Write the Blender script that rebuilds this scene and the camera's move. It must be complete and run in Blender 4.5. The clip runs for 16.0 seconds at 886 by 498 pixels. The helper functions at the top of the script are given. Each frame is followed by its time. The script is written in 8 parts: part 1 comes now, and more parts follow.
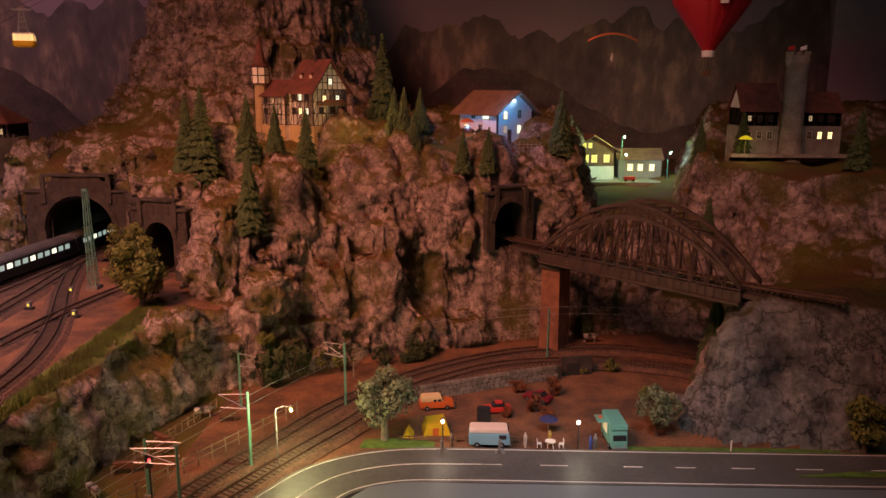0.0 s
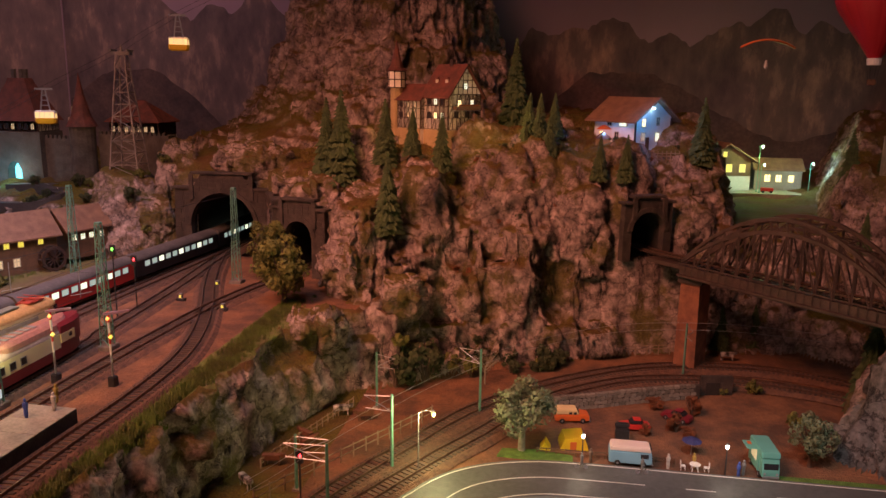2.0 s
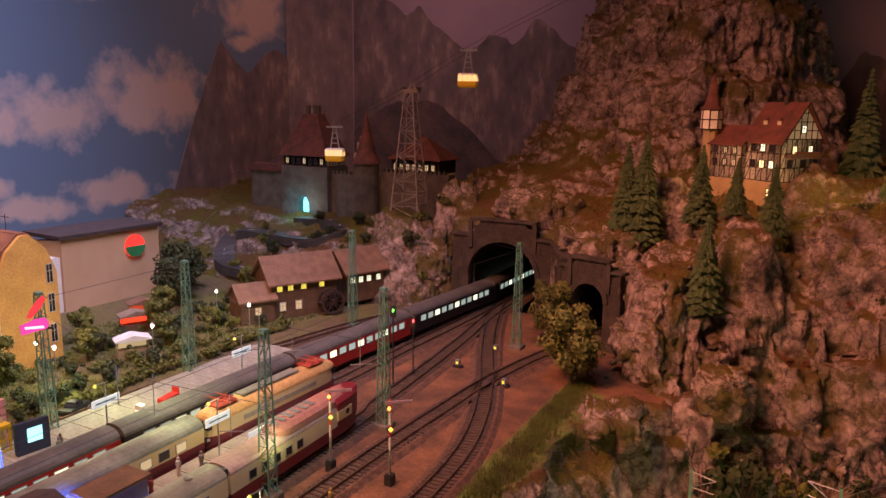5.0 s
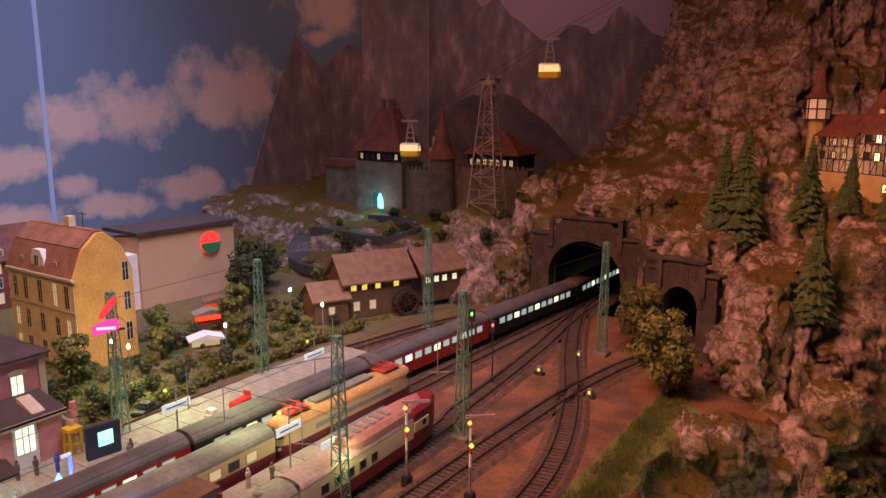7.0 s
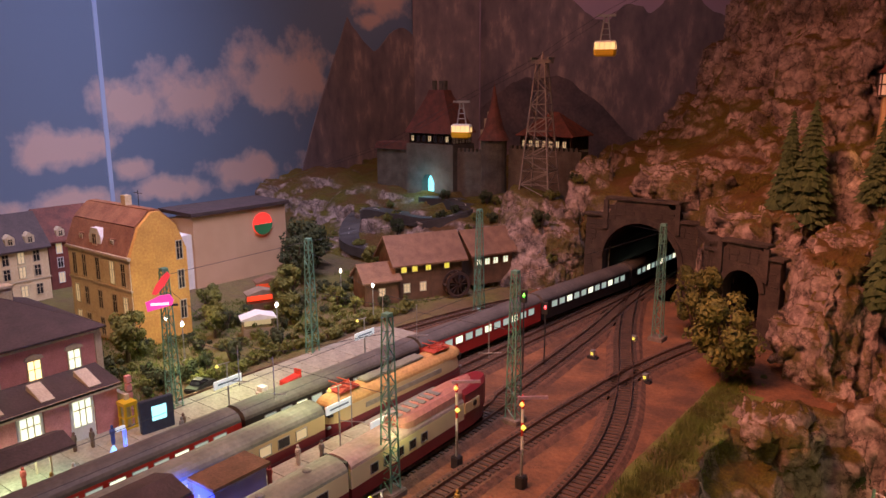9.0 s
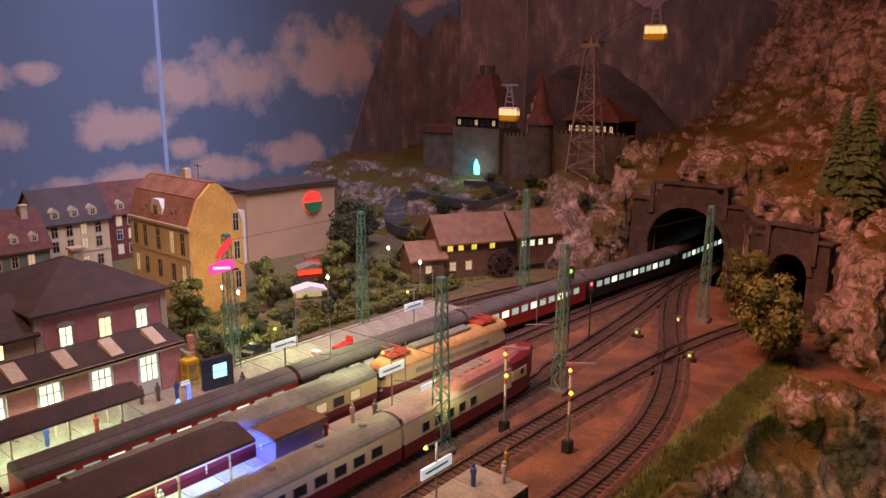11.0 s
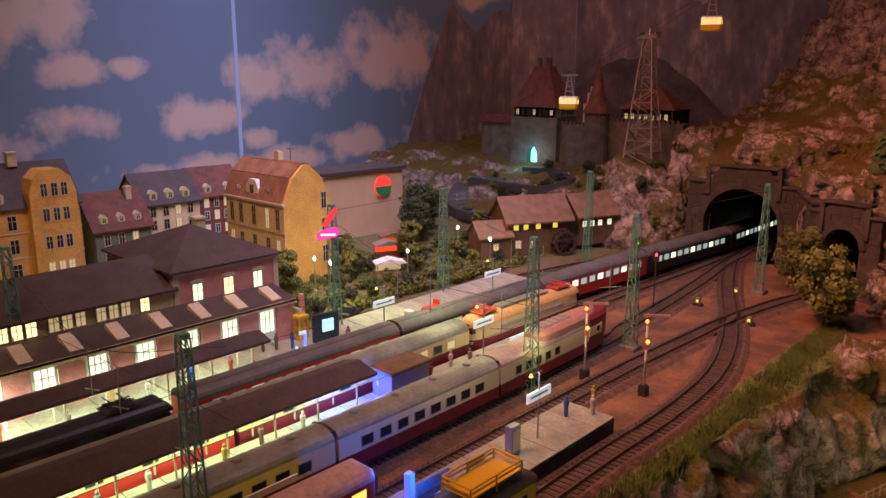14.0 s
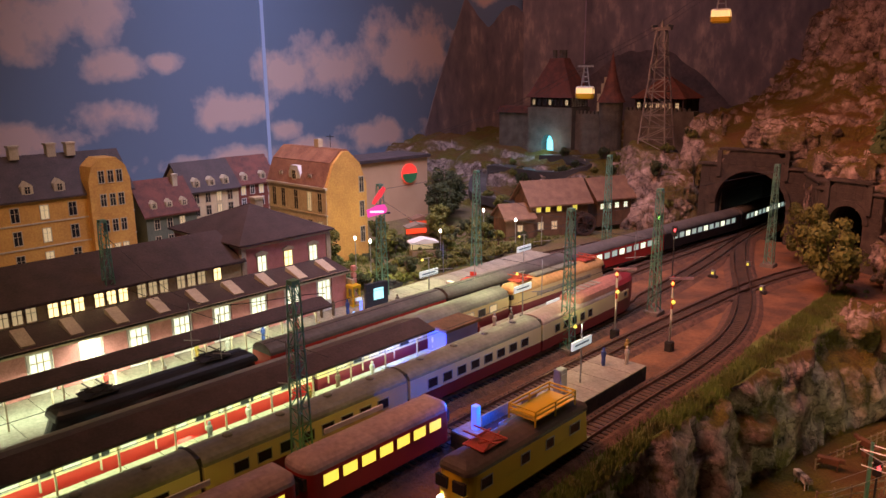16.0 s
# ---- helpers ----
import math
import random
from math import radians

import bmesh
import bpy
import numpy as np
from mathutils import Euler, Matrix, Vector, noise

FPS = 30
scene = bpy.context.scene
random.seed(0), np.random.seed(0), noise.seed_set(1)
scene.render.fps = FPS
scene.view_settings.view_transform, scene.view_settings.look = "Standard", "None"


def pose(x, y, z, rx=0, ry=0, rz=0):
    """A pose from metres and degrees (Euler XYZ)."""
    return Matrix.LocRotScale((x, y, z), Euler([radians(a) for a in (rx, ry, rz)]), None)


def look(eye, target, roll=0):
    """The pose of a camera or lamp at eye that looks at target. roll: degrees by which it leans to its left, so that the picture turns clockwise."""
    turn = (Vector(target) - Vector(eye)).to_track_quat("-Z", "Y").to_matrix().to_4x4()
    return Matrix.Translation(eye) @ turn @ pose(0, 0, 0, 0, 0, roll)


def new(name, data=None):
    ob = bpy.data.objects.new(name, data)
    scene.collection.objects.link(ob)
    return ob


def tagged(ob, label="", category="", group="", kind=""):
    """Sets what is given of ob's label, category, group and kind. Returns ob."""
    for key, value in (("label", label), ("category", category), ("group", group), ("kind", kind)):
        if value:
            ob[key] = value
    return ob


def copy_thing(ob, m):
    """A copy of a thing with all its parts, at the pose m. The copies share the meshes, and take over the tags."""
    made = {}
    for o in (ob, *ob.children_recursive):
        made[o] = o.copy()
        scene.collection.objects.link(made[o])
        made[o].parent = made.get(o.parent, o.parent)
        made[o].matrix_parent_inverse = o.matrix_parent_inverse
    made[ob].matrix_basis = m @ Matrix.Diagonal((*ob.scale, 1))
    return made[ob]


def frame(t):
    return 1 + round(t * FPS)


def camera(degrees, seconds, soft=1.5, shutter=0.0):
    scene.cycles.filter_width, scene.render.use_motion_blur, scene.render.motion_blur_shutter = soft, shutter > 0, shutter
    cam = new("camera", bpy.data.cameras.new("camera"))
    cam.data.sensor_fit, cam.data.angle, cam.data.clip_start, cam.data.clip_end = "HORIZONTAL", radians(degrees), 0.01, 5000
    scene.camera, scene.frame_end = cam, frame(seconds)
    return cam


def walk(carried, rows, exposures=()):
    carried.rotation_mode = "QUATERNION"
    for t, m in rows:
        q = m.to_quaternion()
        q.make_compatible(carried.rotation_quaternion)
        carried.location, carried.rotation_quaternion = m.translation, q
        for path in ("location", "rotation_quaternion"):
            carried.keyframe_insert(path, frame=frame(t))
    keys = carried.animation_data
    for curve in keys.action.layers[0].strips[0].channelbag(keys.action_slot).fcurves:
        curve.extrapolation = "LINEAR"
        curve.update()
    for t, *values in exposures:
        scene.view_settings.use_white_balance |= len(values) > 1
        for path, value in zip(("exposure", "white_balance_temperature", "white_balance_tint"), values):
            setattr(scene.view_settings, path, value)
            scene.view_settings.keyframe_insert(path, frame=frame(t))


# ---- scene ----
cam = camera(60.8, 16.0)
METRES, EYE, TILT, LEAN, TURN = 0.66, 1.35, 0.0, 0.0, 1.3
ROWS = [
    (0.0, 0.0, 0.0, 0.0, 0.06, -12.13, -0.29),
    (0.5, -0.0086, -0.0025, -0.0001, 1.16, -12.11, -0.35),
    (1.0, -0.0123, 0.0026, 0.001, 2.77, -12.11, -0.51),
    (1.5, -0.0316, 0.0097, 0.0019, 5.09, -12.18, -0.63),
    (2.0, -0.0897, 0.0064, 0.0119, 7.83, -12.16, -0.86),
    (2.5, -0.1535, 0.0122, 0.0179, 10.68, -12.12, -1.05),
    (3.0, -0.2104, 0.0127, 0.0214, 13.52, -12.15, -1.08),
    (3.5, -0.2543, 0.0377, 0.0337, 16.89, -11.9, -1.07),
    (4.0, -0.2654, 0.1123, 0.0583, 20.43, -11.51, -0.97),
    (4.5, -0.2726, 0.1923, 0.058, 23.93, -11.09, -0.93),
    (7.0, -0.3418, 0.3167, 0.0497, 32.06, -11.22, -0.2),
    (7.5, -0.3473, 0.3259, 0.0444, 32.97, -11.56, -0.03),
    (8.0, -0.3474, 0.3309, 0.0404, 33.9, -11.83, 0.08),
    (8.5, -0.3516, 0.3342, 0.0351, 34.99, -12.03, 0.2),
    (9.0, -0.3555, 0.3326, 0.0309, 35.84, -12.18, 0.22),
    (11.5, -0.3432, 0.2653, 0.0005, 39.73, -12.84, -0.62),
    (12.0, -0.3321, 0.2421, -0.0019, 40.58, -12.85, -0.76),
    (12.5, -0.3207, 0.2286, -0.0062, 41.28, -12.84, -0.79),
    (13.0, -0.3229, 0.2092, -0.0157, 41.7, -12.81, -0.62),
    (13.5, -0.3312, 0.1638, -0.0167, 41.73, -12.88, -0.33),
    (14.0, -0.3229, 0.1157, -0.0161, 41.52, -12.93, -0.02),
    (14.5, -0.3166, 0.0661, -0.019, 41.28, -13.01, 0.27),
    (15.0, -0.3082, 0.0274, -0.0189, 41.17, -13.06, 0.42),
    (15.5, -0.2984, -0.0065, -0.0232, 41.22, -13.12, 0.48),
    (16.0, -0.2893, -0.0386, -0.0286, 41.48, -13.2, 0.51),
]
walk(cam, [(t, pose(0, 0, EYE, TILT, LEAN, TURN) @ pose(METRES * x, METRES * y, METRES * z, 90 + pitch, roll, yaw)) for t, x, y, z, yaw, pitch, roll in ROWS])

# ---- world, lights ----
def area_lamp(name, eye, target, sx, sy, watts, color, spread=180):
    d = bpy.data.lights.new(name, "AREA")
    d.shape, d.size, d.size_y, d.energy, d.color, d.spread = "RECTANGLE", sx, sy, watts, color, radians(spread)
    ob = new(name, d)
    ob.matrix_world = look(eye, target)
    return ob


def point_lamp(name, place, watts, color, radius=0.004):
    d = bpy.data.lights.new(name, "POINT")
    d.energy, d.color, d.shadow_soft_size = watts, color, radius
    ob = new(name, d)
    ob.location = place
    return ob


world = bpy.data.worlds.new("world")
scene.world = world
world.use_nodes = True
world.node_tree.nodes["Background"].inputs["Color"].default_value = (0.5, 0.22, 0.2, 1)
world.node_tree.nodes["Background"].inputs["Strength"].default_value = 0.025

# the hall's coloured evening lighting hangs over the layout
area_lamp("hall_light_red", (-0.95, -0.05, 2.45), (-0.28, 1.24, 1.05), 0.7, 0.5, 6.0, (1.0, 0.355, 0.225), 60)
area_lamp("hall_light_red_left", (-0.6, 0.0, 2.4), (-1.25, 0.75, 1.05), 0.6, 0.4, 1.9, (1.0, 0.54, 0.28), 72)
area_lamp("hall_light_right", (0.55, 0.1, 2.4), (0.6, 1.45, 1.25), 0.3, 0.3, 0.14, (1.0, 0.72, 0.68), 40)
# added fill that lifts the dark rear-left corner of the backdrop
area_lamp("hall_light_rear", (-0.9, 1.2, 2.6), (-1.7, 2.3, 1.45), 0.7, 0.2, 1.7, (1.0, 0.5, 0.45), 70)
area_lamp("hall_light_blue", (-1.45, 1.0, 2.6), (-1.9, 1.1, 1.45), 0.2, 2.4, 9.2, (0.74, 0.66, 1.0), 62)
area_lamp("hall_light_white", (0.1, 0.0, 2.2), (0.12, 0.78, 0.9), 0.2, 0.2, 0.36, (0.92, 0.94, 1.0), 30)

# ---- materials ----
def mat(name, c1, c2=None, scale=40.0, rough=0.7, bump=0.0, bscale=None, metal=0.0, emit=None, strength=0.0, fine=True, spec=0.5, random=0.0):
    """A surface in two shades, mottled coarse and fine."""
    m = bpy.data.materials.new(name)
    m.use_nodes = True
    nt = m.node_tree
    b = nt.nodes["Principled BSDF"]
    b.inputs["Roughness"].default_value, b.inputs["Metallic"].default_value = rough, metal
    b.inputs["Specular IOR Level"].default_value = spec
    c2 = c2 or tuple(0.7 * c for c in c1)
    co = nt.nodes.new("ShaderNodeTexCoord")
    n1 = nt.nodes.new("ShaderNodeTexNoise")
    n1.inputs["Scale"].default_value, n1.inputs["Detail"].default_value = scale, 5
    nt.links.new(co.outputs["Object"], n1.inputs["Vector"])
    ramp = nt.nodes.new("ShaderNodeValToRGB")
    ramp.color_ramp.elements[0].position, ramp.color_ramp.elements[1].position = 0.35, 0.65
    ramp.color_ramp.elements[0].color, ramp.color_ramp.elements[1].color = (*c2, 1), (*c1, 1)
    nt.links.new(n1.outputs["Fac"], ramp.inputs["Fac"])
    out = ramp.outputs["Color"]
    if fine:
        n2 = nt.nodes.new("ShaderNodeTexNoise")
        n2.inputs["Scale"].default_value, n2.inputs["Detail"].default_value = scale * 9, 3
        nt.links.new(co.outputs["Object"], n2.inputs["Vector"])
        mx = nt.nodes.new("ShaderNodeMix")
        mx.data_type, mx.blend_type = "RGBA", "OVERLAY"
        mx.inputs[0].default_value = 0.45
        nt.links.new(out, mx.inputs[6])
        nt.links.new(n2.outputs["Fac"], mx.inputs[7])
        out = mx.outputs[2]
    if random:
        oi = nt.nodes.new("ShaderNodeObjectInfo")
        hs = nt.nodes.new("ShaderNodeHueSaturation")
        mr = nt.nodes.new("ShaderNodeMapRange")
        mr.inputs["To Min"].default_value, mr.inputs["To Max"].default_value = 1 - random, 1 + random
        nt.links.new(oi.outputs["Random"], mr.inputs["Value"])
        nt.links.new(mr.outputs["Result"], hs.inputs["Value"])
        nt.links.new(out, hs.inputs["Color"])
        out = hs.outputs["Color"]
    nt.links.new(out, b.inputs["Base Color"])
    if bump:
        n3 = nt.nodes.new("ShaderNodeTexNoise")
        n3.inputs["Scale"].default_value, n3.inputs["Detail"].default_value = bscale or scale * 4, 6
        nt.links.new(co.outputs["Object"], n3.inputs["Vector"])
        bp = nt.nodes.new("ShaderNodeBump")
        bp.inputs["Strength"].default_value, bp.inputs["Distance"].default_value = 1.0, bump
        nt.links.new(n3.outputs["Fac"], bp.inputs["Height"])
        nt.links.new(bp.outputs["Normal"], b.inputs["Normal"])
    if emit:
        b.inputs["Emission Color"].default_value, b.inputs["Emission Strength"].default_value = (*emit, 1), strength
    return m


def terrain_mat(name, rock_a, rock_b, crack, grass_a, grass_b, soil, low=0.56, high=0.82, cells=30, width=0.05, moss_at=0.5, bend=0.035):
    """Crag with cracks on the steep parts, grass and flock on the flatter ones."""
    m = bpy.data.materials.new(name)
    m.use_nodes = True
    nt = m.node_tree
    N, L = nt.nodes, nt.links
    b = N["Principled BSDF"]
    b.inputs["Roughness"].default_value = 0.85
    b.inputs["Specular IOR Level"].default_value = 0.25
    co = N.new("ShaderNodeTexCoord")

    def tex(scale, detail=6, rough=0.6, kind="ShaderNodeTexNoise"):
        n = N.new(kind)
        n.inputs["Scale"].default_value = scale
        if kind == "ShaderNodeTexNoise":
            n.inputs["Detail"].default_value, n.inputs["Roughness"].default_value = detail, rough
        L.new(co.outputs["Object"], n.inputs["Vector"])
        return n

    def ramp(src, *stops):
        r = N.new("ShaderNodeValToRGB")
        while len(r.color_ramp.elements) < len(stops):
            r.color_ramp.elements.new(0.5)
        for e, (p, c) in zip(r.color_ramp.elements, stops):
            e.position, e.color = p, (*c, 1)
        L.new(src, r.inputs["Fac"])
        return r.outputs["Color"]

    def mix(f, a, c, blend="MIX"):
        x = N.new("ShaderNodeMix")
        x.data_type, x.blend_type = "RGBA", blend
        if isinstance(f, float):
            x.inputs[0].default_value = f
        else:
            L.new(f, x.inputs[0])
        L.new(a, x.inputs[6])
        L.new(c, x.inputs[7])
        return x.outputs[2]

    big, fine = tex(13, 7, 0.65), tex(70, 6, 0.7)
    vor = tex(cells, kind="ShaderNodeTexVoronoi")
    vor.feature = "DISTANCE_TO_EDGE"
    warp = N.new("ShaderNodeVectorMath")
    warp.operation = "MULTIPLY_ADD"
    L.new((fine if bend < 0.05 else big).outputs["Color"], warp.inputs[0])
    warp.inputs[1].default_value = (bend, bend, bend)
    L.new(co.outputs["Object"], warp.inputs[2])
    L.new(warp.outputs["Vector"], vor.inputs["Vector"])
    rock = ramp(big.outputs["Fac"], (0.36, rock_b), (0.5, rock_a), (0.62, tuple(0.5 * c for c in rock_a)))
    rock = mix(0.8, rock, ramp(fine.outputs["Fac"], (0.3, (0.1, 0.1, 0.1)), (0.7, (0.95, 0.95, 0.95))), "OVERLAY")
    rock = mix(0.8, rock, ramp(vor.outputs["Distance"], (0.0, crack), (width, (0.85, 0.85, 0.85)), (0.3, (1, 1, 1))), "MULTIPLY")
    flock = tex(330, 3, 0.7)
    moss = ramp(tex(10, 7, 0.7).outputs["Fac"], (moss_at, (0, 0, 0)), (moss_at + 0.09, (0.85, 0.85, 0.85)))
    rock = mix(moss, rock, ramp(flock.outputs["Fac"], (0.3, grass_b), (0.75, grass_a)))
    grass = mix(ramp(tex(9, 4).outputs["Fac"], (0.4, (0, 0, 0)), (0.6, (1, 1, 1))), ramp(flock.outputs["Fac"], (0.3, grass_b), (0.7, grass_a)), ramp(flock.outputs["Fac"], (0.3, tuple(0.6 * c for c in soil)), (0.7, soil)))
    geo = N.new("ShaderNodeNewGeometry")
    sep = N.new("ShaderNodeSeparateXYZ")
    L.new(geo.outputs["Normal"], sep.inputs["Vector"])
    add = N.new("ShaderNodeMath")
    add.operation = "MULTIPLY_ADD"
    L.new(tex(21, 5, 0.7).outputs["Fac"], add.inputs[0])
    add.inputs[1].default_value = 0.75
    L.new(sep.outputs["Z"], add.inputs[2])
    f = ramp(add.outputs["Value"], (0.0, (0, 0, 0)), (1.0, (1, 1, 1)))
    mr = N.new("ShaderNodeMapRange")
    mr.inputs["From Min"].default_value, mr.inputs["From Max"].default_value = low + 0.37, high + 0.37
    L.new(add.outputs["Value"], mr.inputs["Value"])
    N.remove(f.node)
    L.new(mix(mr.outputs["Result"], rock, grass), b.inputs["Base Color"])
    hsum = N.new("ShaderNodeMath")
    hsum.operation = "ADD"
    L.new(big.outputs["Fac"], hsum.inputs[0])
    hm = N.new("ShaderNodeMath")
    hm.operation = "MULTIPLY"
    L.new(fine.outputs["Fac"], hm.inputs[0])
    hm.inputs[1].default_value = 0.55
    L.new(hm.outputs["Value"], hsum.inputs[1])
    hs2 = N.new("ShaderNodeMath")
    hs2.operation = "MULTIPLY_ADD"
    L.new(flock.outputs["Fac"], hs2.inputs[0])
    hs2.inputs[1].default_value = 0.12
    L.new(hsum.outputs["Value"], hs2.inputs[2])
    bp = N.new("ShaderNodeBump")
    bp.inputs["Strength"].default_value, bp.inputs["Distance"].default_value = 1.0, 0.012
    L.new(hs2.outputs["Value"], bp.inputs["Height"])
    L.new(bp.outputs["Normal"], b.inputs["Normal"])
    return m


CRAG = terrain_mat("crag", (0.4, 0.31, 0.28), (0.16, 0.12, 0.105), (0.08, 0.06, 0.055), (0.16, 0.135, 0.018), (0.05, 0.045, 0.011), (0.15, 0.08, 0.028))
BLUFF = terrain_mat("carved_bluff", (0.2, 0.2, 0.195), (0.15, 0.15, 0.145), (0.03, 0.03, 0.03), (0.1, 0.1, 0.025), (0.04, 0.04, 0.012), (0.09, 0.07, 0.035), 0.74, 0.95, 13, 0.04, 0.6, 0.16)
EARTH = mat("yard_earth", (0.23, 0.105, 0.05), (0.1, 0.05, 0.03), 26, 0.95, 0.003, 300)
TOWN = mat("town_ground", (0.13, 0.12, 0.03), (0.13, 0.085, 0.045), 14, 0.95, 0.003, 260)
BALLAST = mat("ballast", (0.2, 0.105, 0.065), (0.11, 0.06, 0.042), 120, 0.95, 0.004, 520)
SLEEPER = mat("sleeper_wood", (0.09, 0.06, 0.045), (0.05, 0.035, 0.028), 90, 0.9)
LIP = mat("edge_grass", (0.15, 0.2, 0.035), (0.14, 0.1, 0.04), 26, 0.95, 0.004, 420)
RAIL = mat("rail_steel", (0.3, 0.2, 0.15), (0.2, 0.12, 0.09), 70, 0.35, metal=0.8)
ASPHALT = mat("asphalt", (0.1, 0.1, 0.095), (0.075, 0.075, 0.07), 16, 0.42, 0.0006, 500)
WHITE_LINE = mat("road_paint", (0.75, 0.74, 0.7), (0.6, 0.59, 0.55), 80, 0.6)
FASCIA = mat("grey_board", (0.15, 0.185, 0.2), (0.13, 0.16, 0.175), 6, 0.5, fine=False)
PAVING = mat("platform_paving", (0.34, 0.32, 0.25), (0.25, 0.235, 0.185), 40, 0.75, 0.0008, 300)
PLASTER = mat("hall_plaster", (0.35, 0.3, 0.28), (0.3, 0.26, 0.25), 4, 0.9)
HALL_FLOOR = mat("hall_floor", (0.16, 0.13, 0.12), (0.12, 0.1, 0.09), 5, 0.6)

# ---- mesh helpers ----
def part(name, bm, material, parent=None, label="", smooth=False):
    """Link a bmesh as one mesh object, under a thing or a part."""
    me = bpy.data.meshes.new(name)
    bm.normal_update()
    bm.to_mesh(me)
    bm.free()
    me.materials.append(material)
    if smooth:
        me.shade_smooth()
    ob = new(name, me)
    ob.parent = parent
    if label:
        ob["label"] = label
    return ob


def thing(name, label, category, m=None, group="", kind=""):
    ob = new(name)
    ob.empty_display_size = 0.02
    if m is not None:
        ob.matrix_world = m
    return tagged(ob, label, category, group, kind)


def box(bm, x0, x1, y0, y1, z0, z1, m=None):
    v = [bm.verts.new((m @ Vector(c)) if m is not None else c) for c in ((x0, y0, z0), (x1, y0, z0), (x1, y1, z0), (x0, y1, z0), (x0, y0, z1), (x1, y0, z1), (x1, y1, z1), (x0, y1, z1))]
    for f in ((3, 2, 1, 0), (4, 5, 6, 7), (0, 1, 5, 4), (1, 2, 6, 5), (2, 3, 7, 6), (3, 0, 4, 7)):
        bm.faces.new([v[i] for i in f])
    return bm


def B(*a, m=None, bevel=0.0):
    bm = box(bmesh.new(), *a, m=m)
    if bevel:
        bmesh.ops.bevel(bm, geom=bm.edges[:], offset=bevel, segments=2, affect="EDGES")
    return bm


def prism(bm, outline, y0, y1, axis="y", m=None):
    """An outline in (a, b) drawn out along an axis: (a, y, b) for y, (y, a, b) for x, (a, b, y) for z."""
    def at(a, b, t):
        c = {"y": (a, t, b), "x": (t, a, b), "z": (a, b, t)}[axis]
        return m @ Vector(c) if m is not None else c
    lo, hi = [bm.verts.new(at(a, b, y0)) for a, b in outline], [bm.verts.new(at(a, b, y1)) for a, b in outline]
    n = len(outline)
    bm.faces.new(lo[::-1])
    bm.faces.new(hi)
    for i in range(n):
        bm.faces.new((lo[i], lo[(i + 1) % n], hi[(i + 1) % n], hi[i]))
    bmesh.ops.recalc_face_normals(bm, faces=bm.faces[:])
    return bm


def rod(bm, a, b, r0, r1=None, n=8):
    """A round bar from a to b."""
    a, b = Vector(a), Vector(b)
    r1 = r0 if r1 is None else r1
    q = (b - a).to_track_quat("Z", "Y").to_matrix()
    rings = []
    for p, r in ((a, r0), (b, r1)):
        rings.append([bm.verts.new(p + q @ Vector((r * math.cos(6.28319 * i / n), r * math.sin(6.28319 * i / n), 0))) for i in range(n)])
    for i in range(n):
        bm.faces.new((rings[0][i], rings[0][(i + 1) % n], rings[1][(i + 1) % n], rings[1][i]))
    bm.faces.new(rings[0][::-1])
    bm.faces.new(rings[1])
    return bm


def lathe(bm, outline, n=16, at=(0, 0, 0)):
    rings = []
    for r, z in outline:
        rings.append([bm.verts.new((at[0] + r * math.cos(6.28319 * i / n), at[1] + r * math.sin(6.28319 * i / n), at[2] + z)) for i in range(n)])
    for p, q in zip(rings, rings[1:]):
        for i in range(n):
            bm.faces.new((p[i], p[(i + 1) % n], q[(i + 1) % n], q[i]))
    bm.faces.new(rings[0][::-1])
    bm.faces.new(rings[-1])
    return bm


def smooth_line(pts, step=0.01):
    """A smooth line through the points, sampled evenly."""
    P = [Vector((*p, 0) if len(p) == 2 else p) for p in pts]
    P = [2 * P[0] - P[1]] + P + [2 * P[-1] - P[-2]]
    out = []
    for a, b, c, d in zip(P, P[1:], P[2:], P[3:]):
        n = max(2, int((c - b).length / step))
        for i in range(n):
            t = i / n
            out.append(0.5 * (2 * b + (c - a) * t + (2 * a - 5 * b + 4 * c - d) * t * t + (3 * b - a - 3 * c + d) * t ** 3))
    return out + [P[-2]]


def sweep(bm, line, outline):
    """An outline (across, up) carried along a level line; across is to the right of the way."""
    prev = None
    for i, p in enumerate(line):
        d = line[min(i + 1, len(line) - 1)] - line[max(i - 1, 0)]
        s = Vector((d.y, -d.x, 0)).normalized()
        ring = [bm.verts.new(p + s * a + Vector((0, 0, b))) for a, b in outline]
        if prev:
            for j in range(len(ring)):
                k = (j + 1) % len(ring)
                bm.faces.new((prev[j], prev[k], ring[k], ring[j]))
        else:
            bm.faces.new(ring[::-1])
        prev = ring
    bm.faces.new(prev)
    bmesh.ops.recalc_face_normals(bm, faces=bm.faces[:])
    return bm


# ---- terrain ----
YARD, RAILTOP, VALE = 1.012, 1.0205, 0.9


def interp(v, *pairs):
    xs, ys = zip(*pairs)
    return np.interp(v, xs, ys)


def inside(px, py, line):
    """Distance from a line, positive on its left."""
    best, sign = np.full(px.shape, 1e9), np.ones(px.shape)
    for (x0, y0), (x1, y1) in zip(line, line[1:]):
        dx, dy = x1 - x0, y1 - y0
        t = np.clip(((px - x0) * dx + (py - y0) * dy) / (dx * dx + dy * dy), 0, 1)
        d = np.hypot(px - x0 - t * dx, py - y0 - t * dy)
        s = np.sign(dx * (py - y0) - dy * (px - x0))
        sign = np.where(d < best - 1e-9, s, sign)
        best = np.minimum(best, d)
    return best * sign


def step(v, a, b):
    t = np.clip((v - a) / (b - a), 0, 1)
    return t * t * (3 - 2 * t)


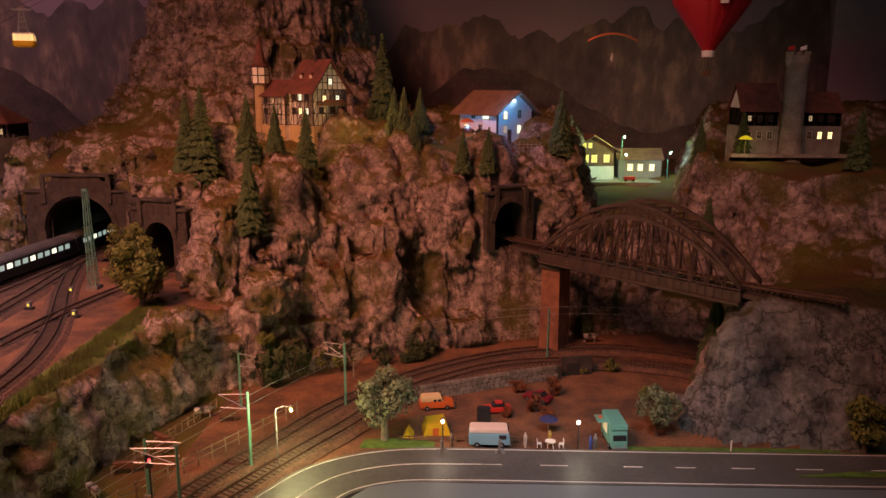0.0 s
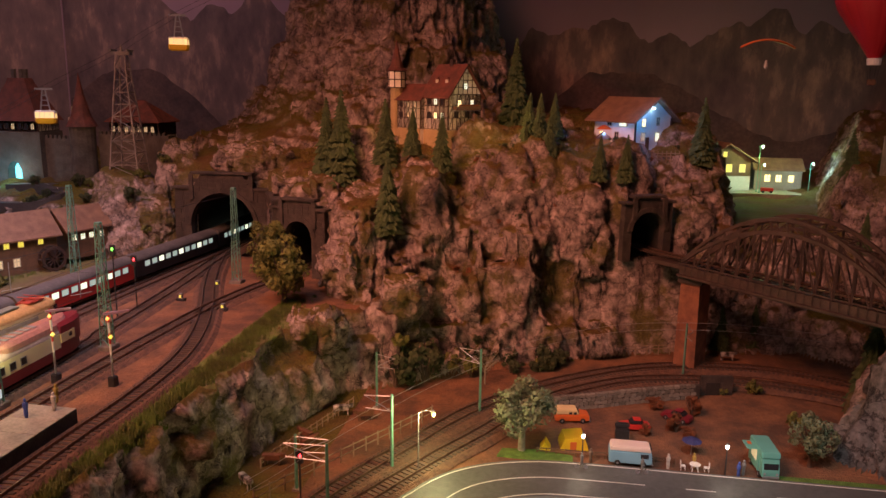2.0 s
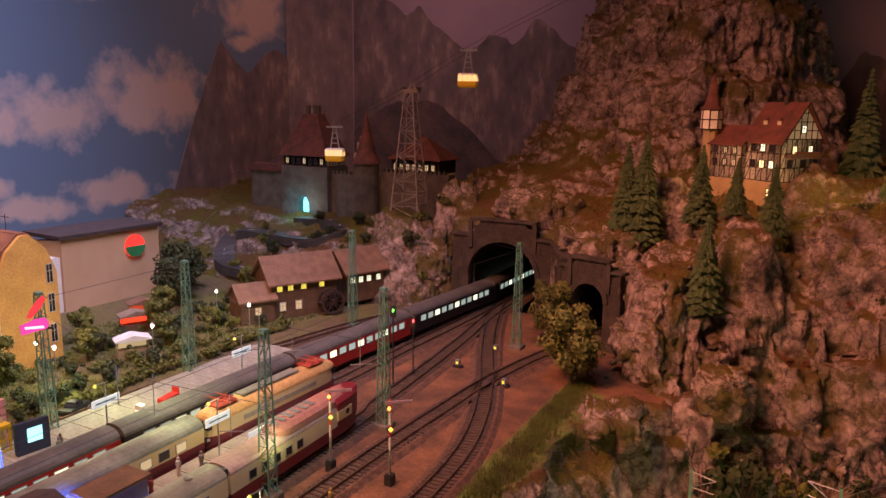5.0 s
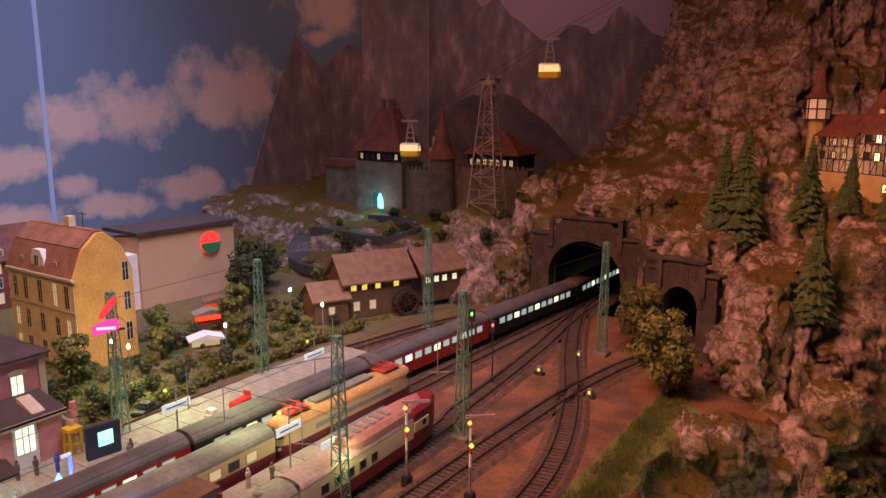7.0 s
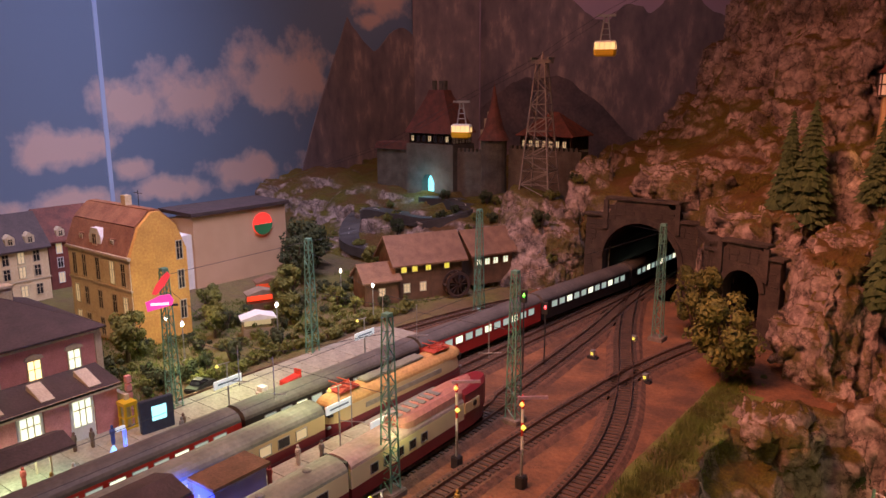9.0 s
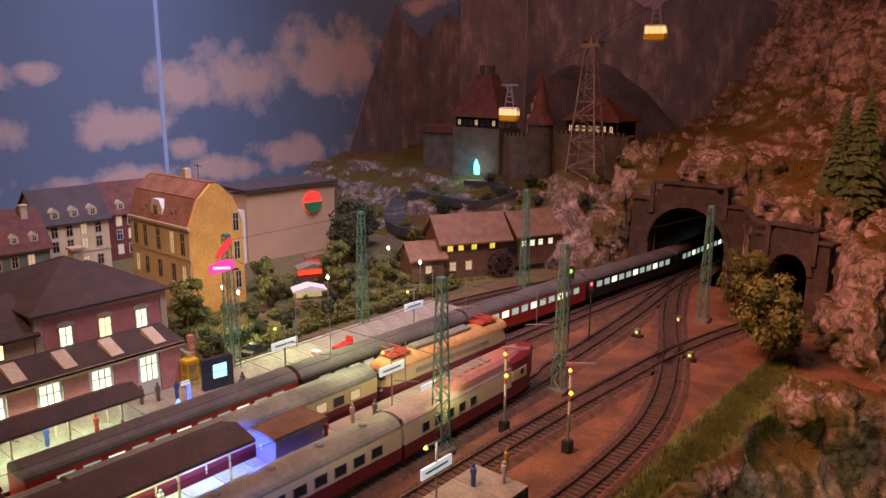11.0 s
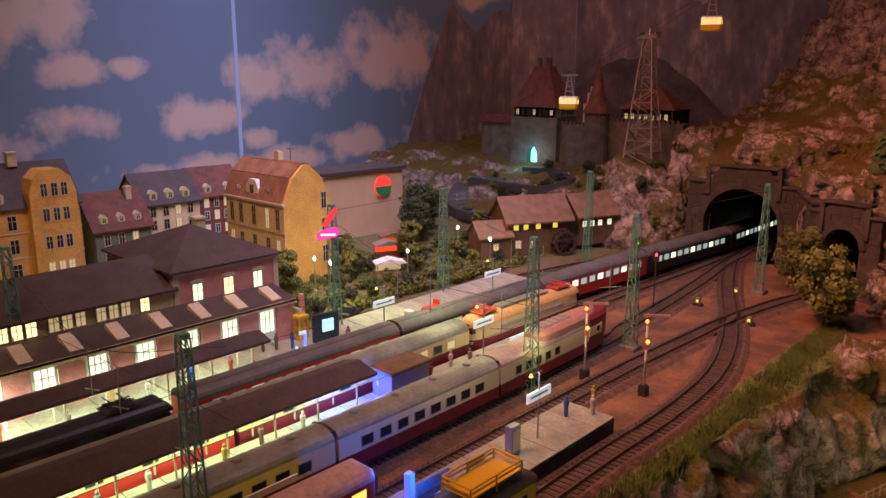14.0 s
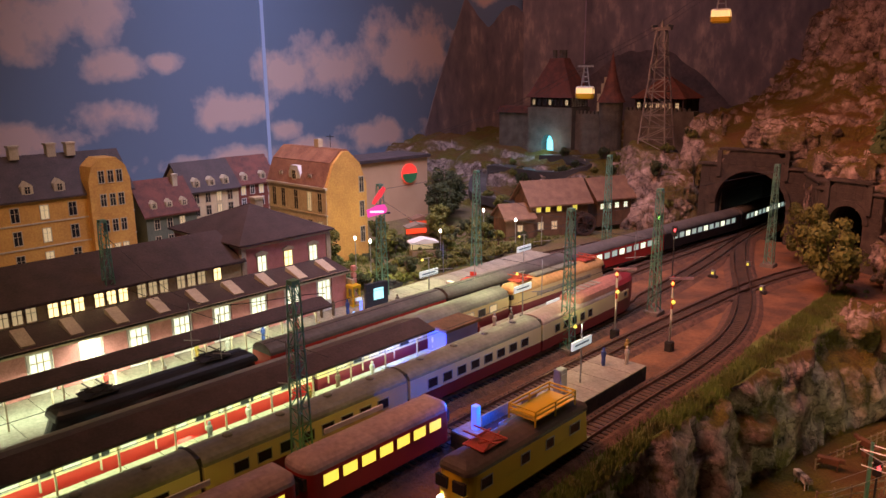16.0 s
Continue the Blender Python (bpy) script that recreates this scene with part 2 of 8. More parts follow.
CLIFF_FOOT = [(0.95, 0.86), (0.62, 0.885), (0.34, 0.905), (0.30, 0.95), (0.34, 1.05), (0.42, 1.14), (0.47, 1.22), (0.45, 1.31), (0.36, 1.36), (0.194, 1.335), (0.069, 1.3), (-0.107, 1.215), (-0.27, 1.11), (-0.37, 1.04), (-0.408, 0.92), (-0.438, 0.76), (-0.452, 0.6), (-0.455, 0.3), (-0.455, -0.5)]
CLIFF_FOOT = CLIFF_FOOT[::-1]
HILL_FOOT = [(-2.0, 1.5), (-1.5, 1.36), (-1.2, 1.33), (-0.98, 1.33), (-0.87, 1.38), (-0.835, 1.425), (-0.645, 1.425), (-0.575, 1.325), (-0.47, 1.295), (-0.445, 1.22), (-0.395, 1.14), (-0.30, 1.085)]


def lumps(px, py, scale, seed):
    """Smooth lumps over the plan."""
    out = np.zeros(px.shape)
    rng = np.random.RandomState(seed)
    for k in range(14):
        a, ph, f = rng.uniform(0, 6.283), rng.uniform(0, 6.283), scale * rng.uniform(0.5, 1.8)
        out += np.sin((px * np.cos(a) + py * np.sin(a)) * f + ph)
    return out / 5.0


def ground_height(px, py):
    d = inside(px, py, CLIFF_FOOT)
    but = 0.024 * lumps(px, py, 42, 3) + 0.009 * lumps(px, py, 130, 4)
    # the great cliff in the middle, set back in ledges
    k = 0.62 + 0.9 * step(px, -0.25, 0.0)
    k = np.where(px < -0.2, interp(py, (0.66, 2.4), (0.76, 1.6), (0.86, 1.1), (0.95, 0.85), (1.05, 0.7), (1.2, 0.62)), k)
    but = but * np.where(px < -0.3, interp(py, (0.7, 0.35), (0.9, 0.5), (1.15, 0.8), (1.25, 1.0)), 1.0)
    de = np.maximum(d * k + but * step(d, 0.004, 0.03), np.where(d > 0, 0.0, -1))
    de = np.where(d <= 0, -0.01, de)
    face = interp(de, (-0.01, 0.0), (0.0, 0.0), (0.012, 0.06), (0.035, 0.085), (0.045, 0.145), (0.062, 0.165), (0.07, 0.215), (0.09, 0.235), (0.1, 0.275), (0.14, 0.32), (0.18, 0.352), (0.34, 0.37), (0.6, 0.385))
    face = face + 0.022 * lumps(px, py, 36, 21) * step(face, 0.05, 0.2)
    # a saddle leads to the high station's meadow
    w = np.abs(px - 0.225 * py - 0.01)
    face = np.minimum(face, 0.385 - 0.175 * (1 - step(w, 0.05 * py, 0.1 * py)) * step(py, 1.27, 1.36))
    # the bluff beside the road
    bluff = step(px, 0.2, 0.28) * (1 - step(py, 1.12, 1.3))
    db = d + but * 0.35 * step(d, 0.004, 0.03)
    face = face * (1 - bluff) + bluff * interp(db, (0.0, 0.0), (0.02, 0.07), (0.04, 0.12), (0.06, 0.16), (0.08, 0.176), (0.3, 0.182), (0.42, 0.215))
    right = step(px, 0.42, 0.55) * step(py, 1.2, 1.5)
    z = VALE + face + 0.02 * right
    zc = np.where(d < 0, VALE, z)
    # the yard's shelf and the hill behind it
    h = inside(px, py, HILL_FOOT)
    hb = h + 0.02 * lumps(px, py, 45, 8) * step(h, 0.01, 0.05) * step(np.abs(px + 0.65), 0.17, 0.22)
    wall = interp(h, (0.0, 0.0), (0.0042, 0.15), (0.02, 0.172), (0.07, 0.2), (0.25, 0.215), (0.6, 0.22))
    slope = interp(hb, (0.0, 0.0), (0.03, 0.03), (0.07, 0.045), (0.1, 0.085), (0.16, 0.1), (0.2, 0.12), (0.3, 0.11), (0.6, 0.12))
    at_wall = step(px, -0.86, -0.84) * (1 - step(px, -0.48, -0.45))
    shelf = YARD + wall * at_wall + slope * (1 - at_wall)
    ramp = YARD + interp(hb, (0.0, 0.0), (0.008, 0.08), (0.022, 0.135), (0.05, 0.152), (0.09, 0.17), (0.14, 0.3))
    w = step(px, -0.56, -0.44)
    hill = shelf * (1 - w) + np.minimum(np.maximum(zc, YARD), ramp) * w
    z = np.where(h < 0, np.minimum(zc, YARD), np.where(px < -0.3, hill, np.minimum(zc, ramp)))
    # the high crag
    rx, ry = px + 0.50, py - 1.98
    r = np.hypot(rx * np.where(rx < 0, 0.93, 1.0), ry) + 0.02 * lumps(px, py, 38, 5) + 0.008 * lumps(px, py, 110, 6)
    crag = interp(r, (0.0, 1.95), (0.1, 1.85), (0.15, 1.72), (0.18, 1.7), (0.2, 1.6), (0.225, 1.57), (0.25, 1.45), (0.275, 1.43), (0.29, 1.35), (0.33, 1.315), (0.4, 1.26), (0.5, 1.2), (0.56, 1.1), (0.6, 1.0), (0.62, 0.3))
    back = step(h, 0.02, 0.1)
    mound = 1.168 - 0.16 * step(np.hypot(px + 0.95, py - 1.45), 0.04, 0.13)
    z = np.where((px > -1.12) & (px < -0.845) & (h > 0), np.maximum(z, mound), z)
    knoll = 1.195 - 0.6 * step(np.hypot(px + 0.865, py - 1.475), 0.015, 0.16)
    z = np.where(h > 0.03, np.maximum(z, knoll), z)
    z = z + (0.013 * lumps(px, py, 30, 12) + 0.006 * lumps(px, py, 90, 13)) * step(h, 0.03, 0.1) * step(d, 0.12, 0.2) * step(np.abs(px - 0.225 * py - 0.01), 0.06 * py, 0.1 * py)
    # the terrace below the hill castle
    w = step(px, 0.42, 0.5) * step(py, 1.16, 1.24) * (1 - step(py, 1.7, 1.85))
    z = z * (1 - w) + w * np.minimum(z, 1.208 + 0.006 * lumps(px, py, 60, 31))
    return np.maximum(z, crag * back)


# where the tunnels enter: middle, turn, half width, lowest and highest, depth
BORES = [(-0.727, 1.42, 0.04, 0.064, YARD + 0.003, YARD + 0.136, 0.09), (-0.527, 1.305, -0.25, 0.027, YARD + 0.003, YARD + 0.108, 0.06), (0.09, 1.338, 0.5, 0.031, 1.068, 1.152, 0.05)]


GRID = []


def ground_at(x, y):
    xs, ys, z = GRID
    return float(z[min(len(ys) - 1, np.searchsorted(ys, y)), min(len(xs) - 1, np.searchsorted(xs, x))])


def facet(v, scale, seed, metric="DISTANCE"):
    """Broken planes: each cell of rock is set forward or back and tilted; also the distance from its crack."""
    q = v * scale + Vector((seed, seed * 0.7, seed * 1.3))
    d, pts = noise.voronoi(q, distance_metric=metric)
    r = noise.noise_vector(pts[0] * 2.7)
    return r.x + 0.9 * (q - pts[0]).dot(r), min(d[1] - d[0], 0.1) - 0.07


def crag_relief(v):
    """How far a rock face stands proud at a place."""
    c = noise.fractal(v * 6, 1.0, 2.0, 3)
    w = Vector((v.x + 0.012 * c, v.y - 0.012 * c, v.z * 0.8))
    t = Vector((0.94 * w.x + 0.2 * w.z, w.y + 0.25 * w.x, 0.95 * w.z - 0.22 * w.x))
    f1, e1 = facet(t, 15, 1.0, "CHEBYCHEV")
    f2, e2 = facet(t, 36, 5.0, "CHEBYCHEV")
    f3, e3 = facet(w, 90, 9.0)
    return 0.023 * f1 + 0.04 * e1 + 0.0115 * f2 + 0.022 * e2 + 0.0042 * f3 + 0.008 * e3 + 0.006 * c + 0.002 * noise.fractal(v * 60, 0.9, 2.1, 3)


def build_terrain():
    xs = np.concatenate((np.arange(-1.95, -1.0, 0.012), np.arange(-1.0, -0.52, 0.0055), np.arange(-0.52, -0.35, 0.0032), np.arange(-0.35, 0.8, 0.005), np.arange(0.8, 1.4, 0.012)))
    ys = np.concatenate((np.arange(-0.5, 0.5, 0.02), np.arange(0.5, 1.14, 0.005), np.arange(1.14, 1.42, 0.0032), np.arange(1.42, 1.6, 0.005), np.arange(1.6, 2.45, 0.008)))
    xs, ys = np.unique(np.round(xs, 4)), np.unique(np.round(ys, 4))
    xs, ys = xs[np.append(True, np.diff(xs) > 0.001)], ys[np.append(True, np.diff(ys) > 0.001)]
    px, py = np.meshgrid(xs, ys)
    z = ground_height(px, py)
    P = np.stack((px, py, z), -1).reshape(-1, 3)
    ny, nx = px.shape
    idx = np.arange(nx * ny).reshape(ny, nx)
    quads = np.stack((idx[:-1, :-1], idx[:-1, 1:], idx[1:, 1:], idx[1:, :-1]), -1).reshape(-1, 4)
    mid = P[quads].mean(1)
    keep = np.ones(len(quads), bool)
    for cx, cy, turn, half, z0, z1, deep in BORES:
        u = (mid[:, 0] - cx) * math.cos(turn) + (mid[:, 1] - cy) * math.sin(turn)
        v = -(mid[:, 0] - cx) * math.sin(turn) + (mid[:, 1] - cy) * math.cos(turn)
        keep &= ~((np.abs(u) < half) & (v > -0.03) & (v < deep) & (mid[:, 2] > z0) & (mid[:, 2] < z1))
    me = bpy.data.meshes.new("ground")
    me.from_pydata(P.tolist(), [], quads[keep].tolist())
    bm = bmesh.new()
    bm.from_mesh(me)
    # steep faces get as many points as flat ones
    for _ in range(3):
        long_edges = [e for e in bm.edges if abs(e.verts[0].co.z - e.verts[1].co.z) > 0.007 and e.calc_length() > 0.0085]
        bmesh.ops.subdivide_edges(bm, edges=long_edges, cuts=1, use_grid_fill=True)
    bm.normal_update()
    bm.verts.index_update()
    for v in bm.verts:
        co, n = v.co.copy(), v.normal
        if (abs(co.z - YARD) < 0.002 or abs(co.z - VALE) < 0.002) and n.z > 0.995:
            continue
        R = float(step(-n.z, -0.95, -0.7))
        k = 1.25 if co.z > 1.29 else 1.0
        if co.x > 0.28 and co.y < 1.0:
            k = 0.3
        elif co.x > 0.4:
            k = 0.6
        for cx, cy, turn, half, z0, z1, deep in BORES:
            if abs(co.x - cx) < half + 0.035 and abs(co.y - cy) < 0.045 and co.z < z1 + 0.03:
                k = 0.12
        low = 0.006 * noise.fractal(co * 9, 1.0, 2.0, 4)
        v.co = co + n * (R * k * crag_relief(co) + (1 - R) * low if R > 0 else low)
    bm.verts.ensure_lookup_table()
    GRID.extend((xs, ys, np.array([bm.verts[i].co.z for i in range(nx * ny)]).reshape(px.shape)))
    for f in bm.faces:
        c = f.calc_center_median()
        f.smooth = True
        m = 0
        if abs(c.z - YARD) < 0.003 and c.x < -0.3 and f.normal.z > 0.9:
            m = 2 if c.x < -0.9 else 1
        if abs(c.z - VALE) < 0.003 and c.x > -0.34:
            m = 1
        if YARD - 0.012 < c.z < YARD + 0.02 and -0.5 < c.x < -0.44 and c.y < 1.1 and f.normal.z > 0.6:
            m = 3
        if m == 0 and c.x > 0.27 and c.y < 1.02 and c.z < 1.09:
            m = 4
        f.material_index = m
    bm.to_mesh(me)
    bm.free()
    for m in (CRAG, EARTH, TOWN, LIP, BLUFF):
        me.materials.append(m)
    ob = new("ground", me)
    tagged(ob, "rocky model landscape of pinkish crags, grass ledges and brown track bed", "terrain", kind="structure")
    return ob


build_terrain()


def outcrop(label, place, size, seed, material=None):
    """A free-standing knuckle of rock with broken faces."""
    bm = bmesh.new()
    bmesh.ops.create_icosphere(bm, subdivisions=6, radius=1.0)
    sh = Vector((seed * 3.1, seed * 1.7, seed * 0.9))
    for v in bm.verts:
        d = v.co.normalized()
        p = Vector((d.x * size[0], d.y * size[1], d.z * size[2]))
        v.co = p + d * crag_relief(p + sh)
    ob = part("rock_outcrop", bm, material or CRAG, None, smooth=True)
    ob.location = place
    return tagged(ob, label, "rock", kind="structure")


for k, (label, place, size) in enumerate((
        ("large pink-grey rock beside the small tunnel", (-0.402, 1.215, 1.06), (0.06, 0.05, 0.07)),
        ("grey rock ledge above the small tunnel", (-0.53, 1.355, 1.168), (0.072, 0.03, 0.03)),
        ("pale rock over the wide tunnel mouth", (-0.69, 1.462, 1.2), (0.085, 0.04, 0.042)),
        ("brown rock beside the wide tunnel mouth", (-0.9, 1.43, 1.075), (0.07, 0.045, 0.06)),
        ("brown knob of rock on the hill", (-0.86, 1.505, 1.19), (0.032, 0.03, 0.042)),
        ("smooth pink rock on the slope", (-0.405, 1.31, 1.14), (0.05, 0.04, 0.042)),
        ("grey rock on the edge of the yard", (-0.415, 1.03, 1.0), (0.04, 0.035, 0.032)),
        ("dark rock on the cliff shoulder", (-0.3, 1.13, 1.03), (0.032, 0.03, 0.036)))):
    outcrop(label, place, size, k + 1)

# ---- backdrop and hall ----
CLOUDS = [(1.7, 1.4, 0.26, 0.12), (1.36, 1.36, 0.15, 0.09), (1.19, 1.335, 0.11, 0.065), (1.03, 1.24, 0.13, 0.048), (1.185, 1.183, 0.055, 0.03), (1.52, 1.15, 0.2, 0.05), (1.31, 1.125, 0.15, 0.035), (2.08, 1.67, 0.2, 0.09), (2.03, 1.57, 0.06, 0.03), (0.6, 1.46, 0.2, 0.1), (0.745, 1.35, 0.1, 0.045), (0.728, 1.247, 0.11, 0.042), (0.86, 1.36, 0.06, 0.028), (1.0, 1.12, 0.2, 0.04), (0.5, 1.2, 0.15, 0.05), (1.2, 1.68, 0.3, 0.06), (0.2, 1.12, 0.3, 0.05)]


def sky_mat():
    m = bpy.data.materials.new("painted_sky")
    m.use_nodes = True
    N, L = m.node_tree.nodes, m.node_tree.links
    b = N["Principled BSDF"]
    b.inputs["Roughness"].default_value = 0.6
    co = N.new("ShaderNodeTexCoord")

    def maths(op, a, c, d=None):
        n = N.new("ShaderNodeMath")
        n.operation = op
        for i, v in enumerate((a, c, d)):
            if v is None:
                continue
            if isinstance(v, (int, float)):
                n.inputs[i].default_value = v
            else:
                L.new(v, n.inputs[i])
        return n.outputs["Value"]

    total = None
    for y, z, ry, rz in CLOUDS:
        mp = N.new("ShaderNodeMapping")
        mp.inputs["Location"].default_value = (0, -y / ry, -z / rz)
        mp.inputs["Scale"].default_value = (0, 1 / ry, 1 / rz)
        L.new(co.outputs["Object"], mp.inputs["Vector"])
        ln = N.new("ShaderNodeVectorMath")
        ln.operation = "LENGTH"
        L.new(mp.outputs["Vector"], ln.inputs[0])
        dens = maths("SUBTRACT", 1.0, ln.outputs["Value"])
        total = dens if total is None else maths("MAXIMUM", total, dens)
    n = N.new("ShaderNodeTexNoise")
    n.inputs["Scale"].default_value, n.inputs["Detail"].default_value, n.inputs["Roughness"].default_value = 9.0, 8, 0.58
    L.new(co.outputs["Object"], n.inputs["Vector"])
    puff = maths("MULTIPLY_ADD", n.outputs["Fac"], 2.6, -1.3)
    total = maths("ADD", maths("MAXIMUM", total, -0.75), puff)
    r = N.new("ShaderNodeValToRGB")
    r.color_ramp.elements[0].position, r.color_ramp.elements[0].color = 0.0, (0.17, 0.24, 0.36, 1)
    r.color_ramp.elements[1].position, r.color_ramp.elements[1].color = 0.55, (0.66, 0.5, 0.46, 1)
    e = r.color_ramp.elements.new(0.2)
    e.color = (0.38, 0.36, 0.42, 1)
    L.new(total, r.inputs["Fac"])
    L.new(r.outputs["Color"], b.inputs["Base Color"])
    return m


SKY = sky_mat()


def range_mat(name, dark, mid, lit):
    """Painted mountain faces: dark flanks with lit, streaky crags."""
    m = bpy.data.materials.new(name)
    m.use_nodes = True
    N, L = m.node_tree.nodes, m.node_tree.links
    b = N["Principled BSDF"]
    b.inputs["Roughness"].default_value = 0.8
    co, mp = N.new("ShaderNodeTexCoord"), N.new("ShaderNodeMapping")
    mp.inputs["Scale"].default_value = (1.0, 1.0, 0.42)
    L.new(co.outputs["Object"], mp.inputs["Vector"])
    out = []
    for scale, detail in ((3.2, 3), (22, 8)):
        n = N.new("ShaderNodeTexNoise")
        n.inputs["Scale"].default_value, n.inputs["Detail"].default_value, n.inputs["Roughness"].default_value = scale, detail, 0.65
        L.new((co.outputs["Object"] if scale < 5 else mp.outputs["Vector"]), n.inputs["Vector"])
        out.append(n.outputs["Fac"])
    add = N.new("ShaderNodeMath")
    add.operation = "MULTIPLY_ADD"
    L.new(out[0], add.inputs[0])
    add.inputs[1].default_value = 0.9
    L.new(out[1], add.inputs[2])
    r = N.new("ShaderNodeValToRGB")
    r.color_ramp.elements.new(0.9)
    r.color_ramp.elements[0].position, r.color_ramp.elements[1].position, r.color_ramp.elements[2].position = 0.42, 0.56, 0.68
    half = N.new("ShaderNodeMath")
    half.operation = "MULTIPLY"
    L.new(add.outputs["Value"], half.inputs[0])
    half.inputs[1].default_value = 0.55
    L.new(half.outputs["Value"], r.inputs["Fac"])
    r.color_ramp.elements[0].color, r.color_ramp.elements[1].color, r.color_ramp.elements[2].color = (*dark, 1), (*mid, 1), (*lit, 1)
    L.new(r.outputs["Color"], b.inputs["Base Color"])
    return m


FAR_ROCK = range_mat("painted_mountain", (0.13, 0.105, 0.12), (0.23, 0.175, 0.18), (0.55, 0.38, 0.31))
DARK_HILL = mat("painted_dark_hill", (0.16, 0.11, 0.11), (0.08, 0.065, 0.075), 12, 0.8)
tagged(part("backdrop_sky", B(-1.94, -1.90, -1.6, 2.55, 0.6, 2.7), SKY), "painted evening sky with pink clouds on the hall wall", "backdrop", kind="structure")
DUSK = mat("painted_dusk", (0.46, 0.33, 0.42), (0.36, 0.27, 0.36), 2.2, 0.7, fine=False)
tagged(part("backdrop_dusk", prism(bmesh.new(), [(-1.9, 2.24), (-1.75, 2.42), (1.55, 2.42), (1.55, 2.5), (-1.9, 2.5)], 0.6, 2.7, "z"), DUSK), "painted purple dusk sky on the rear wall", "backdrop", kind="structure")


def ridge(name, label, stops, place, rough, seed, low=0.7, thick=0.004, material=None):
    """A painted range of mountains cut out along its skyline; stops are (along, height)."""
    xs = np.arange(stops[0][0], stops[-1][0] + 0.001, 0.012)
    zs = interp(xs, *stops)
    pts = [(x, z + rough * noise.fractal(Vector((x * 9, seed, 0)), 0.8, 2.2, 5)) for x, z in zip(xs, zs)]
    bm = prism(bmesh.new(), [(xs[0], low)] + pts + [(xs[-1], low)], -thick, 0, "y", m=place)
    tagged(part(name, bm, material or FAR_ROCK), label, "backdrop", kind="structure")


REAR = pose(0, 2.42, 0)
PALE_SKY = mat("painted_pale_sky", (0.7, 0.52, 0.62), (0.45, 0.47, 0.68), 3.5, 0.7, fine=False)
tagged(part("backdrop_pale_sky", B(1.13, 1.499, 2.411, 2.414, 0.7, 2.69), PALE_SKY), "pale blue and pink painted sky panel", "backdrop", kind="structure")
ridge("backdrop_range", "far rugged peaks painted on the rear wall", [(-1.745, 1.78), (-1.6, 1.72), (-1.45, 1.665), (-1.4, 1.61), (-1.33, 1.575), (-1.27, 1.6), (-1.217, 1.619), (-1.14, 1.595), (-1.077, 1.635), (-1.0, 1.6), (-0.926, 1.556), (-0.6, 1.45), (-0.2, 1.48), (0.05, 1.57), (0.3, 1.49), (0.55, 1.58), (0.83, 1.51), (1.0, 1.62), (1.12, 1.64), (1.13, 1.3), (1.54, 1.4)], REAR, 0.05, 3)
ridge("backdrop_foothill", "dark wooded hill painted before the peaks", [(-1.735, 1.3), (-1.65, 1.35), (-1.558, 1.397), (-1.45, 1.4), (-1.39, 1.378), (-1.3, 1.32), (-1.23, 1.258), (-1.15, 1.192), (-1.08, 1.1), (-0.6, 1.1), (-0.2, 1.25), (0.0, 1.405), (0.2, 1.4), (0.4, 1.29), (0.6, 1.2), (0.9, 1.32), (1.2, 1.25), (1.54, 1.4)], REAR @ pose(0, -0.014, 0), 0.016, 9, material=DARK_HILL)
ridge("backdrop_corner_range", "tall dark cliff painted on the angled corner panel", [(0.0, 1.9), (0.1, 1.88), (0.23, 1.8)], pose(-1.888, 2.226, 0, 0, 0, 50.2), 0.03, 5)
ridge("backdrop_left_peak", "steep dark peak painted beside the clouds", [(1.6, 0.88), (1.658, 1.023), (1.747, 1.235), (1.835, 1.412), (1.89, 1.53), (1.913, 1.575), (1.93, 1.545), (1.975, 1.505), (2.025, 1.482), (2.048, 1.49), (2.1, 1.53), (2.159, 1.562), (2.19, 1.55), (2.225, 1.53)], pose(-1.885, 0, 0, 0, 0, 90), 0.014, 7)
tagged(part("wall_right", B(1.5, 1.55, -1.6, 2.46, 0, 2.7), PLASTER), "plain hall wall in red evening light", "wall", kind="structure")
tagged(part("wall_front", B(-1.94, 1.55, -1.65, -1.6, 0, 2.7), PLASTER), "plain hall wall behind the visitor aisle", "wall", kind="structure")
tagged(part("ceiling", B(-1.94, 1.55, -1.65, 2.5, 2.7, 2.75), PLASTER), "dark hall ceiling", "ceiling", kind="structure")
tagged(part("floor", B(-1.94, 1.55, -1.65, 2.5, -0.05, 0.0), HALL_FLOOR), "dark hall floor under the layout", "floor", kind="structure")

# ---- railway tracks ----
def track(name_label, pts, z, ballast=True):
    """A track with its ballast, sleepers and two rails; z is the top of the rails."""
    line = smooth_line([(*p, 0) for p in pts], 0.008)
    t = thing("railway_track", name_label, "railway track", kind="structure")
    t.location.z = z
    if ballast:
        part("ballast", sweep(bmesh.new(), line, [(-0.026, -0.0095), (-0.019, -0.004), (0.019, -0.004), (0.026, -0.0095)]), BALLAST, t)
    for s in (-1, 1):
        part("rail", sweep(bmesh.new(), line, [(s * 0.0087 - 0.0006, -0.0032), (s * 0.0087 - 0.0006, 0), (s * 0.0087 + 0.0006, 0), (s * 0.0087 + 0.0006, -0.0032)]), RAIL, t)
    bm = bmesh.new()
    run = 0.0
    for a, b in zip(line, line[1:]):
        d = b - a
        run += d.length
        while run > 0.0075:
            run -= 0.0075
            p = b - d.normalized() * run
            box(bm, -0.0155, 0.0155, -0.0017, 0.0017, -0.0045, -0.0028, m=Matrix.Translation(p) @ Matrix.Rotation(math.atan2(d.y, d.x) - math.pi / 2, 4, "Z"))
    tagged(part("sleepers", bm, SLEEPER, t), kind="stuff")
    return t


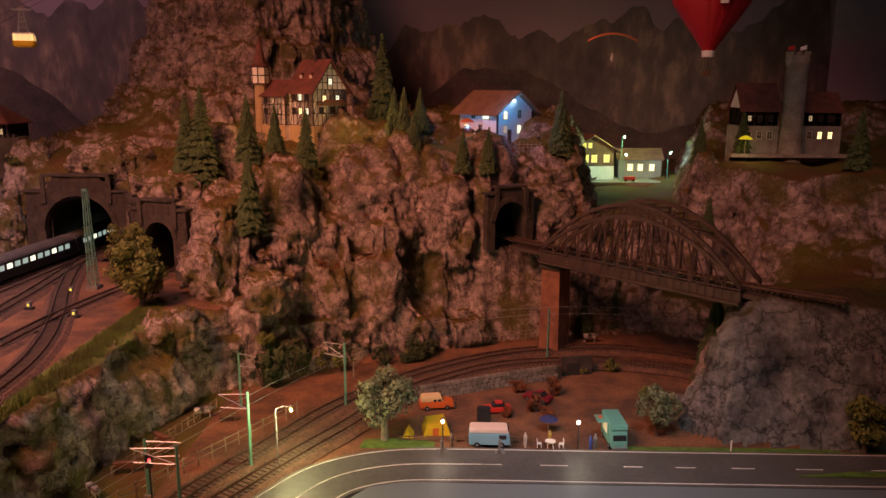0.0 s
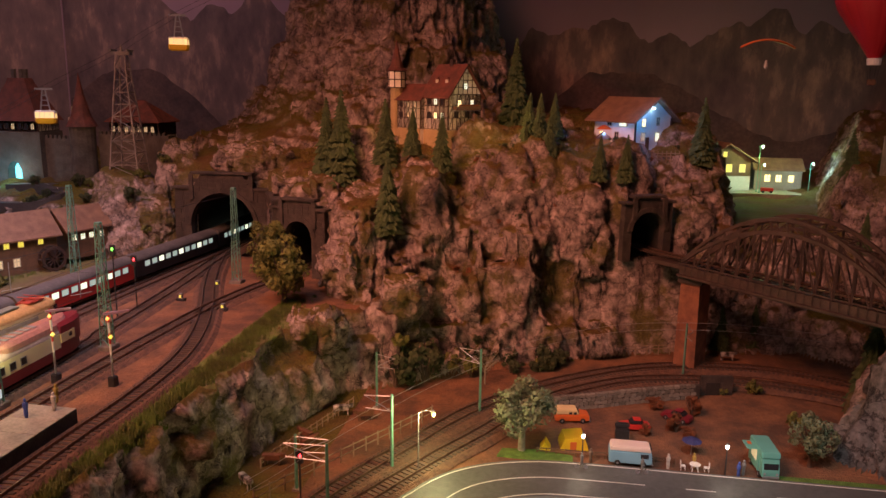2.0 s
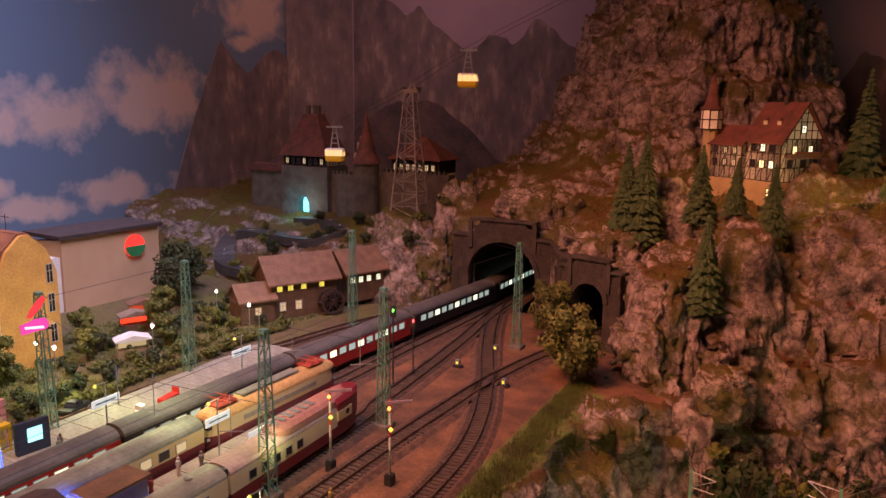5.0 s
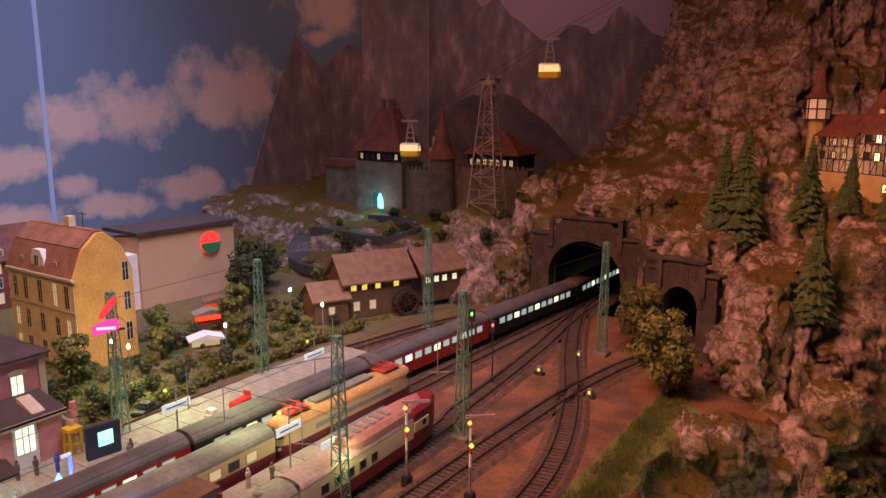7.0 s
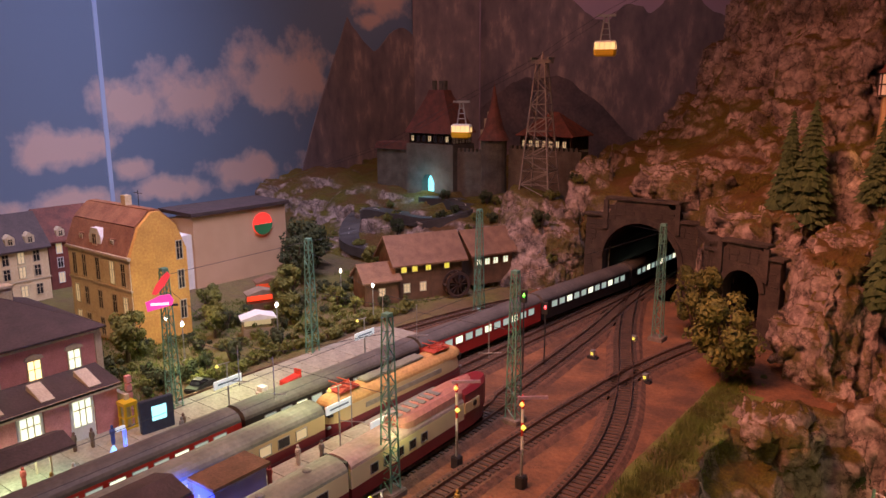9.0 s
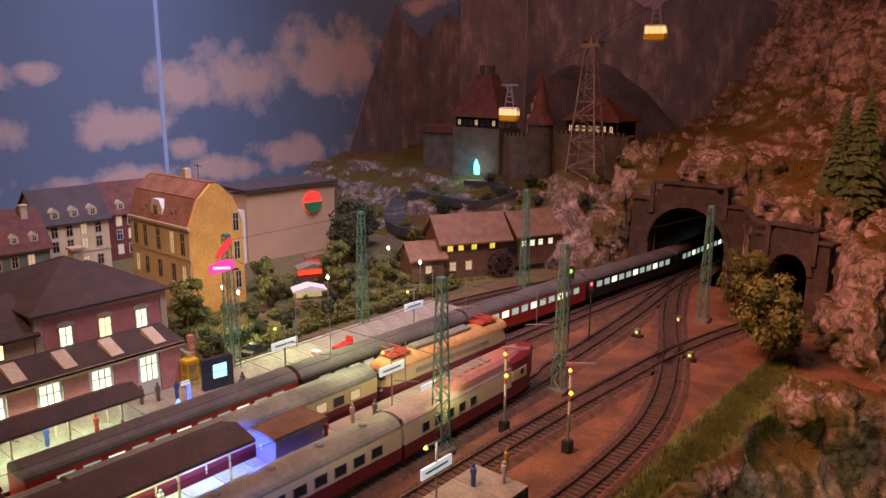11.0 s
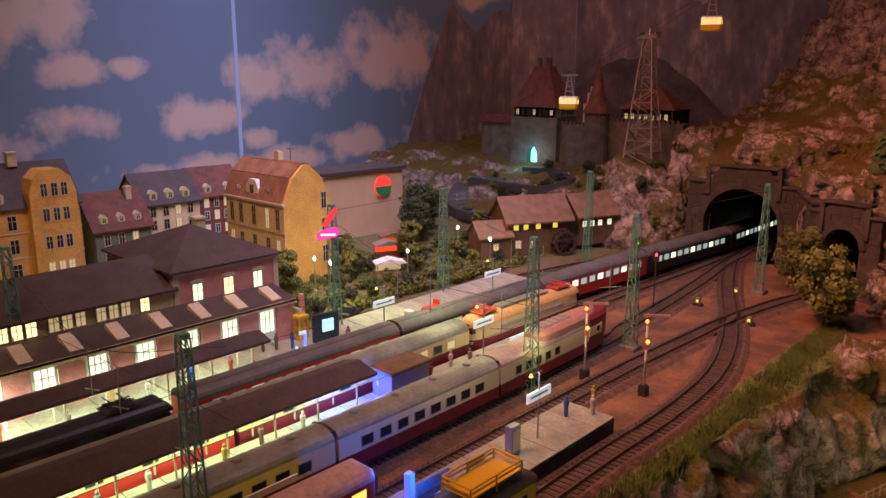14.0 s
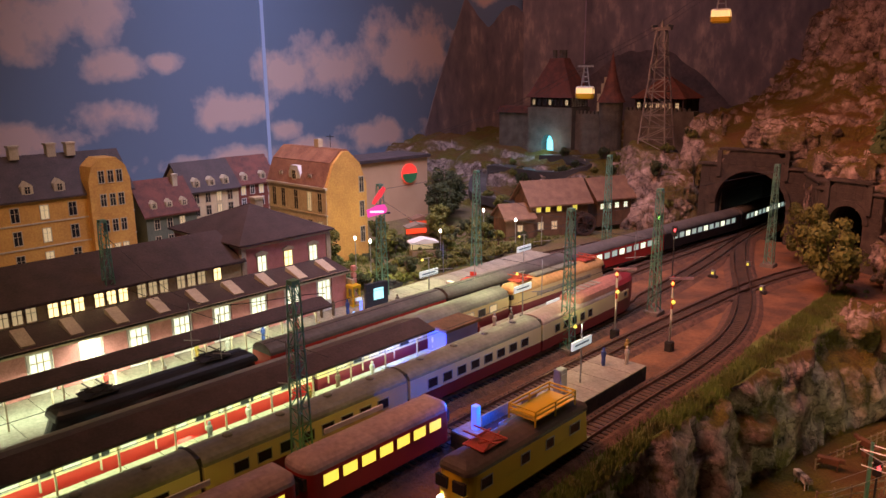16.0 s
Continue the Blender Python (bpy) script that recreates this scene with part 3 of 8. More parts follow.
track("brown ballasted track with a curve towards the tunnels", [(-0.515, -0.3), (-0.517, 0.4), (-0.518, 0.6), (-0.516, 0.72), (-0.525, 0.84), (-0.553, 0.95), (-0.6, 1.07), (-0.65, 1.18), (-0.705, 1.32), (-0.745, 1.46), (-0.76, 1.7)], RAILTOP)
track("brown ballasted track running into the small tunnel", [(-0.607, -0.3), (-0.608, 0.45), (-0.609, 0.6), (-0.607, 0.79), (-0.6, 0.95), (-0.593, 1.05), (-0.572, 1.18), (-0.535, 1.32), (-0.5, 1.5)], RAILTOP)
track("brown ballasted station track under the cream and red railcar", [(-0.668, -0.3), (-0.668, 0.75), (-0.68, 0.92), (-0.69, 1.05), (-0.705, 1.2), (-0.73, 1.4), (-0.745, 1.7)], RAILTOP)
track("brown ballasted station track with a red and cream train", [(-0.768, -0.3), (-0.768, 0.75), (-0.764, 0.95), (-0.76, 1.1), (-0.752, 1.3), (-0.75, 1.5), (-0.755, 1.7)], RAILTOP)
track("brown ballasted through track behind the platform", [(-0.82, -0.3), (-0.82, 0.75), (-0.808, 1.0), (-0.792, 1.18), (-0.768, 1.4), (-0.764, 1.7)], RAILTOP)
track("brown ballasted siding beside the gardens", [(-0.965, 0.62), (-0.962, 0.8), (-0.94, 1.0), (-0.9, 1.2), (-0.84, 1.36)], RAILTOP)
track("outer curved track in the valley", [(-0.36, 0.5), (-0.33, 0.66), (-0.298, 0.76), (-0.235, 0.885), (-0.169, 1.005), (-0.064, 1.125), (0.086, 1.225), (0.237, 1.255), (0.36, 1.235), (0.5, 1.15)], VALE + 0.011)
track("inner curved track in the valley", [(-0.31, 0.5), (-0.28, 0.69), (-0.245, 0.77), (-0.195, 0.86), (-0.155, 0.925), (-0.091, 1.035), (-0.01, 1.115), (0.085, 1.172), (0.222, 1.19), (0.35, 1.165), (0.5, 1.08)], VALE + 0.011)

# ---- road ----
def ribbon(name, line, a, b, h, material, parent, z0=-0.004, label=""):
    return part(name, sweep(bmesh.new(), line, [(a, z0), (a, h), (b, h), (b, z0)]), material, parent, label)


road = thing("road", "grey asphalt country road with white lines and a bend", "road", kind="structure")
road_line = smooth_line([(1.35, 0.835, VALE), (0.6, 0.838, VALE), (0.2, 0.838, VALE), (0.0, 0.838, VALE), (-0.08, 0.832, VALE), (-0.14, 0.805, VALE), (-0.175, 0.76, VALE), (-0.195, 0.7, VALE), (-0.2, 0.5, VALE)], 0.01)
ribbon("asphalt", road_line, -0.043, 0.043, 0.004, ASPHALT, road)
for a in (-0.0385, 0.0375):
    ribbon("edge_line", road_line, a, a + 0.0012, 0.0045, WHITE_LINE, road, 0.0035)
for i in range(8, len(road_line) - 52, 8):
    ribbon("centre_dash", road_line[i:i + 4], -0.0006, 0.0006, 0.0045, WHITE_LINE, road, 0.0035)
ribbon("centre_line", road_line[-52:], -0.0006, 0.0006, 0.0045, WHITE_LINE, road, 0.0035)
bm = prism(bmesh.new(), [(-0.145, 0.4), (1.4, 0.4), (1.4, 0.79), (-0.06, 0.79), (-0.1, 0.778), (-0.13, 0.74), (-0.145, 0.68)], VALE - 0.03, VALE + 0.006, "z")
tagged(part("fascia_board", bm, FASCIA), "pale grey board along the edge of the layout", "edge board", kind="structure")

# ---- materials of the things ----
def glow(name, color, strength, base=(0.6, 0.55, 0.4)):
    return mat(name, base, rough=0.4, emit=color, strength=strength, fine=False)


GLASS_DARK = mat("dark_window", (0.03, 0.03, 0.035), (0.02, 0.02, 0.025), 30, 0.12, fine=False)
LIT_WARM = glow("lit_window_warm", (1.0, 0.72, 0.32), 2.2)
LIT_YELLOW = glow("lit_window_yellow", (1.0, 0.78, 0.08), 1.1)
LIT_WHITE = glow("lit_window_white", (0.95, 1.0, 0.72), 1.3)
LIT_DIM = glow("lit_window_dim", (1.0, 0.72, 0.38), 0.45)
LIT_COLD = glow("lit_window_cold", (0.7, 0.95, 0.85), 0.42)
LAMP_WHITE = glow("lamp_glow_white", (1.0, 0.9, 0.7), 30)
LAMP_YELLOW = glow("lamp_glow_yellow", (0.95, 1.0, 0.1), 3.0)
LAMP_GREEN = glow("lamp_glow_green", (0.75, 1.0, 0.7), 16)
SIG_RED = glow("signal_red", (1.0, 0.02, 0.05), 3.5)
SIG_GREEN = glow("signal_green", (0.08, 1.0, 0.05), 2.5)
SIG_YELLOW = glow("signal_yellow", (0.9, 0.75, 0.03), 1.3)
SIG_ORANGE = glow("signal_orange", (1.0, 0.3, 0.03), 2.6)
BLUE_LED = glow("blue_light", (0.01, 0.07, 1.0), 1.6)
WHITE_P = mat("white_plaster", (0.78, 0.77, 0.74), (0.68, 0.67, 0.64), 60, 0.8, 0.0003, 700)
CREAM = mat("cream_plaster", (0.74, 0.62, 0.4), (0.64, 0.52, 0.33), 40, 0.8, 0.0003, 600)
OCHRE = mat("ochre_plaster", (0.72, 0.4, 0.1), (0.6, 0.32, 0.08), 35, 0.8, 0.0003, 600)
PINKW = mat("pink_brick", (0.66, 0.29, 0.28), (0.55, 0.23, 0.22), 90, 0.8, 0.0004, 700)
SAND = mat("sandstone_trim", (0.58, 0.5, 0.36), (0.5, 0.42, 0.3), 60, 0.8)
GREENW = mat("green_grey_plaster", (0.17, 0.2, 0.15), (0.13, 0.15, 0.12), 40, 0.85)
REDBR = mat("dark_red_brick", (0.24, 0.07, 0.05), (0.17, 0.05, 0.04), 90, 0.85)
TIMBER = mat("dark_timber", (0.06, 0.03, 0.022), (0.035, 0.02, 0.015), 70, 0.8)
WOOD = mat("brown_wood", (0.17, 0.09, 0.05), (0.1, 0.055, 0.03), 60, 0.8, 0.0004, 300)
PALEWOOD = mat("weathered_wood", (0.3, 0.23, 0.16), (0.22, 0.16, 0.11), 60, 0.85)
ROOF_RED = mat("red_roof_tiles", (0.17, 0.052, 0.036), (0.09, 0.032, 0.024), 60, 0.75, 0.0008, 420)
ROOF_BROWN = mat("brown_roof_shingles", (0.24, 0.13, 0.075), (0.17, 0.09, 0.055), 60, 0.8, 0.0008, 420)
ROOF_DARK = mat("dark_slate_roof", (0.075, 0.05, 0.05), (0.05, 0.035, 0.035), 45, 0.7, 0.0006, 420)
STONE = mat("castle_stone", (0.15, 0.12, 0.095), (0.09, 0.07, 0.055), 45, 0.9, 0.0015, 260)
PORTAL = mat("tunnel_masonry", (0.075, 0.058, 0.048), (0.035, 0.028, 0.024), 50, 0.9, 0.0012, 300)
# tunnel lining; also the painted shade of the culvert and stair openings
SOOT_SHADE = mat("soot_and_hole_shade", (0.03, 0.025, 0.022), (0.02, 0.017, 0.015), 40, 0.95)
PALESTONE = mat("pale_wall_stone", (0.24, 0.21, 0.17), (0.14, 0.12, 0.1), 60, 0.9, 0.0012, 400, random=0.3)
STEEL = mat("brown_bridge_steel", (0.11, 0.075, 0.06), (0.07, 0.05, 0.042), 60, 0.6, metal=0.3)
MAST = mat("grey_green_mast", (0.16, 0.36, 0.27), (0.11, 0.26, 0.2), 60, 0.55, metal=0.3)
BLACKM = mat("black_metal", (0.03, 0.03, 0.032), (0.02, 0.02, 0.022), 50, 0.5)
SILVER = mat("grey_metal", (0.42, 0.43, 0.44), (0.33, 0.34, 0.35), 60, 0.4, metal=0.6)
BARK = mat("bark", (0.13, 0.09, 0.06), (0.08, 0.055, 0.04), 120, 0.9, 0.001, 400)
PALEBARK = mat("pale_bark", (0.3, 0.27, 0.2), (0.2, 0.17, 0.13), 120, 0.9)
NEEDLES = mat("fir_needles", (0.075, 0.11, 0.035), (0.035, 0.06, 0.018), 120, 0.85)
LEAVES = mat("olive_leaves", (0.2, 0.2, 0.04), (0.1, 0.11, 0.025), 90, 0.8)
LEAVES_GREY = mat("grey_green_leaves", (0.2, 0.23, 0.13), (0.11, 0.14, 0.07), 90, 0.8)
LEAVES_DARK = mat("dark_leaves", (0.06, 0.075, 0.025), (0.03, 0.04, 0.015), 90, 0.85)
LEAVES_RUST = mat("rust_leaves", (0.22, 0.07, 0.02), (0.12, 0.04, 0.015), 90, 0.85)
GRASS = mat("bright_grass", (0.13, 0.24, 0.035), (0.07, 0.14, 0.02), 90, 0.9, 0.002, 700)
FLESH = mat("painted_figure", (0.4, 0.36, 0.3), (0.25, 0.22, 0.25), 300, 0.7, random=0.5)

# ---- buildings ----
_cache = {}


def shared(key, build, material):
    """Mesh data that alike pieces share."""
    if key not in _cache:
        me = bpy.data.meshes.new(key[0])
        bm = build()
        bm.normal_update()
        bm.to_mesh(me)
        bm.free()
        me.materials.append(material)
        _cache[key] = me
    return _cache[key]


def piece(name, key, build, material, parent, m):
    ob = new(name, shared(key, build, material))
    ob.parent = parent
    ob.matrix_local = m
    return ob


def frame_bm(w, h, t, proud, cross=True):
    bm = bmesh.new()
    box(bm, -w / 2 - t, w / 2 + t, -proud, 0.0004, -t, 0)
    box(bm, -w / 2 - t, w / 2 + t, -proud, 0.0004, h, h + t)
    box(bm, -w / 2 - t, -w / 2, -proud, 0.0004, 0, h)
    box(bm, w / 2, w / 2 + t, -proud, 0.0004, 0, h)
    if cross:
        box(bm, -t * 0.3, t * 0.3, -proud * 0.8, 0.0004, 0, h)
        box(bm, -w / 2, -t * 0.3, -proud * 0.8, 0.0004, h * 0.62, h * 0.62 + t * 0.5)
        box(bm, t * 0.3, w / 2, -proud * 0.8, 0.0004, h * 0.62, h * 0.62 + t * 0.5)
    return bm


def window(parent, m, w, h, pane=None, frame_mat=None, t=0.0012):
    """A framed window whose foot's middle is at m, looking along local -y."""
    pane, frame_mat = pane or GLASS_DARK, frame_mat or SAND
    k = (round(w, 4), round(h, 4), round(t, 4))
    f = piece("window", ("window", *k, frame_mat.name), lambda: frame_bm(w, h, t, 0.0012), frame_mat, parent, m)
    piece("pane", ("pane", *k, pane.name), lambda: B(-w / 2, w / 2, -0.0004, 0.0002, 0, h), pane, f, Matrix())
    return f


FACES = {"f": lambda u, v, w, d: pose(u, 0, v), "r": lambda u, v, w, d: pose(w, u, v, 0, 0, 90), "b": lambda u, v, w, d: pose(w - u, d, v, 0, 0, 180), "l": lambda u, v, w, d: pose(0, d - u, v, 0, 0, -90)}


def rows(face, us, vs, w, h, panes):
    """A grid of windows on a face; panes go round."""
    return [(face, u, v, w, h, panes[(i * 7 + j * 3) % len(panes)]) for j, v in enumerate(vs) for i, u in enumerate(us)]


def gable_roof(w, d, h, rh, over, t, along):
    """Two slabs over a w x d plan; along: the ridge's direction."""
    bm = bmesh.new()
    if along == "x":
        s = rh / (d / 2)
        o = [(-over, h - over * s), (d / 2, h + rh), (d + over, h - over * s), (d + over, h - over * s + t), (d / 2, h + rh + t * 1.2), (-over, h - over * s + t)]
        return prism(bm, o, -over, w + over, "x")
    s = rh / (w / 2)
    o = [(-over, h - over * s), (w / 2, h + rh), (w + over, h - over * s), (w + over, h - over * s + t), (w / 2, h + rh + t * 1.2), (-over, h - over * s + t)]
    return prism(bm, o, -over, d + over, "y")


def hip_roof(w, d, h, rh, over, inset):
    bm = bmesh.new()
    x0, x1, y0, y1 = -over, w + over, -over, d + over
    lo = [bm.verts.new(c) for c in ((x0, y0, h), (x1, y0, h), (x1, y1, h), (x0, y1, h))]
    ev = [bm.verts.new(c) for c in ((x0, y0, h + 0.002), (x1, y0, h + 0.002), (x1, y1, h + 0.002), (x0, y1, h + 0.002))]
    a, b = bm.verts.new((x0 + inset, d / 2, h + rh)), bm.verts.new((x1 - inset, d / 2, h + rh))
    bm.faces.new(lo[::-1])
    for i in range(4):
        bm.faces.new((lo[i], lo[(i + 1) % 4], ev[(i + 1) % 4], ev[i]))
    bm.faces.new((ev[0], ev[1], b, a))
    bm.faces.new((ev[1], ev[2], b))
    bm.faces.new((ev[2], ev[3], a, b))
    bm.faces.new((ev[3], ev[0], a))
    return bm


def gable_walls(w, d, h, rh, along):
    if along == "x":
        return prism(bmesh.new(), [(0, 0), (d, 0), (d, h), (d / 2, h + rh), (0, h)], 0, w, "x")
    return prism(bmesh.new(), [(0, 0), (w, 0), (w, h), (w / 2, h + rh), (0, h)], 0, d, "y")


def timbering(w, d, z0, z1, nx, ny, t=0.0012, rows_=2):
    """Posts, rails and braces proud of the walls of a w x d plan."""
    bm = bmesh.new()
    p = 0.0007
    for k in range(rows_ + 1):
        z = z0 + (z1 - z0) * k / rows_ - t / 2
        box(bm, -p, w + p, -p, d + p, z, z + t)
    for k in range(rows_):
        a, b = z0 + (z1 - z0) * k / rows_ + t / 2, z0 + (z1 - z0) * (k + 1) / rows_ - t / 2
        for i in range(nx + 1):
            x = (w - t) * i / nx
            box(bm, x, x + t, -p * 0.9, d + p * 0.9, a, b)
        for i in range(ny + 1):
            y = (d - t) * i / ny
            box(bm, -p * 0.9, w + p * 0.9, y, y + t, a, b)
        for i in range(0, nx, 2):
            x0, x1 = (w - t) * i / nx + t, (w - t) * (i + 1) / nx
            prism(bm, [(x0, a), (x0 + t, a), (x1, b), (x1 - t, b)], -p * 0.7, 0.0005, "y")
        for i in range(0, ny, 2):
            x0, x1 = (d - t) * i / ny + t, (d - t) * (i + 1) / ny
            prism(bm, [(x0, a), (x0 + t, a), (x1, b), (x1 - t, b)], w - 0.0005, w + p * 0.7, "x")
            prism(bm, [(x0, a), (x0 + t, a), (x1, b), (x1 - t, b)], -p * 0.7, 0.0005, "x")
    return bm


def house(label, m, w, d, h, rh, wall, roof, along="x", over=0.005, windows=(), hip=None, trim=None, chimney=None, door=None, category="house", name="house", group="", frame_mat=None):
    t = thing(name, label, category, m, group)
    if hip is None:
        part("wall", gable_walls(w, d, h, rh, along), wall, t)
        part("roof", gable_roof(w, d, h, rh, over, 0.003, along), roof, t)
    else:
        part("wall", B(0, w, 0, d, 0, h), wall, t)
        part("roof", hip_roof(w, d, h, rh, over, hip), roof, t)
    for f, u, v, ww, hh, pane in windows:
        window(t, FACES[f](u, v, w, d), ww, hh, pane, frame_mat)
    if trim:
        bm = bmesh.new()
        for z in trim:
            box(bm, -0.0012, w + 0.0012, -0.0012, d + 0.0012, z, z + 0.0022)
        part("cornice", bm, SAND, t)
    for c in chimney or ():
        x, y, z, s = c
        bm = B(x - s, x + s, y - s, y + s, z - 0.02, z)
        box(bm, x - s * 1.25, x + s * 1.25, y - s * 1.25, y + s * 1.25, z + 0.0001, z + 0.003)
        part("chimney", bm, SAND, t)
    if door:
        f, u, dw, dh = door
        piece("door", ("door", dw, dh), lambda: B(-dw / 2, dw / 2, -0.001, 0.0003, 0, dh), WOOD, t, FACES[f](u, 0, w, d))
    return t


# ---- tunnel portals ----
def arch_line(r, h, n=14):
    """Half an outline of an arched opening, from foot to foot over the top."""
    return [(-r, 0)] + [(r * math.cos(math.pi - math.pi * i / n), h - r + r * math.sin(math.pi * i / n)) for i in range(n + 1)] + [(r, 0)]


def portal(label, m, width, height, r, h, deep=0.014, bore=0.26, fall=0.03):
    t = thing("tunnel_portal", label, "tunnel portal", m, kind="structure")
    line = arch_line(r, h)
    n = len(line)
    bm = bmesh.new()
    outer = []
    for i, (x, z) in enumerate(line):
        outer.append((-width / 2, z) if i < 2 else ((width / 2, z) if i >= n - 2 else (max(-width / 2, min(width / 2, x * width / (2 * r))), height if abs(x) < 0.62 * r else height - fall)))
    for y in (0, deep):
        a, b = [bm.verts.new((x, y, z)) for x, z in line], [bm.verts.new((x, y, z)) for x, z in outer]
        for i in range(n - 1):
            bm.faces.new((a[i], a[i + 1], b[i + 1], b[i]))
        if y == 0:
            front, fo = a, b
    for i in range(n - 1):
        bm.faces.new((front[i], front[i + 1], a[i + 1], a[i]))
        bm.faces.new((fo[i], fo[i + 1], b[i + 1], b[i]))
    bmesh.ops.recalc_face_normals(bm, faces=bm.faces[:])
    part("wall", bm, PORTAL, t)
    for x0, x1, zt in ((-width / 2 - 0.004, -0.31 * width, height - fall), (-0.31 * width - 0.002, 0.31 * width + 0.002, height), (0.31 * width, width / 2 + 0.004, height - fall)):
        part("coping", B(x0, x1, -0.004, deep + 0.004, zt + 0.0002, zt + 0.005, bevel=0.001), PORTAL, t)
    part("pilaster", B(-0.31 * width - 0.004, -0.31 * width + 0.004, -0.0045, 0.0, h * 0.9, height), PORTAL, t)
    part("pilaster", B(0.31 * width - 0.004, 0.31 * width + 0.004, -0.0045, 0.0, h * 0.9, height), PORTAL, t)
    # ring of arch stones
    for i in range(1, n - 2):
        (x0, z0), (x1, z1) = line[i], line[i + 1]
        o = lambda x, z: (x * (1 + 0.009 / r), (h - r) + (z - h + r) * (1 + 0.009 / r))
        bm = prism(bmesh.new(), [(x0 * 1.001, z0), (x1 * 1.001, z1), o(x1, z1), o(x0, z0)], -0.003, 0.0005, "y")
        bmesh.ops.bevel(bm, geom=bm.edges[:], offset=0.0005, segments=1, affect="EDGES")
        part("arch_stone", bm, PORTAL, t)
    # masonry courses proud of the wall
    c = 0.009
    rng = random.Random(5)
    z = 0.001
    while z < height - 0.004:
        x = -width / 2 + rng.uniform(0, 0.01)
        while x < width / 2 - 0.008:
            w2 = rng.uniform(0.012, 0.018)
            x1 = min(x + w2, width / 2 - 0.0005)
            zc, xm = z + c / 2, (x + x1) / 2
            rr = math.hypot(max(abs(x), abs(x1)) if abs(xm) > r else xm, max(0, zc - (h - r)))
            if z + c < (height if abs(xm) < 0.28 * width else height - fall) and not (min(abs(x), abs(x1)) < r + 0.01 and z < h - r + 0.004) and math.hypot(min(abs(x), abs(x1)), max(0, z - (h - r))) > r + 0.011 and x * x1 > 0 or h + 0.011 < z < height - c and abs(xm) < 0.28 * width:
                piece("stone", ("portal_stone", round((x1 - x) * 500)), lambda q=x1 - x: B(0, round(q * 500) / 500 - 0.0014, -0.0012, 0.0003, 0, c - 0.0012), PORTAL, t, pose(x, 0, z))
            x = x1
        z += c
    bm = bmesh.new()
    a = [bm.verts.new((x * 1.0, deep, z)) for x, z in line]
    b = [bm.verts.new((x * 1.0, deep + bore, z)) for x, z in line]
    for i in range(n - 1):
        bm.faces.new((a[i], a[i + 1], b[i + 1], b[i]))
    bm.faces.new(b)
    part("lining", bm, SOOT_SHADE, t)
    return t


portal("wide dark stone tunnel mouth above the yard tracks", pose(-0.727, 1.405, YARD - 0.002, 0, 0, 2), 0.2, 0.17, 0.066, 0.134)
portal("small dark stone tunnel mouth beside the bushes", pose(-0.527, 1.288, YARD - 0.002, 0, 0, -14), 0.112, 0.142, 0.027, 0.106, bore=0.2, fall=0.016)
portal("narrow stone tunnel mouth high in the cliff", pose(0.09, 1.322, 1.068, 0, 0, 28), 0.096, 0.108, 0.032, 0.084, bore=0.16, fall=0.01)

rw = thing("retaining_wall", "dark stone retaining wall between the tunnel mouths", "retaining wall", pose(-0.63, 1.402, YARD - 0.002, 0, 0, -62), kind="structure")
part("wall", B(0, 0.118, 0, 0.03, 0, 0.136), PORTAL, rw)
part("coping", B(-0.002, 0.12, -0.004, 0.034, 0.1362, 0.1412, bevel=0.001), PORTAL, rw)
for i in range(14):
    for j in range(8 - i % 2):
        piece("stone", ("retaining_stone",), lambda: B(0, 0.0126, -0.0012, 0.0003, 0, 0.0082), PORTAL, rw, pose(0.002 + j * 0.0144 + 0.007 * (i % 2), 0, 0.002 + i * 0.0095))

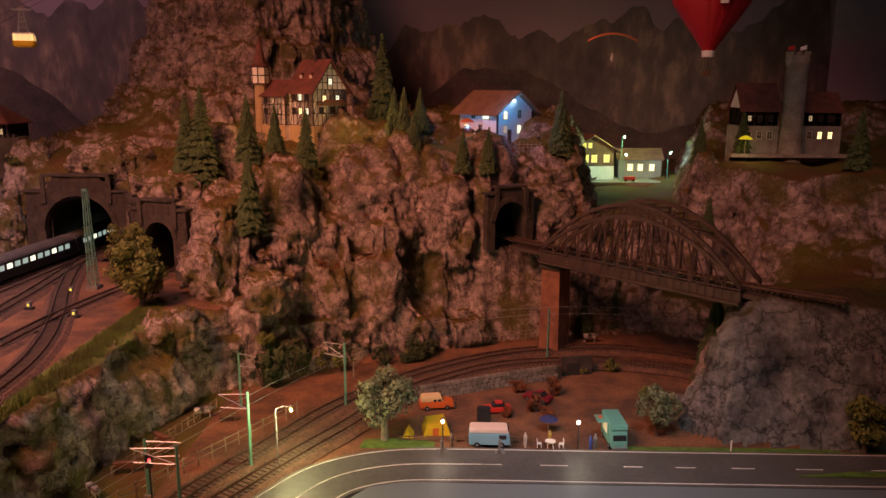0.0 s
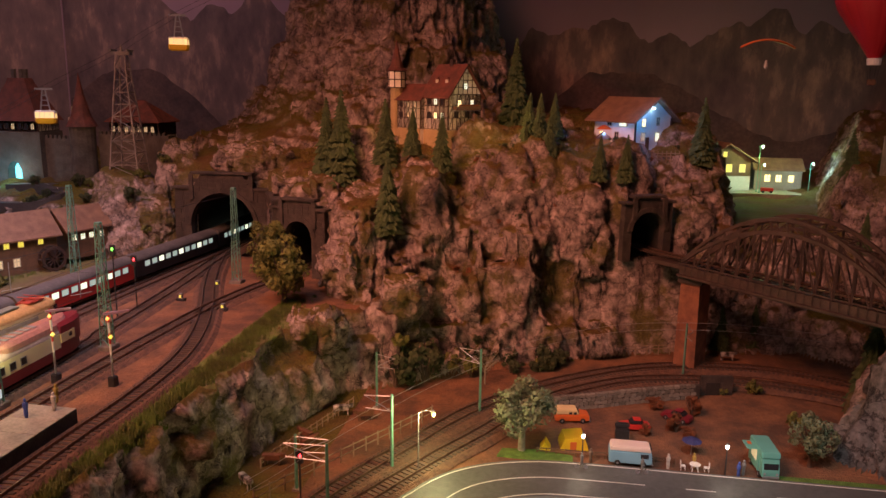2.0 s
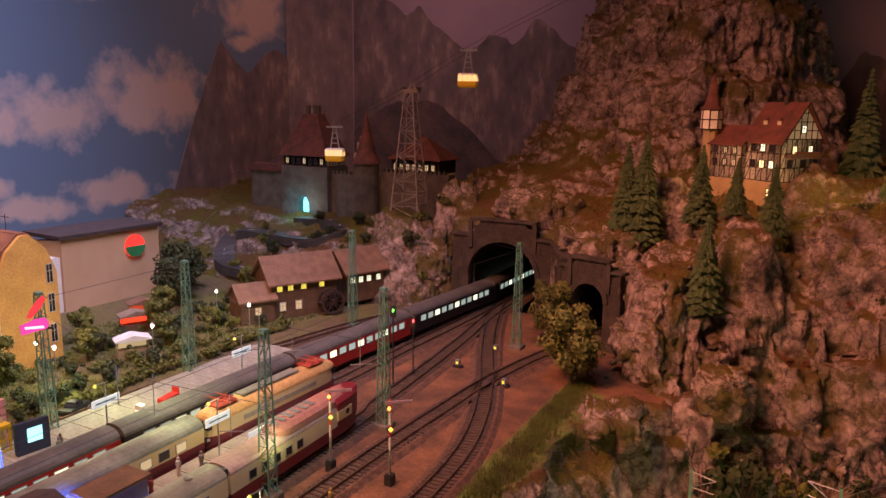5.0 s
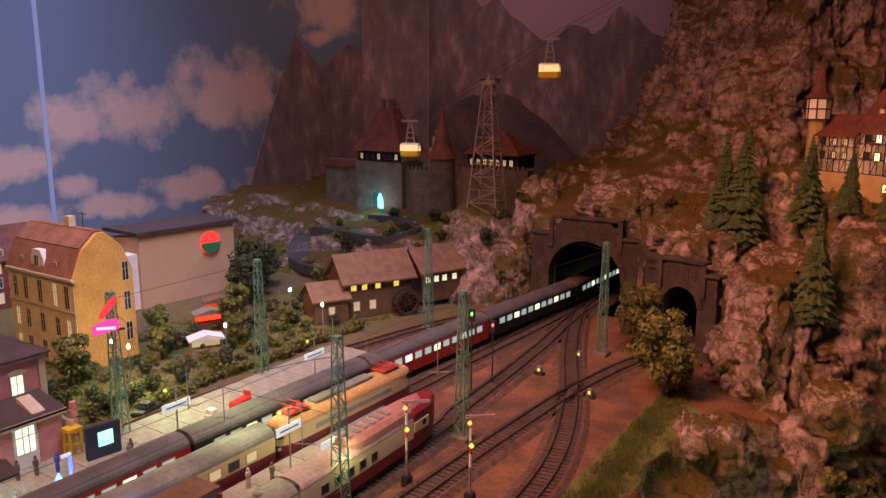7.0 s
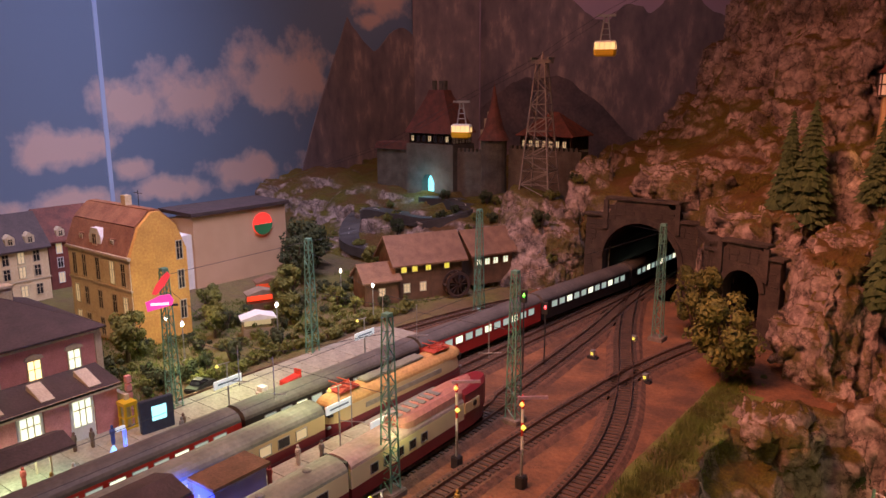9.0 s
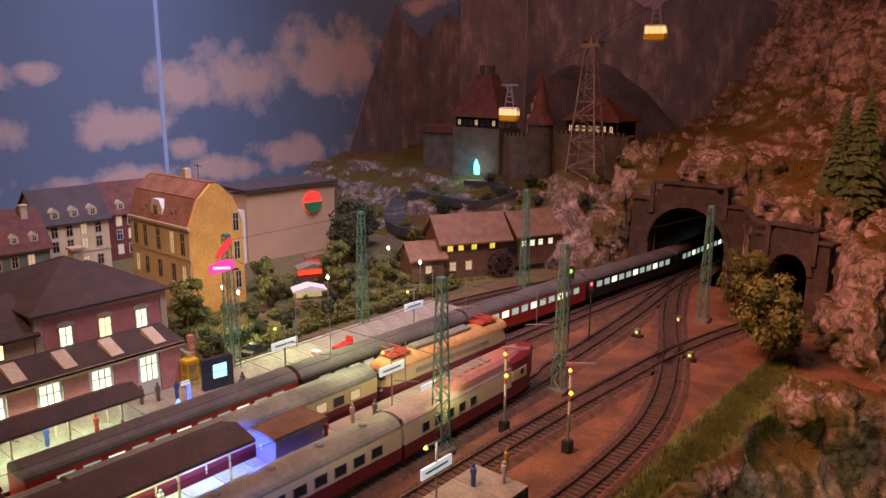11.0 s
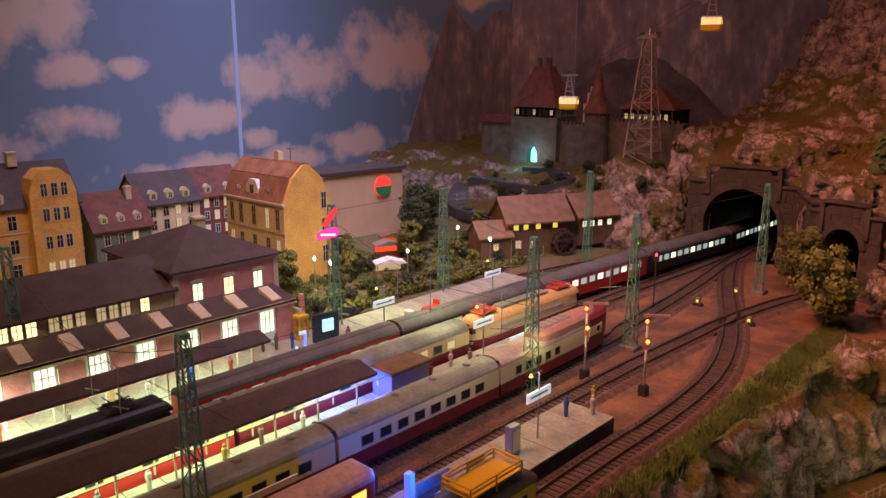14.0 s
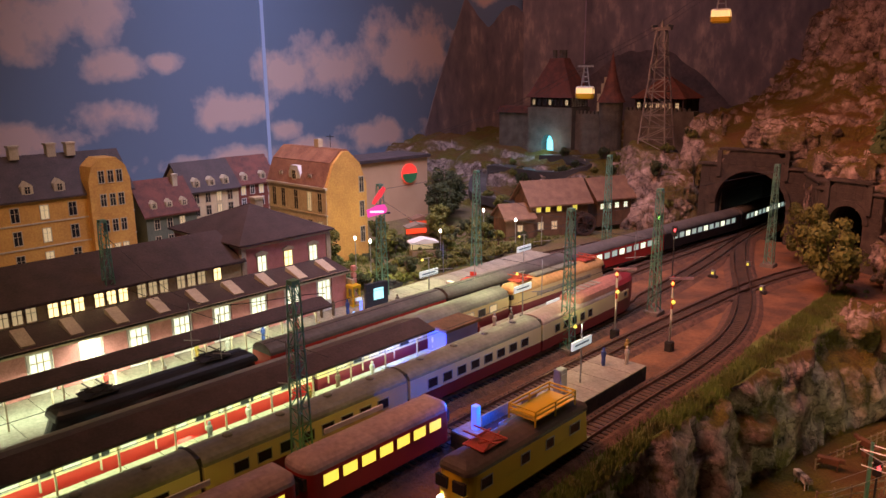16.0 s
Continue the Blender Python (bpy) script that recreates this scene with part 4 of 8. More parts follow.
# ---- arched truss bridge ----
def bridge():
    a, b = Vector((0.159, 1.272)), Vector((0.405, 1.022))
    L = (b - a).length
    m = pose(a.x, a.y, 0, 0, 0, math.degrees(math.atan2(b.y - a.y, b.x - a.x)))
    t = thing("truss_bridge", "brown steel arched truss bridge across the valley", "bridge", m)
    zd = 1.076
    part("deck", B(-0.075, L + 0.03, -0.026, 0.026, zd - 0.006, zd), STEEL, t)
    for s in (-1, 1):
        y = s * 0.029
        part("lower_chord", B(0, L, y - 0.003, y + 0.003, zd - 0.018, zd + 0.002), STEEL, t)
        n = 14
        top = [(L * i / n, zd + 0.004 + 0.096 * (1 - (2 * i / n - 1) ** 2)) for i in range(n + 1)]
        low = [(L * i / n, zd + 0.004 + 0.076 * (1 - (2 * i / n - 1) ** 2)) for i in range(n + 1)]
        for line in (top, low):
            bm = prism(bmesh.new(), line + [(x, z + 0.0055) for x, z in reversed(line)], y - 0.003, y + 0.003, "y")
            part("arch_chord", bm, STEEL, t)
        for i in range(1, n):
            bm = bmesh.new()
            rod(bm, (top[i][0], y, zd), (top[i][0], y, top[i][1]), 0.0021, n=4)
            part("post", bm, STEEL, t)
            bm = bmesh.new()
            j = i + (1 if i < n / 2 else -1)
            rod(bm, (top[i][0], y, zd), (low[j][0], y, low[j][1]), 0.0014, n=4)
            rod(bm, (low[i][0], y, low[i][1]), (top[j][0], y, top[j][1]), 0.0008, n=4)
            part("brace", bm, STEEL, t)
    for i in range(4, 11):
        bm = bmesh.new()
        rod(bm, (L * i / 14, -0.029, zd + 0.098 * (1 - (2 * i / 14 - 1) ** 2)), (L * (i + 1) / 14, 0.029, zd + 0.098 * (1 - (2 * (i + 1) / 14 - 1) ** 2)), 0.001, n=4)
        rod(bm, (L * i / 14, -0.029, zd + 0.098 * (1 - (2 * i / 14 - 1) ** 2)), (L * i / 14, 0.029, zd + 0.098 * (1 - (2 * i / 14 - 1) ** 2)), 0.001, n=4)
        part("wind_brace", bm, STEEL, t)
    for i in range(0, 29):
        part("side_rail", rod(bmesh.new(), (L * i / 28, -0.036, zd - 0.012), (L * i / 28, -0.036, zd + 0.006), 0.0006, n=4), STEEL, t)
    part("hand_rail", B(0, L, -0.0365, -0.0355, zd + 0.006, zd + 0.0075), STEEL, t)
    part("walkway", B(0, L, -0.038, -0.0292, zd - 0.015, zd - 0.012), STEEL, t)
    track("bridge track with brown sleepers", [(0.07, 1.4), (0.1, 1.338), (0.159, 1.272), (0.24, 1.19), (0.32, 1.108), (0.405, 1.022), (0.5, 0.95)], zd + 0.009, ballast=False)
    p = thing("bridge_pier", "red-brown masonry bridge pier beside the valley tracks", "bridge pier", pose(0.166, 1.262, VALE, 0, 0, -30))
    part("shaft", prism(bmesh.new(), [(-0.018, 0), (0.018, 0), (0.016, 0.15), (-0.016, 0.15)], -0.024, 0.024, "y"), mat("pier_masonry", (0.3, 0.13, 0.07), (0.18, 0.08, 0.05), 60, 0.9, 0.001, 300), p)
    part("cap", B(-0.02, 0.02, -0.028, 0.028, 0.1502, 0.1572), PORTAL, p)


bridge()

# ---- trees ----
def fir(label, seed, h, material=None):
    """A fir with drooping boughs in whorls; local base at 0."""
    rng = random.Random(seed)
    t = thing("fir_tree", label, "fir tree", group="fir trees")
    part("trunk", rod(bmesh.new(), (0, 0, -0.01), (0, 0, h * 0.95), h * 0.022, h * 0.004, 7), BARK, t)
    bm = bmesh.new()
    z = h * 0.1
    while z < h:
        f = 1 - z / h
        r = h * 0.235 * f ** 0.85 + h * 0.012
        n = int(9 + 13 * f)
        a0 = rng.uniform(0, 6.28)
        for i in range(n):
            a = a0 + 6.283 * i / n + rng.uniform(-0.15, 0.15)
            rr = r * rng.uniform(0.72, 1.12)
            c, s = math.cos(a), math.sin(a)
            wv = rr * rng.uniform(0.22, 0.36) + h * 0.006
            drop = rr * rng.uniform(0.25, 0.55)
            hh = h * rng.uniform(0.02, 0.035)
            p0 = bm.verts.new((0.1 * rr * c, 0.1 * rr * s, z + hh))
            l = bm.verts.new((0.62 * rr * c - wv * s, 0.62 * rr * s + wv * c, z - drop * 0.55))
            k = bm.verts.new((0.62 * rr * c + wv * s, 0.62 * rr * s - wv * c, z - drop * 0.5))
            e = bm.verts.new((rr * c, rr * s, z - drop * 0.75))
            u = bm.verts.new((0.62 * rr * c, 0.62 * rr * s, z + hh * 0.35))
            for tri in ((p0, l, u), (p0, u, k), (l, e, u), (u, e, k), (p0, k, l), (l, k, e)):
                bm.faces.new(tri)
        z += h * 0.036
    part("crown", bm, material or NEEDLES, t)
    return t


def leafy(name, label, seed, h, r, material, bark, trunk_h=0.25, clumps=26, per=110, leaf=0.0022, squash=0.9, group="", category="tree"):
    """A broad-leaved tree: a forked trunk and clumps of small leaves."""
    rng = random.Random(seed)
    t = thing(name, label, category, group=group)
    bm = bmesh.new()
    rod(bm, (0, 0, -0.008), (0, 0, h * trunk_h), r * 0.13, r * 0.09, 8)
    tops = []
    for i in range(6):
        a, q = 6.283 * i / 6 + rng.uniform(-0.3, 0.3), rng.uniform(0.35, 0.7)
        e = (r * q * math.cos(a), r * q * math.sin(a), h * rng.uniform(0.5, 0.8))
        rod(bm, (0, 0, h * trunk_h * 0.95), e, r * 0.07, r * 0.02, 6)
        tops.append(e)
    part("trunk", bm, bark, t)
    bm = bmesh.new()
    mid = h * (1 + trunk_h * 0.8) / 2
    for i in range(clumps):
        a, u = rng.uniform(0, 6.283), rng.uniform(-0.9, 1)
        q = math.sqrt(1 - u * u * 0.9) * rng.uniform(0.35, 0.82)
        c = Vector((r * q * math.cos(a), r * q * math.sin(a), mid + u * (h - mid) * squash * 0.8))
        cr = r * rng.uniform(0.24, 0.42)
        for j in range(per):
            v = Vector((rng.gauss(0, 1), rng.gauss(0, 1), rng.gauss(0, 1))).normalized()
            p = c + v * cr * rng.uniform(0.65, 1.0)
            e1 = v.orthogonal().normalized()
            e1.rotate(Matrix.Rotation(rng.uniform(0, 6.28), 3, v))
            e2 = v.cross(e1)
            s = leaf * rng.uniform(0.6, 1.5)
            tilt = v * s * rng.uniform(-0.7, 0.7)
            bm.faces.new((bm.verts.new(p - e1 * s), bm.verts.new(p + e2 * s * 0.7 + tilt), bm.verts.new(p + e1 * s), bm.verts.new(p - e2 * s * 0.7 - tilt)))
    part("crown", bm, material, t)
    return t


firs = [fir("dark green model fir on a rocky ledge", 11 + i, 0.12) for i in range(3)]
FIR_SPOTS = [(-0.494, 1.36, 1.225, 0.112), (-0.466, 1.36, 1.205, 0.147), (-0.378, 1.34, 1.2, 0.137), (-0.327, 1.335, 1.198, 0.122), (-0.278, 1.36, 1.21, 0.103), (-0.344, 1.215, 1.118, 0.133), (-0.104, 1.4, 1.215, 0.135), (-0.125, 1.43, 1.25, 0.1), (-0.085, 1.38, 1.2, 0.11), (0.004, 1.36, 1.225, 0.055), (0.05, 1.36, 1.22, 0.062), (0.188, 1.44, 1.215, 0.132), (0.395, 1.12, 0.93, 0.125), (0.42, 1.14, 0.92, 0.1), (-0.08, 1.5, 1.25, 0.1), (-0.165, 1.62, 1.26, 0.2), (0.55, 1.5, 1.2, 0.11), (0.5, 1.6, 1.15, 0.14), (0.7, 1.35, 1.2, 0.12), (0.78, 1.3, 1.19, 0.13), (0.43, 1.3, 1.1, 0.07), (0.23, 1.34, 0.9, 0.09), (0.29, 1.36, 0.91, 0.08), (-0.13, 1.4, 1.21, 0.09), (0.57, 1.62, 1.12, 0.16)]
for i, (x, y, z, h) in enumerate(FIR_SPOTS):
    f = firs[i % 3]
    o = f if i < 3 else copy_thing(f, Matrix())
    g = ground_at(x, y) - 0.003
    z, h = (g, z + h - g) if abs(g - z) < 0.045 else (z, h)
    o.matrix_world = pose(x, y, z, 0, 0, 77 * i)
    o.scale = (h / 0.12 * (0.92 if h > 0.13 else 1),) * 2 + (h / 0.12,)

bushes = [leafy("bush_tree", "olive-green leafy tree beside the tunnel tracks", 3, 0.13, 0.048, LEAVES, BARK, 0.12, 34, 130, 0.0024), ]
bushes[0].matrix_world = pose(-0.492, 1.12, 1.008)
o = copy_thing(bushes[0], pose(-0.588, 1.285, 1.008, 0, 0, 130))
o.scale = (0.8, 0.8, 0.95)
o = leafy("tree", "grey-green rounded tree on the verge by the road", 5, 0.1, 0.043, LEAVES_GREY, PALEBARK, 0.28, 30, 150, 0.0019)
o.matrix_world = pose(-0.095, 0.905, VALE)
o = leafy("tree", "grey-green tree at the foot of the pale bluff", 8, 0.085, 0.035, LEAVES_GREY, BARK, 0.2, 24, 120, 0.0019)
o.matrix_world = pose(0.262, 0.93, VALE)
o.scale = (0.78, 0.78, 0.85)
o = leafy("tree", "green tree beside the road under the bluff", 9, 0.085, 0.03, LEAVES, BARK, 0.2, 24, 120, 0.0019)
o.matrix_world = pose(0.51, 0.885, VALE)

# ---- rolling stock ----
P_CREAM = mat("cream_paint", (0.72, 0.58, 0.3), (0.66, 0.52, 0.27), 30, 0.4, fine=False)
P_IVORY = mat("ivory_paint", (0.78, 0.68, 0.42), (0.72, 0.62, 0.38), 30, 0.4, fine=False)
P_WINE = mat("wine_red_paint", (0.2, 0.02, 0.03), (0.16, 0.016, 0.025), 30, 0.38, fine=False)
P_RED = mat("red_paint", (0.55, 0.04, 0.03), (0.46, 0.03, 0.025), 30, 0.4, fine=False)
P_YELLOW = mat("yellow_paint", (0.72, 0.48, 0.02), (0.64, 0.42, 0.02), 30, 0.42, fine=False)
P_BLUE = mat("pale_blue_paint", (0.2, 0.4, 0.52), (0.17, 0.34, 0.46), 30, 0.4, fine=False)
P_TEAL = mat("teal_paint", (0.14, 0.42, 0.36), (0.12, 0.36, 0.3), 30, 0.4, fine=False)
P_ORANGE = mat("orange_paint", (0.62, 0.14, 0.03), (0.55, 0.12, 0.03), 30, 0.4, fine=False)
R_GREY = mat("grey_carriage_roof", (0.24, 0.25, 0.2), (0.16, 0.165, 0.135), 25, 0.36)
R_DARK = mat("sooty_carriage_roof", (0.12, 0.11, 0.1), (0.08, 0.075, 0.07), 25, 0.55)
P_BLACK = mat("black_paint", (0.025, 0.025, 0.027), (0.018, 0.018, 0.02), 30, 0.4)


def plan(L, w, r0, r1, inset=0.0, n=7):
    """A carriage's outline from above, its ends rounded over r0 and r1."""
    h = w / 2 - inset
    pts = []
    for i in range(n + 1):
        a = math.pi / 2 * i / n
        pts.append((h * math.sin(a) ** 0.8 if r0 else h, inset + r0 * (1 - math.cos(a)) if r0 else inset))
    for i in range(n, -1, -1):
        a = math.pi / 2 * i / n
        pts.append((h * math.sin(a) ** 0.8 if r1 else h, L - inset - r1 * (1 - math.cos(a)) if r1 else L - inset))
    left = [(-x, y) for x, y in reversed(pts)]
    out = []
    for p in pts + left:
        if not out or (abs(p[0] - out[-1][0]) + abs(p[1] - out[-1][1])) > 1e-6:
            out.append(p)
    if abs(out[0][0] - out[-1][0]) + abs(out[0][1] - out[-1][1]) < 1e-6:
        out.pop()
    return out


def levels(bm, rings):
    """Loft outlines of equal length at rising heights."""
    prev = None
    for pts, z in rings:
        vs = [bm.verts.new((x, y, z)) for x, y in pts]
        if prev:
            for i in range(len(vs)):
                j = (i + 1) % len(vs)
                bm.faces.new((prev[i], prev[j], vs[j], vs[i]))
        else:
            bm.faces.new(vs[::-1])
        prev = vs
    bm.faces.new(prev)
    bmesh.ops.recalc_face_normals(bm, faces=bm.faces[:])
    return bm


def bogie_bm():
    bm = bmesh.new()
    box(bm, -0.0125, 0.0125, -0.016, 0.016, 0.0042, 0.0085)
    for y in (-0.0125, 0.0125):
        for s in (-1, 1):
            rod(bm, (s * 0.0072, y, 0.0053), (s * 0.0098, y, 0.0053), 0.0053, n=12)
    return bm


def vehicle(name, label, category, m, L, bands, roof, w=0.033, r0=0.0, r1=0.0, rake=0.0, windows=(), pane=None, group="", top=0.046, drop=0.0, frame_mat=None):
    """A railway vehicle along +y: bands are (z0, z1, material, name)."""
    t = thing(name, label, category, m, group)
    for z0, z1, material, nm in bands:
        def ring(z):
            return [(x, y + rake * (z - 0.01) * ((1 if y < L / 2 else -1) if (y < r0 * 1.01 or y > L - r1 * 1.01) and (r0 or r1) else 0)) for x, y in plan(L, w, r0, r1)]
        part(nm, levels(bmesh.new(), [(ring(z0), z0), (ring(z1 - 0.0001), z1 - 0.0001)]), material, t)
    zb = bands[-1][1]
    h = top - zb
    rr = []
    for k in range(6):
        a = math.pi / 2 * k / 5.6
        ins = (1 - math.cos(a)) * w / 2
        pts = [(x * math.cos(a), min(max(y, (0.0 if not r0 else ins * 0.8) + rake * (zb - 0.01) * (1 if r0 else 0)), L - (0.0 if not r1 else ins * 0.8) - rake * (zb - 0.01) * (1 if r1 else 0))) for x, y in plan(L, w, r0, r1)]
        rr.append((pts, zb + h * math.sin(a)))
    part("roof", levels(bmesh.new(), rr), roof, t, smooth=False)
    for y in (L * 0.17, L * 0.83):
        piece("bogie", ("bogie",), bogie_bm, BLACKM, t, pose(0, y, 0))
    part("underframe", B(-0.011, 0.011, L * 0.28, L * 0.72, 0.0035, 0.0085), BLACKM, t)
    for i, (y, z, ww, hh) in enumerate(windows):
        for s in (1, -1):
            p = pane[i % len(pane)] if isinstance(pane, (list, tuple)) else (pane or GLASS_DARK)
            f = piece("window", ("carwin", round(ww, 4), round(hh, 4), (frame_mat or SILVER).name), lambda: frame_bm(ww, hh, 0.0006, 0.0006, False), frame_mat or SILVER, t, pose(s * w / 2, y, z, 0, 0, 90 * s))
            piece("pane", ("carpane", round(ww, 4), round(hh, 4), p.name), lambda: B(-ww / 2, ww / 2, -0.0003, 0.0002, 0, hh), p, f, Matrix())
    return t


def pantograph(t, y, z, material):
    """A lowered pantograph: four arms, two collector strips and a base frame."""
    base = part("pantograph", B(-0.0098, 0.0098, y - 0.0145, y + 0.0145, z - 0.0004, z + 0.0004), material, t)
    for s in (-1, 1):
        for q in (-1, 1):
            part("arm", rod(bmesh.new(), (s * 0.009, y - 0.012 * q, z + 0.0004), (s * 0.004, y + 0.012 * q, z + 0.0045), 0.0007, n=5), material, base)
    for q in (-0.006, 0.006):
        part("collector", rod(bmesh.new(), (-0.016, y + q, z + 0.0052), (0.016, y + q, z + 0.0052), 0.0007, n=5), material, base)


def at_track(x, y, turn=0):
    return pose(x, y, RAILTOP, 0, 0, turn)


# cream and wine-red railcar train with a domed nose
def win_row(L, n, z, w, h, y0=0.02):
    return [(y0 + (L - 2 * y0) * (i + 0.5) / n, z, w, h) for i in range(n)]


VT_BANDS = [(0.0055, 0.0175, P_WINE, "lower_body"), (0.0175, 0.0355, P_IVORY, "upper_body")]
VT_BANDS_Y = [(0.0055, 0.0175, P_WINE, "lower_body"), (0.0175, 0.0355, P_CREAM, "upper_body")]
for k, y in enumerate((0.4205, 0.2125, 0.0045, -0.2035)):
    c = vehicle("railcar_coach", "cream and wine-red railcar coach with a grey roof at the platform", "train coach", at_track(-0.668, y), 0.2045, VT_BANDS if k != 1 else VT_BANDS_Y, R_GREY, windows=win_row(0.2045, 8, 0.021, 0.012, 0.0085), pane=GLASS_DARK, group="railcar train", top=0.0445)
    for j in range(4):
        part("roof_vent", lathe(bmesh.new(), [(0.004, 0), (0.0038, 0.0015), (0.002, 0.0022)], 10, (0, 0.03 + j * 0.048, 0.0443)), R_GREY, c)
    part("gangway", B(-0.0135, 0.0135, 0.2046, 0.2079, 0.006, 0.0425), BLACKM, c)
nose = vehicle("railcar_power_car", "cream and wine-red power car with a bulbous domed nose", "train power car", at_track(-0.668, 0.6285, 1.5), 0.222, VT_BANDS, mat("pink_grey_roof", (0.4, 0.3, 0.27), (0.3, 0.22, 0.2), 25, 0.5), r1=0.045, windows=win_row(0.13, 5, 0.021, 0.009, 0.0085), group="railcar train", top=0.0445)
bm = levels(bmesh.new(), [([(x * s, 0.075 + (y - 0.075) * (1 if y < 0.1 else 1) if False else y) for x, y in [(q[0] * s, 0.07 + q[1]) for q in plan(0.13, 0.03, 0.02, 0.04)]], z) for s, z in ((1.0, 0.0405), (0.97, 0.0465), (0.82, 0.0505), (0.5, 0.0525))])
part("engine_hood", bm, mat("hood_red_grey", (0.42, 0.2, 0.16), (0.34, 0.15, 0.13), 30, 0.45), nose, "rounded reddish engine hood")
for j in range(6):
    part("roof_louvre", B(-0.007, 0.007, 0.075 + j * 0.012, 0.0815 + j * 0.012, 0.0525, 0.0532), SILVER, nose)
bm = levels(bmesh.new(), [([(x * s, 0.167 + y * 1.0) for x, y in plan(0.0575, 0.0348, 0.002, 0.045)], z) for s, z in ((1.0, 0.0177), (1.0, 0.0435), (0.75, 0.0475))])
part("nose_cap", bm, P_WINE, nose, "wine-red domed cab end")
for s in (1, -1):
    part("nose_flash", B(s * 0.0166, s * 0.0181, 0.168, 0.195, 0.0235, 0.0345), P_CREAM, nose)
    part("porthole", rod(bmesh.new(), (s * 0.0178, 0.186, 0.03), (s * 0.0186, 0.186, 0.03), 0.0032, n=14), GLASS_DARK, nose)

# electric locomotive and its express coaches
E_BANDS = [(0.006, 0.0185, P_WINE, "lower_body"), (0.0185, 0.034, P_CREAM, "upper_body")]
loco = vehicle("electric_locomotive", "cream and red streamlined electric locomotive with red pantographs", "locomotive", at_track(-0.765, 0.7, -1.5), 0.224, E_BANDS, mat("loco_roof_ochre", (0.55, 0.33, 0.12), (0.45, 0.26, 0.1), 30, 0.5), r0=0.03, r1=0.03, rake=0.25, windows=(), top=0.045)
for y in (0.0, 0.224):
    s = 1 if y == 0 else -1
    for q in (-0.0065, 0.0065):
        part("windscreen", B(q - 0.0048, q + 0.0048, y + s * 0.0035, y + s * 0.009, 0.0265, 0.0325), GLASS_DARK, loco)
    for q in (-0.0095, 0.0095):
        part("headlight", rod(bmesh.new(), (q, y + s * 0.006, 0.0155), (q, y + s * 0.0018, 0.0155), 0.0016, n=10), SILVER, loco)
part("air_intake", B(-0.0171, 0.0171, 0.05, 0.175, 0.0235, 0.029), mat("intake_grille", (0.4, 0.36, 0.28), (0.3, 0.27, 0.2), 200, 0.5), loco)
part("roof_equipment", B(-0.007, 0.007, 0.06, 0.155, 0.0448, 0.0475, bevel=0.0008), R_GREY, loco)
PANTO = mat("red_pantograph", (0.45, 0.08, 0.05), (0.35, 0.06, 0.04), 60, 0.5)
pantograph(loco, 0.035, 0.0462, PANTO)
pantograph(loco, 0.185, 0.0462, PANTO)
BLUE_BODY = mat("blue_purple_paint", (0.2, 0.2, 0.5), (0.16, 0.16, 0.42), 30, 0.4, fine=False)
for k, y in enumerate((0.392, 0.084, -0.224)):
    c = vehicle("express_coach", "red and cream express coach with a grey roof", "train coach", at_track(-0.768, y), 0.303, E_BANDS if k == 0 else [(0.006, 0.0185, P_RED, "lower_body"), (0.0185, 0.034, P_IVORY, "upper_body")], R_GREY, windows=win_row(0.303, 12, 0.021, 0.013, 0.009), pane=[LIT_DIM, GLASS_DARK, LIT_DIM] if k == 0 else [LIT_COLD, GLASS_DARK], group="express train", top=0.0445)
    part("gangway", B(-0.012, 0.012, 0.3032, 0.3072, 0.006, 0.04), BLACKM, c)

# the passing train
def along_e(y):
    return float(interp(y, (-0.5, -0.82), (0.75, -0.82), (1.0, -0.808), (1.18, -0.792), (1.4, -0.768), (1.7, -0.764)))


yy = 0.16
for k in range(6):
    Lk = 0.215 if k == 0 else 0.265
    a, b = Vector((along_e(yy), yy)), Vector((along_e(yy + Lk), yy + Lk))
    turn = math.degrees(math.atan2(b.y - a.y, b.x - a.x)) - 90
    if k == 0:
        c = vehicle("passing_locomotive", "black streamlined locomotive with a red lower stripe", "locomotive", at_track(a.x, a.y, turn), Lk - 0.005, [(0.006, 0.016, P_RED, "lower_body"), (0.016, 0.034, P_BLACK, "upper_body")], P_BLACK, r0=0.03, r1=0.012, rake=0.4, top=0.045)
        pantograph(c, 0.05, 0.0455, BLACKM)
        pantograph(c, 0.16, 0.0455, BLACKM)
    else:
        c = vehicle("passing_coach", "dark-roofed coach of the passing train with lit windows", "train coach", at_track(a.x, a.y, turn), Lk - 0.005, [(0.006, 0.018, P_RED if k < 4 else P_BLACK, "lower_body"), (0.018, 0.034, P_RED if k in (1, 3) else P_BLACK, "upper_body")], R_DARK, windows=win_row(Lk, 11, 0.0215, 0.014, 0.009), pane=[LIT_COLD, LIT_COLD, LIT_WHITE], group="passing train", top=0.0445)
    yy += Lk

# yellow overhead-line railcar
yc = vehicle("yellow_railcar", "yellow works railcar with a raised roof platform", "railcar", at_track(-0.5165, 0.325), 0.16, [(0.007, 0.02, P_YELLOW, "lower_body"), (0.02, 0.0345, P_YELLOW, "upper_body")], mat("brown_grey_roof", (0.1, 0.075, 0.06), (0.07, 0.05, 0.045), 30, 0.6), r0=0.012, r1=0.006, rake=0.12, windows=[(0.022, 0.0215, 0.012, 0.008), (0.068, 0.0215, 0.01, 0.008), (0.1, 0.0215, 0.01, 0.008), (0.135, 0.0215, 0.014, 0.008)], pane=GLASS_DARK, top=0.0435)
bm = bmesh.new()
box(bm, -0.013, 0.013, 0.085, 0.14, 0.0475, 0.0485)
